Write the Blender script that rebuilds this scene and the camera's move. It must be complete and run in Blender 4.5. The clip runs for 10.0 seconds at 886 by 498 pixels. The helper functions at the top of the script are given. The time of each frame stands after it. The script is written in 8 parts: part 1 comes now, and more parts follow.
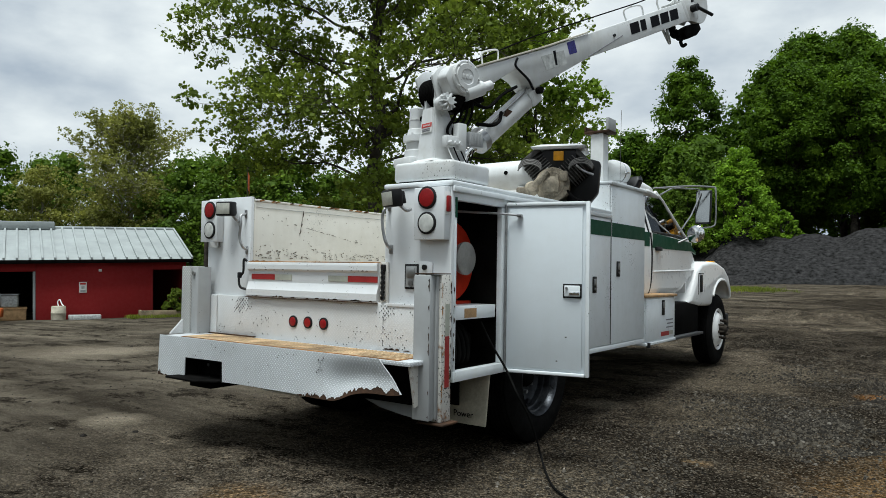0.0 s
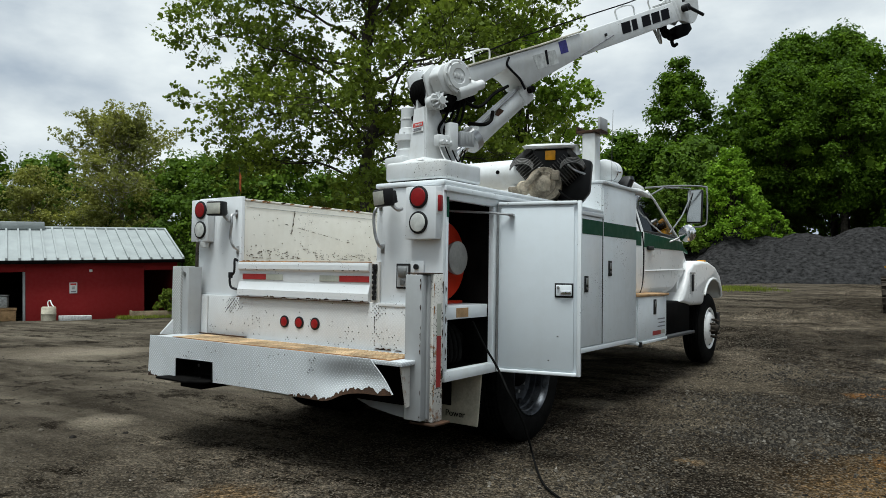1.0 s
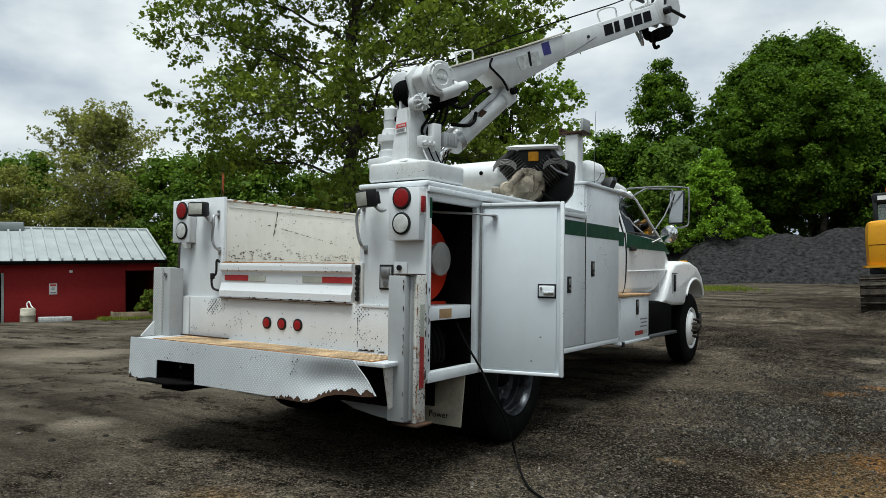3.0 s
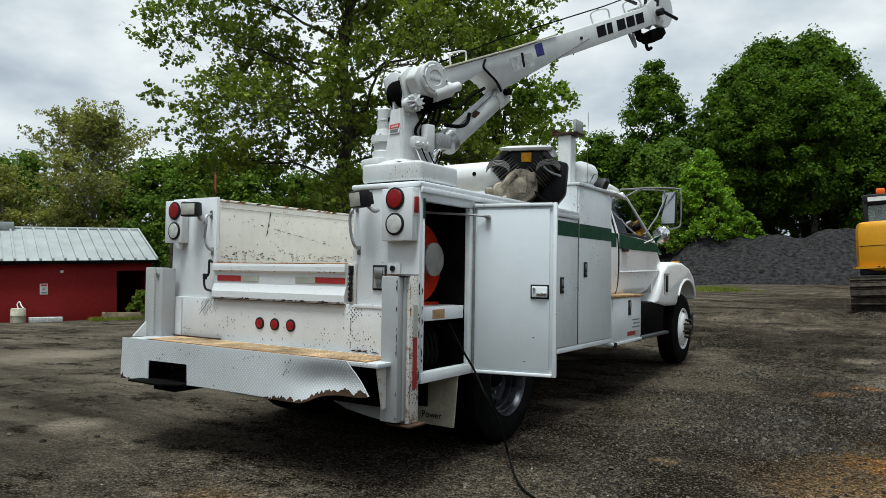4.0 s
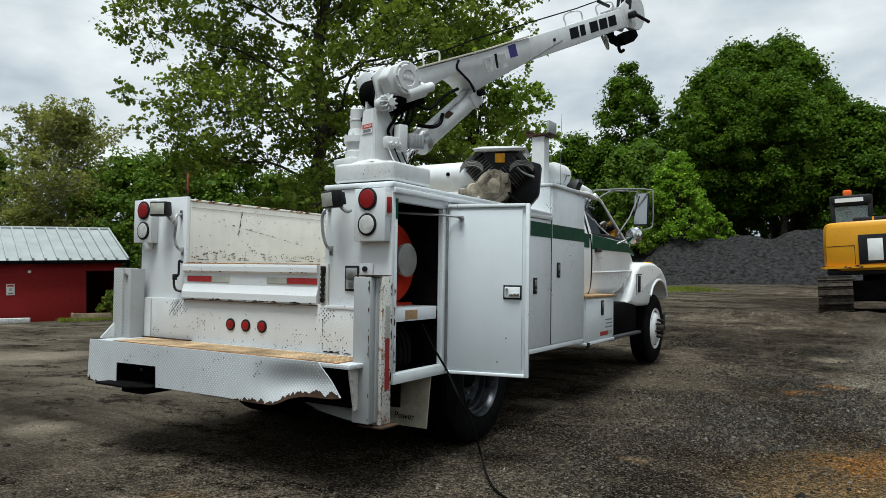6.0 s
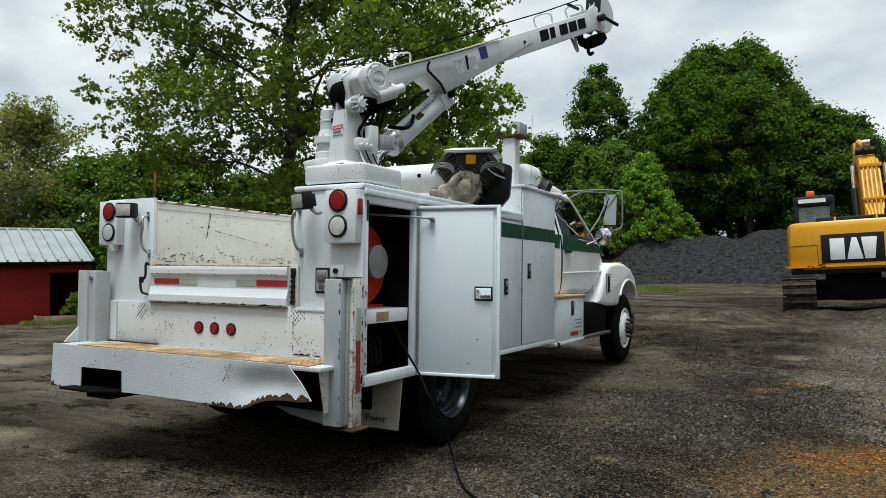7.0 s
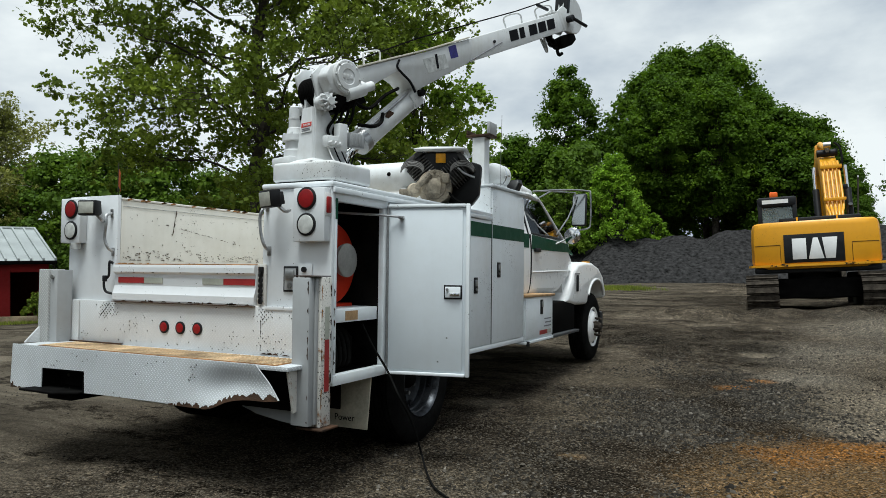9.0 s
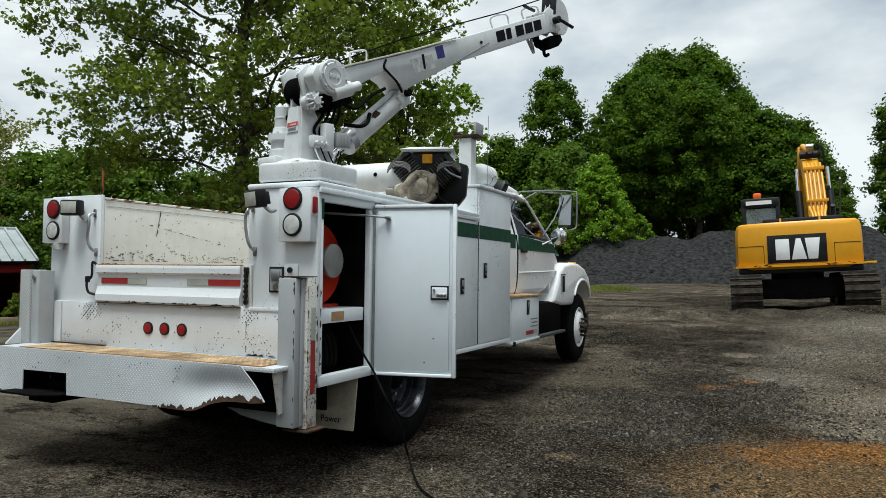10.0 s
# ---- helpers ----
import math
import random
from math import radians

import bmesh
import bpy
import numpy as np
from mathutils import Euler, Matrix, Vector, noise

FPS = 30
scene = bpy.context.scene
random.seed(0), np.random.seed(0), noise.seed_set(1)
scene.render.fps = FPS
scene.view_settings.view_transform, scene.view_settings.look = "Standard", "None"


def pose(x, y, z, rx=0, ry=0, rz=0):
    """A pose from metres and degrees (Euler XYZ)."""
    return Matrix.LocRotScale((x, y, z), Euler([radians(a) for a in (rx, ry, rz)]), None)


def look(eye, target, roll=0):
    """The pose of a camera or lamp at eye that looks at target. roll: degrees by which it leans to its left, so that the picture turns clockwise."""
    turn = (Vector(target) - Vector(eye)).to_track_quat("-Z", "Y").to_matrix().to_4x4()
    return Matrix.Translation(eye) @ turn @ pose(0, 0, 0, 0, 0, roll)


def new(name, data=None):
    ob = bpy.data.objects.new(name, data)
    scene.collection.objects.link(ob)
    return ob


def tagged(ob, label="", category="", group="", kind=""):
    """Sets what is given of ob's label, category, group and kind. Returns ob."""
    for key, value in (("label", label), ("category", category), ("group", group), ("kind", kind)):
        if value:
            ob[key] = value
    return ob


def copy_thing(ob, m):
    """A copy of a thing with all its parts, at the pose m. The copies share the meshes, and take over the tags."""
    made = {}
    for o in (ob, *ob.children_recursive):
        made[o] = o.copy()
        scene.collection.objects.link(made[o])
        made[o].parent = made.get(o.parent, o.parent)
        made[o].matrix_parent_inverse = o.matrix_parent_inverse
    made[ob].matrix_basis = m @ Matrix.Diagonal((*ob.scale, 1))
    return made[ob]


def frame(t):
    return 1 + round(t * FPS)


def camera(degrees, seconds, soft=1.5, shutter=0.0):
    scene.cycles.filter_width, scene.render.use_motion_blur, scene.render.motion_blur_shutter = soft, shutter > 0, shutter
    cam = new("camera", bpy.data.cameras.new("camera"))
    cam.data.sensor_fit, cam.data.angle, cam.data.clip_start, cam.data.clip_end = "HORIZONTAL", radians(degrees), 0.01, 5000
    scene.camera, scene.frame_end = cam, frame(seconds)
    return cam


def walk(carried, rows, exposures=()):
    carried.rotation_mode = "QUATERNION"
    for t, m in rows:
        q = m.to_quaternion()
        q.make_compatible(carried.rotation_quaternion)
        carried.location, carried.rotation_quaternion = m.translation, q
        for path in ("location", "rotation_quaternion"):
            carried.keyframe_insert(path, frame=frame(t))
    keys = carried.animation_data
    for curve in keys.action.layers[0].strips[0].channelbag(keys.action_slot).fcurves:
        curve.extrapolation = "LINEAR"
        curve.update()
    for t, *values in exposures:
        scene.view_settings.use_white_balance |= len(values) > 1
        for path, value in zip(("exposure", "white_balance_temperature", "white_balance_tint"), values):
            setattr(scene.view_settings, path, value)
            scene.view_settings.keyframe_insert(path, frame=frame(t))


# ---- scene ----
cam = camera(64.0, 10.0, soft=0.5)
PATH = [
    (0, (3.685, -3.557, 1.288), (2.521, -1.932, 1.348), 0.9),
    (0.5, (3.684, -3.547, 1.286), (2.532, -1.913, 1.348), 0.8),
    (1, (3.685, -3.546, 1.286), (2.538, -1.909, 1.346), 0.8),
    (1.5, (3.687, -3.545, 1.285), (2.549, -1.901, 1.346), 0.8),
    (2, (3.688, -3.542, 1.283), (2.56, -1.892, 1.345), 0.9),
    (2.5, (3.691, -3.541, 1.289), (2.571, -1.885, 1.35), 0.8),
    (4, (3.693, -3.548, 1.291), (2.599, -1.875, 1.354), 0.8),
    (4.5, (3.693, -3.545, 1.289), (2.607, -1.866, 1.351), 0.8),
    (5, (3.697, -3.543, 1.284), (2.628, -1.854, 1.346), 0.7),
    (5.5, (3.703, -3.536, 1.288), (2.644, -1.841, 1.351), 0.8),
    (7, (3.707, -3.53, 1.303), (2.74, -1.78, 1.369), 0.6),
    (7.5, (3.72, -3.533, 1.298), (2.779, -1.769, 1.364), 0.6),
    (8, (3.72, -3.532, 1.297), (2.799, -1.757, 1.361), 0.7),
    (8.5, (3.715, -3.527, 1.292), (2.819, -1.741, 1.358), 0.7),
    (9, (3.712, -3.525, 1.296), (2.819, -1.737, 1.362), 0.6),
    (9.5, (3.709, -3.522, 1.296), (2.831, -1.727, 1.363), 0.6),
    (10, (3.705, -3.519, 1.296), (2.847, -1.714, 1.364), 0.6),
]
walk(cam, [(t, look(eye, target, roll)) for t, eye, target, roll in PATH], exposures=((0, -0.17, 6420, 3), (10, -0.17, 6420, 3)))

# ---- light and sky ----
SUN_EL, SUN_AZ = radians(74), radians(168)
world = bpy.data.worlds.new("overcast_sky")
scene.world = world
world.use_nodes = True
wn, wl = world.node_tree.nodes, world.node_tree.links
wn.clear()
w_out = wn.new("ShaderNodeOutputWorld")
w_bg = wn.new("ShaderNodeBackground")
w_bg.inputs["Strength"].default_value = 0.1
w_sky = wn.new("ShaderNodeTexSky")
w_sky.sky_type = "NISHITA"
w_sky.sun_disc = False
w_sky.sun_elevation, w_sky.sun_rotation = SUN_EL, SUN_AZ
w_sky.dust_density = 3.0
w_co = wn.new("ShaderNodeTexCoord")
w_map = wn.new("ShaderNodeMapping")
w_map.inputs["Scale"].default_value = (1.0, 1.0, 2.1)
w_map.inputs["Location"].default_value = (0.35, 0.1, 0.0)
w_noise = wn.new("ShaderNodeTexNoise")
w_noise.inputs["Scale"].default_value = 1.9
w_noise.inputs["Detail"].default_value = 7.0
w_noise.inputs["Roughness"].default_value = 0.52
w_ramp = wn.new("ShaderNodeValToRGB")
w_ramp.color_ramp.elements[0].position = 0.40
w_ramp.color_ramp.elements[0].color = (4.4, 5.1, 6.3, 1)
w_ramp.color_ramp.elements[1].position = 0.58
w_ramp.color_ramp.elements[1].color = (10.7, 11.0, 11.4, 1)
w_mix = wn.new("ShaderNodeMixRGB")
w_mix.inputs["Fac"].default_value = 0.93
wl.new(w_co.outputs["Generated"], w_map.inputs["Vector"])
wl.new(w_map.outputs["Vector"], w_noise.inputs["Vector"])
wl.new(w_noise.outputs["Fac"], w_ramp.inputs["Fac"])
wl.new(w_sky.outputs["Color"], w_mix.inputs["Color1"])
wl.new(w_ramp.outputs["Color"], w_mix.inputs["Color2"])
wl.new(w_mix.outputs["Color"], w_bg.inputs["Color"])
wl.new(w_bg.outputs["Background"], w_out.inputs["Surface"])

sun = new("sun", bpy.data.lights.new("sun", "SUN"))
sun.data.energy = 4.6
sun.data.angle = radians(26)
sun.data.color = (0.965, 0.985, 1.0)
# the veiled sun stands behind the truck, slightly to its right
sun.matrix_world = look((0, 0, 30), (30 * math.cos(SUN_EL) * -0.208, 30 * math.cos(SUN_EL) * 0.978, 30 - 30 * math.sin(SUN_EL)))


# ---- materials ----
def mat(name, color, rough=0.5, metal=0.0, var=0.12, scale=6.0, fine=60.0, bump=0.0, spec=0.3, coat=0.0):
    """A node material whose colour varies at two scales, with fine relief."""
    m = bpy.data.materials.new(name)
    m.use_nodes = True
    nt = m.node_tree
    b = nt.nodes["Principled BSDF"]
    b.inputs["Roughness"].default_value = rough
    b.inputs["Metallic"].default_value = metal
    b.inputs["Specular IOR Level"].default_value = spec
    b.inputs["Coat Weight"].default_value = coat
    co = nt.nodes.new("ShaderNodeTexCoord")
    n1 = noise_node(nt, co.outputs["Object"], scale, 5)
    n2 = noise_node(nt, co.outputs["Object"], fine, 3)
    mixn = math_node(nt, "MULTIPLY_ADD", n2, 0.35, n1)
    lo = [c * (1 - var * 1.6) for c in color]
    hi = [min(1, c * (1 + var)) for c in color]
    col = ramp(nt, mixn, [(0.42, (*lo, 1)), (0.92, (*hi, 1))])
    nt.links.new(col, b.inputs["Base Color"])
    rr = math_node(nt, "MULTIPLY_ADD", n1, 0.25, rough - 0.12)
    nt.links.new(rr, b.inputs["Roughness"])
    if bump:
        bump_node(nt, n2, bump, 0.01)
    return m


def noise_node(nt, vec, scale, detail=4, rough=0.55):
    n = nt.nodes.new("ShaderNodeTexNoise")
    n.inputs["Scale"].default_value = scale
    n.inputs["Detail"].default_value = detail
    n.inputs["Roughness"].default_value = rough
    if vec is not None:
        nt.links.new(vec, n.inputs["Vector"])
    return n.outputs["Fac"]


def math_node(nt, op, a, b=None, c=None):
    n = nt.nodes.new("ShaderNodeMath")
    n.operation = op
    for i, v in enumerate((a, b, c)):
        if v is None:
            continue
        if isinstance(v, (int, float)):
            n.inputs[i].default_value = v
        else:
            nt.links.new(v, n.inputs[i])
    return n.outputs[0]


def ramp(nt, fac, stops, interp="LINEAR"):
    n = nt.nodes.new("ShaderNodeValToRGB")
    n.color_ramp.interpolation = interp
    els = n.color_ramp.elements
    while len(els) < len(stops):
        els.new(0.5)
    for e, (p, c) in zip(els, stops):
        e.position, e.color = p, c
    nt.links.new(fac, n.inputs["Fac"])
    return n.outputs["Color"]


def mix_node(nt, fac, a, b):
    n = nt.nodes.new("ShaderNodeMixRGB")
    for sock, v in ((n.inputs["Fac"], fac), (n.inputs["Color1"], a), (n.inputs["Color2"], b)):
        if isinstance(v, (int, float)):
            sock.default_value = v
        elif isinstance(v, tuple):
            sock.default_value = v
        else:
            nt.links.new(v, sock)
    return n.outputs["Color"]


def bump_node(nt, height, strength, dist, normal=None):
    n = nt.nodes.new("ShaderNodeBump")
    n.inputs["Strength"].default_value = strength
    n.inputs["Distance"].default_value = dist
    nt.links.new(height, n.inputs["Height"])
    if normal is not None:
        nt.links.new(normal, n.inputs["Normal"])
    nt.links.new(n.outputs["Normal"], nt.nodes["Principled BSDF"].inputs["Normal"])
    return n.outputs["Normal"]


def paint(name, color, chips=0.0, rust=0.0, dirt=0.3, rough=0.38, tread=0.0, scratch=0.0, coat=0.12, lift=0.5, spec=0.4, groove=1.0):
    """Worn vehicle paint: grime, chips down to dark steel, rust runs, and, where asked, raised tread lugs."""
    m = bpy.data.materials.new(name)
    m.use_nodes = True
    nt = m.node_tree
    b = nt.nodes["Principled BSDF"]
    b.inputs["Coat Weight"].default_value = coat
    b.inputs["Specular IOR Level"].default_value = spec
    b.inputs["Coat Roughness"].default_value = 0.25
    co = nt.nodes.new("ShaderNodeTexCoord").outputs["Object"]
    big = noise_node(nt, co, 1.7, 5)
    mid = noise_node(nt, co, 9.0, 6, 0.65)
    dirtcol = (color[0] * 0.66, color[1] * 0.63, color[2] * 0.56, 1)
    grime = ramp(nt, math_node(nt, "MULTIPLY_ADD", mid, 0.5, math_node(nt, "MULTIPLY", big, 0.5)), [(0.45, (0, 0, 0, 1)), (0.75, (dirt, dirt, dirt, 1))])
    col = mix_node(nt, grime, (*color, 1), dirtcol)
    # faint vertical wash marks
    mp = nt.nodes.new("ShaderNodeMapping")
    mp.inputs["Scale"].default_value = (11, 11, 0.9)
    nt.links.new(co, mp.inputs["Vector"])
    runs = ramp(nt, noise_node(nt, mp.outputs["Vector"], 1.0, 4), [(0.52, (0, 0, 0, 1)), (0.8, (dirt * 0.35,) * 3 + (1,))])
    col = mix_node(nt, runs, col, (color[0] * 0.6, color[1] * 0.54, color[2] * 0.44, 1))
    roughness = ramp(nt, mid, [(0.3, (rough - 0.08,) * 3 + (1,)), (0.8, (rough + 0.18,) * 3 + (1,))])
    if rust:
        rn = noise_node(nt, co, 5.0, 8, 0.7)
        rmask = ramp(nt, rn, [(0.70 - rust * 0.3, (0, 0, 0, 1)), (0.78 - rust * 0.3, (1, 1, 1, 1))])
        rcol = ramp(nt, noise_node(nt, co, 40, 4), [(0.35, (0.06, 0.022, 0.01, 1)), (0.65, (0.33, 0.15, 0.05, 1))])
        col = mix_node(nt, rmask, col, rcol)
    if chips:
        v = noise_node(nt, co, 75.0, 4, 0.65)
        where = noise_node(nt, co, 2.6, 3)
        if tread:
            v = math_node(nt, "MULTIPLY_ADD", lugs(nt, co, tread), 0.35, math_node(nt, "MULTIPLY", noise_node(nt, co, 26.0, 3, 0.7), 0.5))
            where = math_node(nt, "MULTIPLY", noise_node(nt, co, 2.6, 5, 0.65), 2.2)
        thr = math_node(nt, "MULTIPLY_ADD", where, 0.55, v)
        edge = (1.38 if tread else 1.0) - chips * 0.25
        thr = math_node(nt, "MULTIPLY", thr, 0.6)
        cm = ramp(nt, thr, [(edge * 0.6, (0, 0, 0, 1)), (edge * 0.6 + 0.008, (1, 1, 1, 1))])
        col = mix_node(nt, cm, col, (0.035, 0.028, 0.024, 1))
    if scratch:
        ms = nt.nodes.new("ShaderNodeMapping")
        ms.inputs["Scale"].default_value = (1, 2.0, 11)
        ms.inputs["Rotation"].default_value = (0.12, 0, 0)
        nt.links.new(co, ms.inputs["Vector"])
        sn = noise_node(nt, ms.outputs["Vector"], 3.4, 7, 0.72)
        sm = ramp(nt, sn, [(0.66 - scratch * 0.05, (0, 0, 0, 1)), (0.69 - scratch * 0.05, (0.85, 0.85, 0.85, 1))])
        col = mix_node(nt, sm, col, (0.09, 0.055, 0.03, 1))
    if tread:
        # dirt and painted shade between the lugs, to bring out their relief
        low = math_node(nt, "SUBTRACT", 1.0, math_node(nt, "MINIMUM", math_node(nt, "MULTIPLY", lugs(nt, co, tread), 2.5), 1.0))
        col = mix_node(nt, math_node(nt, "MULTIPLY", low, math_node(nt, "MULTIPLY_ADD", big, 0.6 * groove, 0.22 * groove)), col, tuple(c * 0.42 for c in color) + (1,))
    nt.links.new(col, b.inputs["Base Color"])
    nt.links.new(roughness, b.inputs["Roughness"])
    if tread:
        bump_node(nt, lugs(nt, co, tread), lift, 0.005)
    else:
        bump_node(nt, noise_node(nt, co, 3.0, 2), 0.12, 0.02)
    return m


def lugs(nt, co, cell):
    """Diamond-plate lugs on faces that look backwards or up: two crossed sets of short bars."""
    s = nt.nodes.new("ShaderNodeSeparateXYZ")
    nt.links.new(co, s.inputs[0])
    yz = math_node(nt, "ADD", s.outputs["Y"], s.outputs["Z"])
    a = math_node(nt, "MULTIPLY", math_node(nt, "ADD", s.outputs["X"], yz), 1 / cell)
    c = math_node(nt, "MULTIPLY", math_node(nt, "SUBTRACT", s.outputs["X"], yz), 1 / cell)
    par = math_node(nt, "MODULO", math_node(nt, "ABSOLUTE", math_node(nt, "ADD", math_node(nt, "FLOOR", a), math_node(nt, "FLOOR", c))), 2.0)
    fa = math_node(nt, "SUBTRACT", math_node(nt, "FRACT", a), 0.5)
    fc = math_node(nt, "SUBTRACT", math_node(nt, "FRACT", c), 0.5)
    la = math_node(nt, "MULTIPLY_ADD", par, 4.2, 2.1)
    lc = math_node(nt, "MULTIPLY_ADD", par, -4.2, 6.3)
    d = math_node(nt, "ADD", math_node(nt, "POWER", math_node(nt, "ABSOLUTE", math_node(nt, "MULTIPLY", fa, la)), 2.0),
                  math_node(nt, "POWER", math_node(nt, "ABSOLUTE", math_node(nt, "MULTIPLY", fc, lc)), 2.0))
    inv = math_node(nt, "SUBTRACT", 1.0, d)
    n = nt.nodes.new("ShaderNodeClamp")
    nt.links.new(inv, n.inputs[0])
    return n.outputs[0]


def leaf_mat(name, color, var=0.3, drift=0.35, patch=0.55):
    """Leaf tissue: each leaf a little different, each spray of the crown a little lighter or more yellow than the next."""
    m = bpy.data.materials.new(name)
    m.use_nodes = True
    nt = m.node_tree
    b = nt.nodes["Principled BSDF"]
    g = nt.nodes.new("ShaderNodeNewGeometry")
    dark = tuple(c * (1 - var) for c in color)
    lite = (color[0] * (1 + var * 1.1), color[1] * (1 + var), color[2] * (1 + var * 0.4))
    col = ramp(nt, g.outputs["Random Per Island"], [(0.0, (*dark, 1)), (0.6, (*color, 1)), (1.0, (*lite, 1))])
    co = nt.nodes.new("ShaderNodeTexCoord").outputs["Object"]
    tone = nt.nodes.new("ShaderNodeMixRGB")
    tone.blend_type = "MULTIPLY"
    tone.inputs["Fac"].default_value = 1.0
    nt.links.new(col, tone.inputs["Color1"])
    nt.links.new(ramp(nt, noise_node(nt, co, patch, 3), [(0.32, (1 - drift, 1 - drift * 0.9, 1 - drift * 0.7, 1)), (0.52, (1, 1, 1, 1)), (0.70, (1 + drift * 1.3, 1 + drift, 1, 1))]), tone.inputs["Color2"])
    col = tone.outputs["Color"]
    nt.links.new(col, b.inputs["Base Color"])
    b.inputs["Roughness"].default_value = 0.6
    b.inputs["Specular IOR Level"].default_value = 0.08
    tr = nt.nodes.new("ShaderNodeBsdfTranslucent")
    nt.links.new(mix_node(nt, 0.5, col, (color[0] * 1.5, color[1] * 1.6, color[2] * 0.6, 1)), tr.inputs["Color"])
    mx = nt.nodes.new("ShaderNodeMixShader")
    mx.inputs[0].default_value = 0.35
    nt.links.new(b.outputs[0], mx.inputs[1])
    nt.links.new(tr.outputs[0], mx.inputs[2])
    nt.links.new(mx.outputs[0], nt.nodes["Material Output"].inputs["Surface"])
    return m


def glass_mat(name, color=(0.9, 0.95, 0.93), rough=0.02):
    """Thin tinted pane: clear, with a sky gloss that grows towards grazing."""
    m = bpy.data.materials.new(name)
    m.use_nodes = True
    nt = m.node_tree
    nt.nodes.remove(nt.nodes["Principled BSDF"])
    t = nt.nodes.new("ShaderNodeBsdfTransparent")
    t.inputs["Color"].default_value = (*color, 1)
    g = nt.nodes.new("ShaderNodeBsdfGlossy")
    g.inputs["Roughness"].default_value = rough
    fr = nt.nodes.new("ShaderNodeFresnel")
    fr.inputs["IOR"].default_value = 2.8
    mx = nt.nodes.new("ShaderNodeMixShader")
    nt.links.new(fr.outputs[0], mx.inputs[0])
    nt.links.new(t.outputs[0], mx.inputs[1])
    nt.links.new(g.outputs[0], mx.inputs[2])
    nt.links.new(mx.outputs[0], nt.nodes["Material Output"].inputs["Surface"])
    return m


def lens_mat(name, color, rings=60.0):
    """Ribbed lamp lens."""
    m = bpy.data.materials.new(name)
    m.use_nodes = True
    nt = m.node_tree
    b = nt.nodes["Principled BSDF"]
    co = nt.nodes.new("ShaderNodeTexCoord").outputs["Object"]
    n = noise_node(nt, co, 25, 3)
    nt.links.new(ramp(nt, n, [(0.3, (color[0] * 0.7, color[1] * 0.7, color[2] * 0.7, 1)), (0.7, (*color, 1))]), b.inputs["Base Color"])
    b.inputs["Roughness"].default_value = 0.4
    b.inputs["Specular IOR Level"].default_value = 0.3
    b.inputs["Coat Weight"].default_value = 0.05
    w = nt.nodes.new("ShaderNodeTexWave")
    w.inputs["Scale"].default_value = rings
    nt.links.new(co, w.inputs["Vector"])
    bump_node(nt, w.outputs["Fac"], 0.4, 0.002)
    return m


WHITE = paint("worn_white_paint", (0.69, 0.71, 0.725), chips=0.10, dirt=0.22)
# the rear's white, lighter and bluer: skylight on the sides put into the colour
WHITE_SIDE = paint("skylit_white_paint", (0.785, 0.825, 0.85), chips=0.08, dirt=0.30)
WHITE_CRANE = paint("white_crane_paint", (0.66, 0.675, 0.68), chips=0.10, dirt=0.65, rust=0.03, rough=0.5)
CRANE_GRIME = paint("rust_stained_crane_paint", (0.60, 0.57, 0.47), chips=0.2, rust=0.25, dirt=0.6, rough=0.55)
DOOR_INNER = paint("grey_white_door_lining", (0.69, 0.74, 0.775), dirt=0.18, rough=0.5)
APRON = paint("worn_white_apron_plate", (0.70, 0.715, 0.72), chips=0.0, dirt=0.30, tread=0.026, lift=0.25, groove=0.35)
WHITE_CAB = paint("white_cab_paint", (0.80, 0.80, 0.79), dirt=0.16, rough=0.3, coat=0.2)
CREAM_BED = paint("scratched_cream_paint", (0.78, 0.755, 0.685), chips=0.06, dirt=0.40, scratch=0.35, rust=0.10)
TREAD = paint("white_tread_plate", (0.71, 0.74, 0.765), chips=0.0, dirt=0.35, tread=0.026, lift=0.9, groove=0.8)
TREAD_BARE = paint("grey_tread_plate", (0.58, 0.59, 0.58), chips=0.0, dirt=0.5, tread=0.026, lift=1.0)
RUSTY = paint("rusty_white_paint", (0.66, 0.64, 0.60), chips=0.5, rust=0.55, dirt=0.5, rough=0.6)
GREY_JACK = paint("grey_jack_paint", (0.345, 0.355, 0.36), chips=0.05, dirt=0.4, rust=0.04, rough=0.5)
RUST = mat("bare_rust", (0.050, 0.025, 0.013), 0.85, var=0.5, scale=9, fine=70, bump=0.4)
GRATE = mat("rust_stained_grating", (0.60, 0.455, 0.28), 0.75, var=0.5, scale=5, fine=50, bump=0.3)
TRAY = mat("orange_rust", (0.34, 0.165, 0.06), 0.85, var=0.5, scale=9, fine=70, bump=0.3)
GREEN = paint("dark_green_stripe", (0.003, 0.062, 0.030), dirt=0.05, rough=0.45, coat=0.0, spec=0.12)
BLACK = mat("black_plastic", (0.010, 0.010, 0.011), 0.45, var=0.3, spec=0.25)
DARK = mat("dark_chassis", (0.006, 0.0057, 0.0055), 0.8, var=0.4, bump=0.2, spec=0.02)
# near-black colour in place of the shade inside the bay and the shed
INSIDE = mat("shade_dark_interior", (0.007, 0.0066, 0.006), 0.8, var=0.5, bump=0.2, spec=0.02)
RUBBER = mat("tyre_rubber", (0.008, 0.0078, 0.0075), 0.85, var=0.4, scale=12, bump=0.3, spec=0.03)
STEEL = mat("dull_steel", (0.42, 0.42, 0.42), 0.38, metal=1.0, var=0.25)
CHROME = mat("chrome", (0.8, 0.8, 0.8), 0.14, metal=1.0, var=0.05)
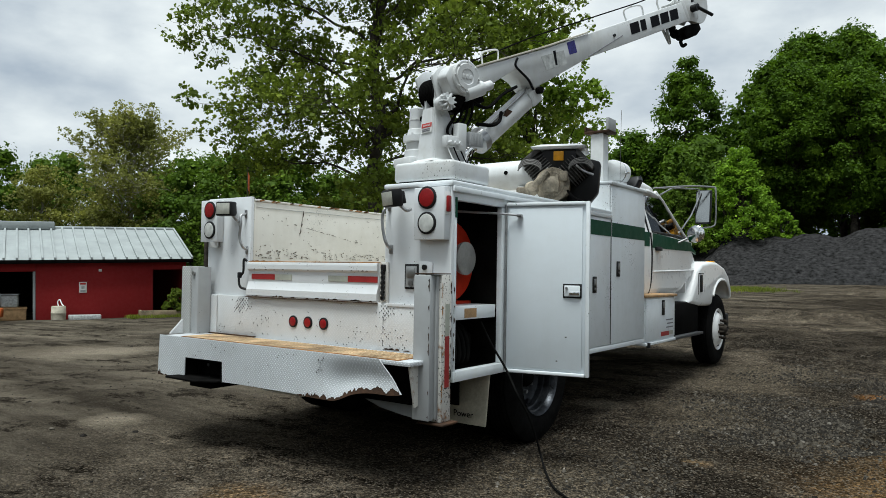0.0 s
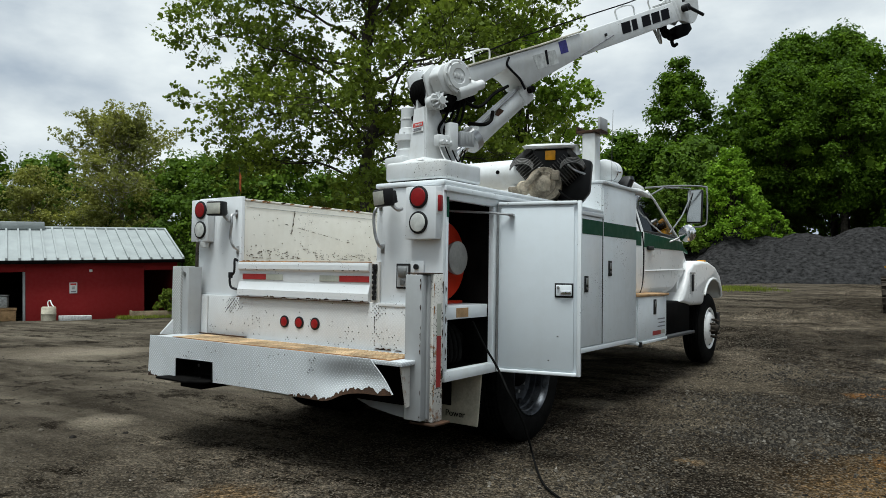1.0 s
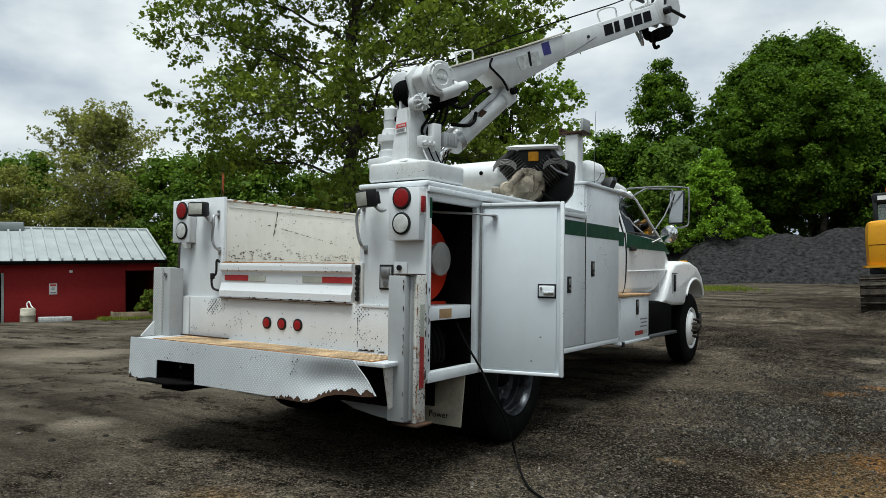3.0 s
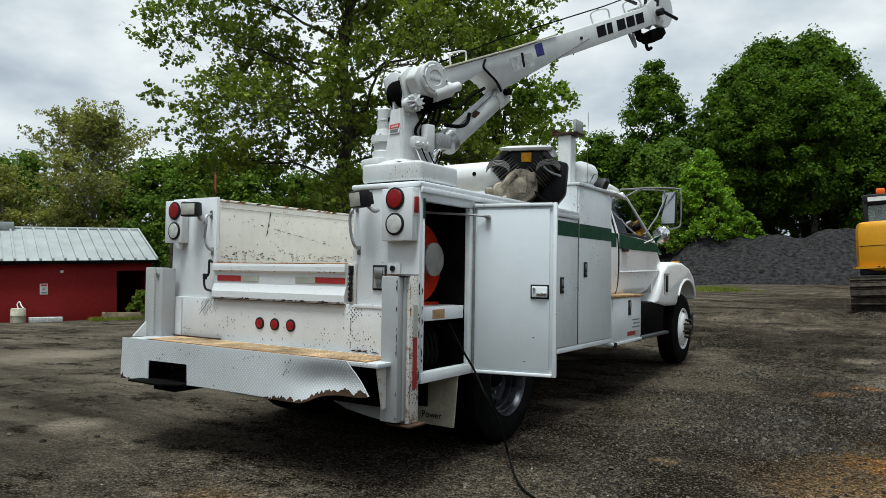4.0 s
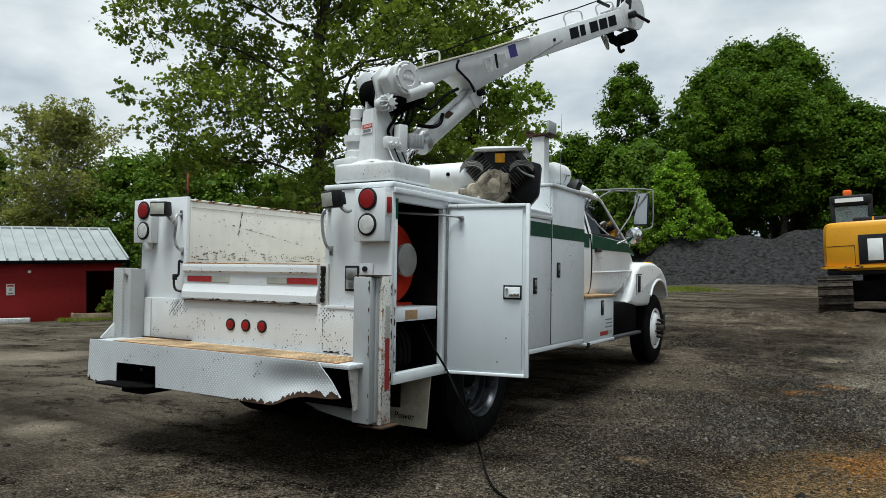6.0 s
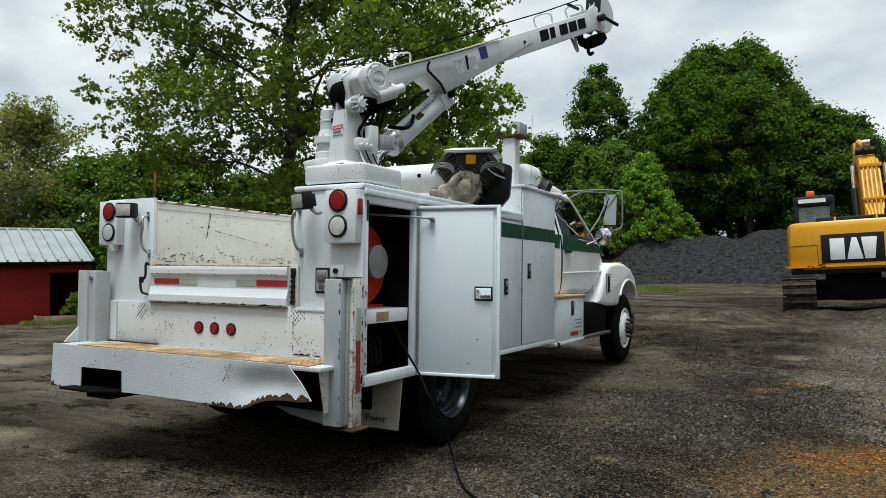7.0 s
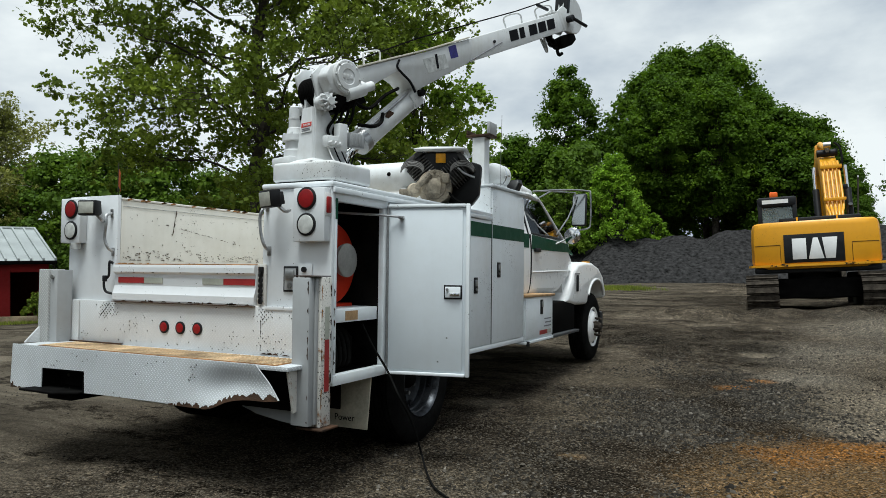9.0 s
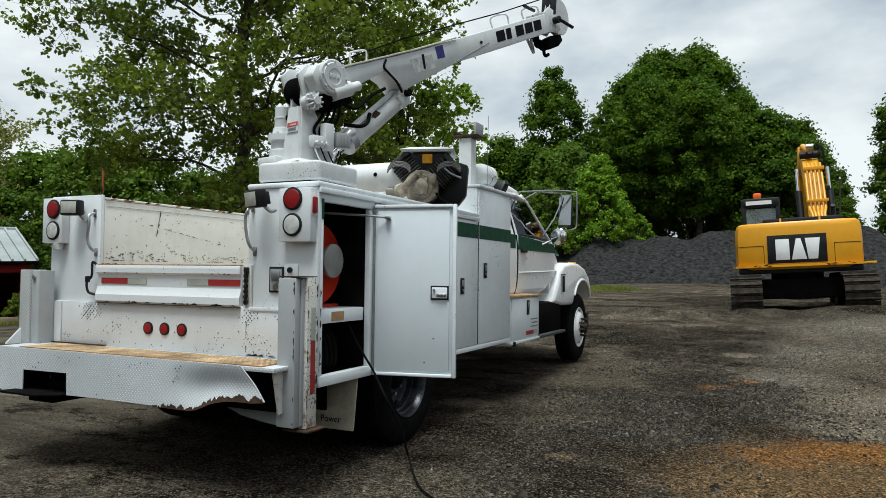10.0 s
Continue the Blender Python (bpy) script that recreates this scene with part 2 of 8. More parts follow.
RIM_GREY = mat("grey_rim", (0.045, 0.048, 0.054), 0.30, metal=0.7, var=0.5, scale=14, spec=0.4)
RED_LENS = lens_mat("red_lamp_lens", (0.30, 0.008, 0.010))
CLEAR_LENS = lens_mat("clear_lamp_lens", (0.62, 0.63, 0.60))
WORK_LENS = lens_mat("work_lamp_lens", (0.5, 0.5, 0.44), 40)
AMBER_LENS = lens_mat("amber_lamp_lens", (0.75, 0.33, 0.01))
RED_TAPE = mat("red_reflective_tape", (0.33, 0.03, 0.03), 0.35, var=0.2)
SILVER_TAPE = mat("silver_reflective_tape", (0.42, 0.43, 0.37), 0.35, var=0.15)
REEL_RED = mat("orange_red_reel", (0.56, 0.034, 0.012), 0.4, var=0.15)
REEL_HUB = mat("grey_reel_hub", (0.33, 0.32, 0.30), 0.5, var=0.2)
FLAP = mat("cream_mud_flap", (0.52, 0.48, 0.38), 0.7, var=0.25, bump=0.1)
CRANKCASE = mat("tan_compressor_iron", (0.31, 0.265, 0.20), 0.7, var=0.55, scale=9, bump=0.3)
FIN_DARK = mat("dark_finned_iron", (0.06, 0.058, 0.055), 0.6, var=0.5, bump=0.2)
FIN_GREY = mat("grey_fin_edges", (0.13, 0.125, 0.12), 0.6, metal=0.3, var=0.4)
def dusty_glass(name):
    """A pane under a film of dust."""
    m = bpy.data.materials.new(name)
    m.use_nodes = True
    nt = m.node_tree
    b = nt.nodes["Principled BSDF"]
    b.inputs["Base Color"].default_value = (0.30, 0.34, 0.34, 1)
    b.inputs["Roughness"].default_value = 0.12
    clear = nt.nodes.new("ShaderNodeBsdfTransparent")
    clear.inputs["Color"].default_value = (0.7, 0.75, 0.74, 1)
    mx = nt.nodes.new("ShaderNodeMixShader")
    co = nt.nodes.new("ShaderNodeTexCoord").outputs["Object"]
    nt.links.new(ramp(nt, noise_node(nt, co, 3.0, 5), [(0.3, (0.32, 0.32, 0.32, 1)), (0.7, (0.55, 0.55, 0.55, 1))]), mx.inputs[0])
    nt.links.new(clear.outputs[0], mx.inputs[1])
    nt.links.new(b.outputs[0], mx.inputs[2])
    nt.links.new(mx.outputs[0], nt.nodes["Material Output"].inputs["Surface"])
    return m


DUSTY = dusty_glass("dusty_cab_window")
GLASS = glass_mat("cab_glass", (0.36, 0.44, 0.42))
MIRROR = mat("mirror_glass", (0.30, 0.32, 0.33), 0.13, metal=1.0, var=0.01)
YELLOW = paint("excavator_yellow", (0.72, 0.33, 0.012), chips=0.08, dirt=0.25, rough=0.4)
EX_BLACK = mat("excavator_black", (0.012, 0.0125, 0.014), 0.5, var=0.3, spec=0.2)
BADGE_WHITE = mat("badge_white", (0.78, 0.78, 0.77), 0.5, var=0.05)
TRACK = mat("muddy_track_steel", (0.048, 0.040, 0.032), 0.85, var=0.6, scale=9, bump=0.4, spec=0.08)
ORANGE = mat("orange_plastic", (0.85, 0.14, 0.015), 0.4, var=0.1)
BARN_RED = paint("barn_red_boards", (0.24, 0.008, 0.009), dirt=0.2, rough=0.8, coat=0.0)
ROOF_METAL = mat("pale_metal_roof", (0.31, 0.335, 0.335), 0.6, var=0.12, scale=1.5)
WOOD = mat("weathered_wood", (0.26, 0.20, 0.13), 0.8, var=0.4, scale=4, bump=0.3)
PALE_WOOD = mat("edge_wood", (0.45, 0.28, 0.14), 0.7, var=0.3, scale=8)
BARK = mat("tree_bark", (0.055, 0.046, 0.036), 0.9, var=0.5, scale=5, fine=30, bump=0.8)
PALE_BARK = mat("pale_bark", (0.38, 0.35, 0.29), 0.9, var=0.4, scale=4, fine=25, bump=0.5)
LEAF_MAPLE = leaf_mat("sycamore_leaves", (0.150, 0.200, 0.034), 0.4, 0.3)
LEAF_SPRING = leaf_mat("spring_maple_leaves", (0.185, 0.28, 0.036), 0.35, 0.3)
LEAF_DARK = leaf_mat("dark_wood_leaves", (0.070, 0.129, 0.013), 0.4, 0.4, 0.35)
LEAF_BRIGHT = leaf_mat("bright_bush_leaves", (0.165, 0.285, 0.030), 0.3, 0.3, 0.8)
LEAF_OLIVE = leaf_mat("olive_spring_leaves", (0.235, 0.245, 0.075), 0.25, 0.35, 0.5)
LEAF_HEDGE = leaf_mat("hedge_leaves", (0.088, 0.150, 0.022), 0.3, 0.4, 0.5)
LEAF_MID = leaf_mat("mid_green_bush_leaves", (0.105, 0.170, 0.026), 0.3, 0.35, 0.7)
GRASS_MAT = leaf_mat("grass_blades", (0.17, 0.20, 0.04), 0.4)
BLUE = mat("blue_decal", (0.035, 0.03, 0.20), 0.4, var=0.25, scale=60)
DECAL_RED = mat("danger_red", (0.55, 0.05, 0.04), 0.4, var=0.05)
LETTER = mat("black_lettering", (0.010, 0.010, 0.012), 0.6, var=0.1, spec=0.05)
GREY_LETTER = mat("grey_lettering", (0.2, 0.2, 0.22), 0.45, var=0.1)
BED_SCUFF = mat("brown_scrape", (0.13, 0.10, 0.075), 0.8, var=0.5, scale=20)
DARK_TREAD = paint("dark_grey_step_plate", (0.06, 0.062, 0.065), dirt=0.4, tread=0.03, rough=0.6, coat=0.0)
SCUFF = mat("black_scuff", (0.022, 0.019, 0.017), 0.8, var=0.5, scale=20)
FADED = mat("scraped_grey_patch", (0.50, 0.51, 0.50), 0.6, var=0.3, scale=18)


# ---- mesh helpers ----
def box(bm, x0, x1, y0, y1, z0, z1, bevel=0.0, seg=2):
    vs = [bm.verts.new((x, y, z)) for x in (x0, x1) for y in (y0, y1) for z in (z0, z1)]
    fs = [(0, 1, 3, 2), (4, 6, 7, 5), (0, 4, 5, 1), (2, 3, 7, 6), (0, 2, 6, 4), (1, 5, 7, 3)]
    faces = [bm.faces.new([vs[i] for i in f]) for f in fs]
    if bevel:
        edges = list({e for f in faces for e in f.edges})
        bmesh.ops.bevel(bm, geom=edges, offset=bevel, segments=seg, profile=0.5, affect="EDGES")
    return bm


def ring_axes(d):
    d = d.normalized()
    a = d.cross(Vector((0, 0, 1)) if abs(d.z) < 0.9 else Vector((1, 0, 0))).normalized()
    return a, d.cross(a)


def cyl(bm, p0, p1, r0, r1=None, seg=24, caps=True):
    p0, p1 = Vector(p0), Vector(p1)
    r1 = r0 if r1 is None else r1
    a, b = ring_axes(p1 - p0)
    rings = []
    for p, r in ((p0, r0), (p1, r1)):
        rings.append([bm.verts.new(p + a * (r * math.cos(2 * math.pi * i / seg)) + b * (r * math.sin(2 * math.pi * i / seg))) for i in range(seg)])
    for i in range(seg):
        bm.faces.new((rings[0][i], rings[0][(i + 1) % seg], rings[1][(i + 1) % seg], rings[1][i]))
    if caps:
        bm.faces.new(rings[0][::-1])
        bm.faces.new(rings[1])
    return bm


def lathe(bm, origin, axis, profile, seg=32, caps=(True, True)):
    """profile: (distance along the axis, radius) pairs."""
    origin, axis = Vector(origin), Vector(axis).normalized()
    a, b = ring_axes(axis)
    rings = []
    for s, r in profile:
        rings.append([bm.verts.new(origin + axis * s + a * (max(r, 1e-4) * math.cos(2 * math.pi * i / seg)) + b * (max(r, 1e-4) * math.sin(2 * math.pi * i / seg))) for i in range(seg)])
    for q, w in zip(rings, rings[1:]):
        for i in range(seg):
            bm.faces.new((q[i], q[(i + 1) % seg], w[(i + 1) % seg], w[i]))
    if caps[0]:
        bm.faces.new(rings[0][::-1])
    if caps[1]:
        bm.faces.new(rings[-1])
    return bm


def tube(bm, pts, r, seg=10, r_end=None):
    pts = [Vector(p) for p in pts]
    r_end = r if r_end is None else r_end
    rings = []
    ref = None
    for i, p in enumerate(pts):
        d = (pts[min(i + 1, len(pts) - 1)] - pts[max(i - 1, 0)]).normalized()
        if ref is None:
            a, b = ring_axes(d)
        else:
            a = (ref - d * ref.dot(d)).normalized()
            b = d.cross(a)
        ref = a
        rr = r + (r_end - r) * i / max(1, len(pts) - 1)
        rings.append([bm.verts.new(p + a * (rr * math.cos(2 * math.pi * k / seg)) + b * (rr * math.sin(2 * math.pi * k / seg))) for k in range(seg)])
    for q, w in zip(rings, rings[1:]):
        for k in range(seg):
            bm.faces.new((q[k], q[(k + 1) % seg], w[(k + 1) % seg], w[k]))
    bm.faces.new(rings[0][::-1])
    bm.faces.new(rings[-1])
    return bm


def arc(pts, n=6):
    """Rounded polyline: Catmull-Rom through pts."""
    p = [Vector(q) for q in pts]
    p = [p[0] * 2 - p[1]] + p + [p[-1] * 2 - p[-2]]
    out = []
    for i in range(1, len(p) - 2):
        for k in range(n):
            t = k / n
            out.append(0.5 * (2 * p[i] + (p[i + 1] - p[i - 1]) * t + (2 * p[i - 1] - 5 * p[i] + 4 * p[i + 1] - p[i + 2]) * t * t + (3 * p[i] - p[i - 1] - 3 * p[i + 1] + p[i + 2]) * t ** 3))
    out.append(p[-2])
    return out


def prism(bm, pts, axis, a0, a1, bevel=0.0, seg=2):
    """Extrudes a flat outline along x, y or z. The outline's pairs are the other two coordinates, in order."""
    def place(u, w, s):
        return {"x": (s, u, w), "y": (u, s, w), "z": (u, w, s)}[axis]
    lo = [bm.verts.new(place(u, w, a0)) for u, w in pts]
    hi = [bm.verts.new(place(u, w, a1)) for u, w in pts]
    n = len(pts)
    faces = [bm.faces.new(lo[::-1]), bm.faces.new(hi)]
    faces += [bm.faces.new((lo[i], lo[(i + 1) % n], hi[(i + 1) % n], hi[i])) for i in range(n)]
    bmesh.ops.recalc_face_normals(bm, faces=faces)
    if bevel:
        edges = [e for e in {e for f in faces for e in f.edges} if e.calc_face_angle(0) > 0.5]
        bmesh.ops.bevel(bm, geom=edges, offset=bevel, segments=seg, profile=0.5, affect="EDGES")
    return bm


def loft(bm, loops, caps=True):
    rings = [[bm.verts.new(p) for p in lp] for lp in loops]
    n = len(rings[0])
    faces = []
    for q, w in zip(rings, rings[1:]):
        for i in range(n):
            faces.append(bm.faces.new((q[i], q[(i + 1) % n], w[(i + 1) % n], w[i])))
    if caps:
        faces.append(bm.faces.new(rings[0][::-1]))
        faces.append(bm.faces.new(rings[-1]))
    bmesh.ops.recalc_face_normals(bm, faces=faces)
    return bm


def rounded(cx, cz, hw, hh, r, n=4):
    """Rounded rectangle outline, counter-clockwise."""
    pts = []
    for sx, sz, a0 in ((1, 1, 0), (-1, 1, 90), (-1, -1, 180), (1, -1, 270)):
        for k in range(n + 1):
            a = radians(a0 + 90 * k / n)
            pts.append((cx + sx * (hw - r) + r * math.cos(a), cz + sz * (hh - r) + r * math.sin(a)))
    return pts


def finish(bm, name, material, angle=0.6):
    bmesh.ops.recalc_face_normals(bm, faces=bm.faces[:])
    for f in bm.faces:
        f.smooth = True
    for e in bm.edges:
        if len(e.link_faces) == 2 and e.calc_face_angle(0) > angle:
            e.smooth = False
    me = bpy.data.meshes.new(name)
    bm.to_mesh(me)
    bm.free()
    me.materials.append(material)
    return me


def part(name, bm, material, parent, label="", angle=0.6):
    ob = new(name, finish(bm, name, material, angle))
    ob.parent = parent
    if label:
        ob["label"] = label
    return ob


def thing(name, label, category, loc=(0, 0, 0), rz=0, group="", kind=""):
    ob = new(name)
    ob.empty_display_size = 0.1
    ob.matrix_basis = pose(*loc, 0, 0, rz)
    return tagged(ob, label, category, group, kind)


def B():
    return bmesh.new()


def words(text, size, material, parent, m, name="lettering", label="", depth=0.001):
    """Built-in font writing, turned into a mesh."""
    cu = bpy.data.curves.new(name, "FONT")
    cu.body, cu.size, cu.extrude, cu.align_x = text, size, depth, "CENTER"
    tmp = bpy.data.objects.new("tmp", cu)
    me = bpy.data.meshes.new_from_object(tmp)
    bpy.data.objects.remove(tmp)
    me.materials.clear()
    me.materials.append(material)
    ob = new(name, me)
    ob.parent = parent
    ob.matrix_basis = m
    if label:
        ob["label"] = label
    return ob


def smooth(a, b, x):
    t = min(1.0, max(0.0, (x - a) / (b - a)))
    return t * t * (3 - 2 * t)


def ground_z(x, y):
    """The yard: level under the truck, rising ahead of it, falling away to its left."""
    rise = 0.45 * smooth(5, 16, y) + 0.45 * smooth(15, 38, y) + 0.5 * smooth(38, 90, y)
    left = -0.033 * max(0.0, -(x + 3.0)) if x > -25 else -0.033 * 22
    bank = 0.16 * smooth(3.2, 6.0, x) * smooth(10, 14, y) * (1 - smooth(22, 30, y))
    return rise * smooth(-20, -4, x) + left + bank


# ---- ground ----
def ground_mat():
    m = bpy.data.materials.new("packed_asphalt_millings")
    m.use_nodes = True
    nt = m.node_tree
    b = nt.nodes["Principled BSDF"]
    co = nt.nodes.new("ShaderNodeTexCoord").outputs["Object"]
    wide = nt.nodes.new("ShaderNodeMapping")
    wide.inputs["Scale"].default_value = (0.55, 1.0, 1.0)
    wide.inputs["Rotation"].default_value = (0, 0, 0.45)
    nt.links.new(co, wide.inputs["Vector"])
    streak = nt.nodes.new("ShaderNodeMapping")
    streak.inputs["Scale"].default_value = (0.22, 1.25, 1.0)
    streak.inputs["Rotation"].default_value = (0, 0, -0.62)
    streak.inputs["Location"].default_value = (3.0, 1.0, 0.0)
    nt.links.new(co, streak.inputs["Vector"])
    big = noise_node(nt, wide.outputs["Vector"], 0.75, 7, 0.66)
    mid = noise_node(nt, co, 3.4, 7, 0.7)
    fine = noise_node(nt, co, 52, 6, 0.78)
    vor = nt.nodes.new("ShaderNodeTexVoronoi")
    vor.inputs["Scale"].default_value = 95
    nt.links.new(co, vor.inputs["Vector"])
    # damp and dry ground in two sizes of patch
    pools = ramp(nt, noise_node(nt, wide.outputs["Vector"], 0.55, 9, 0.62), [(0.42, (0, 0, 0, 1)), (0.60, (1, 1, 1, 1))])
    flecks = ramp(nt, noise_node(nt, co, 1.9, 9, 0.70), [(0.40, (0, 0, 0, 1)), (0.62, (1, 1, 1, 1))])
    blend = math_node(nt, "MULTIPLY_ADD", flecks, 0.40, math_node(nt, "MULTIPLY_ADD", pools, 0.40, math_node(nt, "MULTIPLY_ADD", mid, 0.5, -0.15)))
    rough_side = ramp(nt, blend, [(0.10, (0.018, 0.0155, 0.013, 1)), (0.38, (0.066, 0.057, 0.047, 1)), (0.65, (0.150, 0.131, 0.108, 1)), (0.95, (0.285, 0.25, 0.205, 1))])
    sep = nt.nodes.new("ShaderNodeSeparateXYZ")
    nt.links.new(co, sep.inputs[0])
    # the left of the yard is rolled smooth, with pale dust drawn out along the wheel tracks
    drawn = ramp(nt, noise_node(nt, streak.outputs["Vector"], 1.1, 10, 0.66), [(0.40, (0, 0, 0, 1)), (0.62, (1, 1, 1, 1))])
    worn = math_node(nt, "MULTIPLY_ADD", drawn, 0.5, math_node(nt, "MULTIPLY_ADD", pools, 0.25, math_node(nt, "MULTIPLY", mid, 0.4)))
    worn_side = ramp(nt, worn, [(0.12, (0.045, 0.039, 0.032, 1)), (0.45, (0.108, 0.096, 0.079, 1)), (0.80, (0.205, 0.183, 0.150, 1)), (1.0, (0.30, 0.268, 0.22, 1))])
    zone = ramp(nt, math_node(nt, "MULTIPLY_ADD", big, 0.5, math_node(nt, "MULTIPLY_ADD", sep.outputs["X"], 0.10, 0.40)), [(0.40, (0, 0, 0, 1)), (0.75, (1, 1, 1, 1))])
    base = mix_node(nt, zone, worn_side, rough_side)
    churn = ramp(nt, math_node(nt, "MULTIPLY_ADD", noise_node(nt, wide.outputs["Vector"], 1.5, 9, 0.74), 0.8, math_node(nt, "MULTIPLY", noise_node(nt, co, 7.0, 5, 0.7), 0.2)), [(0.525, (0, 0, 0, 1)), (0.575, (0.85, 0.85, 0.85, 1))])
    base = mix_node(nt, churn, base, (0.020, 0.017, 0.014, 1))
    rag = math_node(nt, "MULTIPLY_ADD", noise_node(nt, co, 12.0, 6, 0.75), 0.45, math_node(nt, "MULTIPLY", mid, 0.55))
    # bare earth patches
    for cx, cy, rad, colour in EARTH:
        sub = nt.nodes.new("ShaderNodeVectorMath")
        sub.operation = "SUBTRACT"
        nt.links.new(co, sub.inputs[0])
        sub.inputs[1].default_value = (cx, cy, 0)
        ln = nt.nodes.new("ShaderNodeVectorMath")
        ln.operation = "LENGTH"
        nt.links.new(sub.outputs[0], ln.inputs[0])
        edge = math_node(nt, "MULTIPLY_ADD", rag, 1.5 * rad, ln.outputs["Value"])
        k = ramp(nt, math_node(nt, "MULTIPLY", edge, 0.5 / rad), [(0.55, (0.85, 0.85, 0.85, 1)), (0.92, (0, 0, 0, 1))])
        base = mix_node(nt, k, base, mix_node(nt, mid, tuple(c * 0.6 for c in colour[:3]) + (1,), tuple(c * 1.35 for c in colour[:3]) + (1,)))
    # pebbles and clods, each cell with a tone of its own
    cells = []
    for size, lo, hi in ((34.0, 0.55, 1.55), (85.0, 0.35, 1.9)):
        vc = nt.nodes.new("ShaderNodeTexVoronoi")
        vc.inputs["Scale"].default_value = size
        nt.links.new(co, vc.inputs["Vector"])
        sp = nt.nodes.new("ShaderNodeSeparateColor")
        nt.links.new(vc.outputs["Color"], sp.inputs[0])
        tone = nt.nodes.new("ShaderNodeMixRGB")
        tone.blend_type = "MULTIPLY"
        nt.links.new(math_node(nt, "MULTIPLY_ADD", zone, 0.75, 0.12), tone.inputs["Fac"])
        nt.links.new(base, tone.inputs["Color1"])
        nt.links.new(ramp(nt, sp.outputs[1], [(0.0, (lo, lo, lo, 1)), (0.6, (0.9, 0.9, 0.9, 1)), (1.0, (hi, hi * 0.97, hi * 0.92, 1))]), tone.inputs["Color2"])
        base = tone.outputs["Color"]
        cells.append(vc.outputs["Distance"])
    grain = ramp(nt, fine, [(0.36, (0.15, 0.15, 0.15, 1)), (0.50, (0.78, 0.78, 0.78, 1)), (0.62, (1.6, 1.56, 1.48, 1)), (0.70, (2.6, 2.5, 2.3, 1))])
    mul = nt.nodes.new("ShaderNodeMixRGB")
    mul.blend_type = "MULTIPLY"
    nt.links.new(ramp(nt, zone, [(0.0, (0.22, 0.22, 0.22, 1)), (1.0, (1, 1, 1, 1))]), mul.inputs["Fac"])
    nt.links.new(base, mul.inputs["Color1"])
    nt.links.new(grain, mul.inputs["Color2"])
    col = mul.outputs["Color"]
    chips = nt.nodes.new("ShaderNodeSeparateColor")
    nt.links.new(vor.outputs["Color"], chips.inputs[0])
    pale = math_node(nt, "MULTIPLY", ramp(nt, chips.outputs[0], [(0.86, (0, 0, 0, 1)), (0.92, (0.9, 0.9, 0.9, 1))]), math_node(nt, "MULTIPLY_ADD", zone, 0.75, 0.15))
    col = mix_node(nt, pale, col, (0.27, 0.245, 0.205, 1))
    shade = nt.nodes.new("ShaderNodeMixRGB")
    shade.blend_type = "MULTIPLY"
    shade.inputs["Fac"].default_value = 1.0
    nt.links.new(col, shade.inputs["Color1"])
    shade.inputs["Color2"].default_value = (1.10, 1.05, 0.985, 1)
    nt.links.new(shade.outputs["Color"], b.inputs["Base Color"])
    nt.links.new(ramp(nt, mid, [(0.3, (0.62, 0.62, 0.62, 1)), (0.7, (0.95, 0.95, 0.95, 1))]), b.inputs["Roughness"])
    b.inputs["Specular IOR Level"].default_value = 0.0
    h = math_node(nt, "MULTIPLY_ADD", vor.outputs["Distance"], -0.5, fine)
    h = math_node(nt, "MULTIPLY_ADD", cells[0], -0.9, h)
    n1 = bump_node(nt, h, 1.0, 0.05)
    bump_node(nt, mid, 0.22, 0.08, n1)
    return m


# patches of bare earth, by their tone: x, y and radius of each
CLAY, OCHRE, DUST, GRIT = (0.30, 0.20, 0.105, 1), (0.42, 0.20, 0.062, 1), (0.29, 0.27, 0.24, 1), (0.18, 0.157, 0.126, 1)
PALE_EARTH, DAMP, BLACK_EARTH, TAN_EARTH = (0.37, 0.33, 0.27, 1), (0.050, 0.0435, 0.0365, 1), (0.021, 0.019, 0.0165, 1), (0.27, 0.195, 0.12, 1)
EARTH = []


def earth(tone, *patches):
    EARTH.extend((x, y, rad, tone) for x, y, rad in patches)


earth(CLAY, (4.35, 1.65, 1.75), (3.7, 1.2, 0.7))
earth(OCHRE, (4.1, 2.6, 0.50), (3.65, 2.2, 0.36), (4.6, 2.9, 0.55))
earth(DUST, (4.6, 8.5, 1.7), (5.6, 11.8, 2.2), (3.75, 6.4, 0.8))
earth(GRIT, (1.75, 0.2, 0.75), (1.85, 3.5, 0.8), (1.5, 5.2, 0.8), (-9.0, 2.6, 1.0), (-6.5, 0.2, 0.7), (1.9, 2.6, 0.35))
earth(PALE_EARTH, (4.7, 5.0, 1.3), (4.3, 3.6, 0.7))
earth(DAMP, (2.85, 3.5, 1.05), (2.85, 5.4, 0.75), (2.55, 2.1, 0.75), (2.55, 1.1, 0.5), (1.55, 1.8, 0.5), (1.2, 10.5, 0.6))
earth(GRIT, (5.2, 7.5, 1.4), (1.7, 6.4, 0.9))
earth(BLACK_EARTH, (0.9, 13.2, 0.6), (2.0, 13.3, 0.6), (3.1, 13.5, 0.6), (1.4, 9.3, 0.7), (3.0, 9.0, 0.6), (2.3, 11.0, 0.6), (0.5, 16.0, 1.0))
earth(PALE_EARTH, (3.16, 8.5, 0.30), (0.9, 3.05, 0.32), (-2.0, -0.3, 0.30), (-7.9, 2.9, 1.2))
earth(OCHRE, (3.06, 5.28, 0.24), (3.3, 6.1, 0.2))
earth(TAN_EARTH, (0.45, -0.95, 0.30), (2.27, 1.48, 0.12))


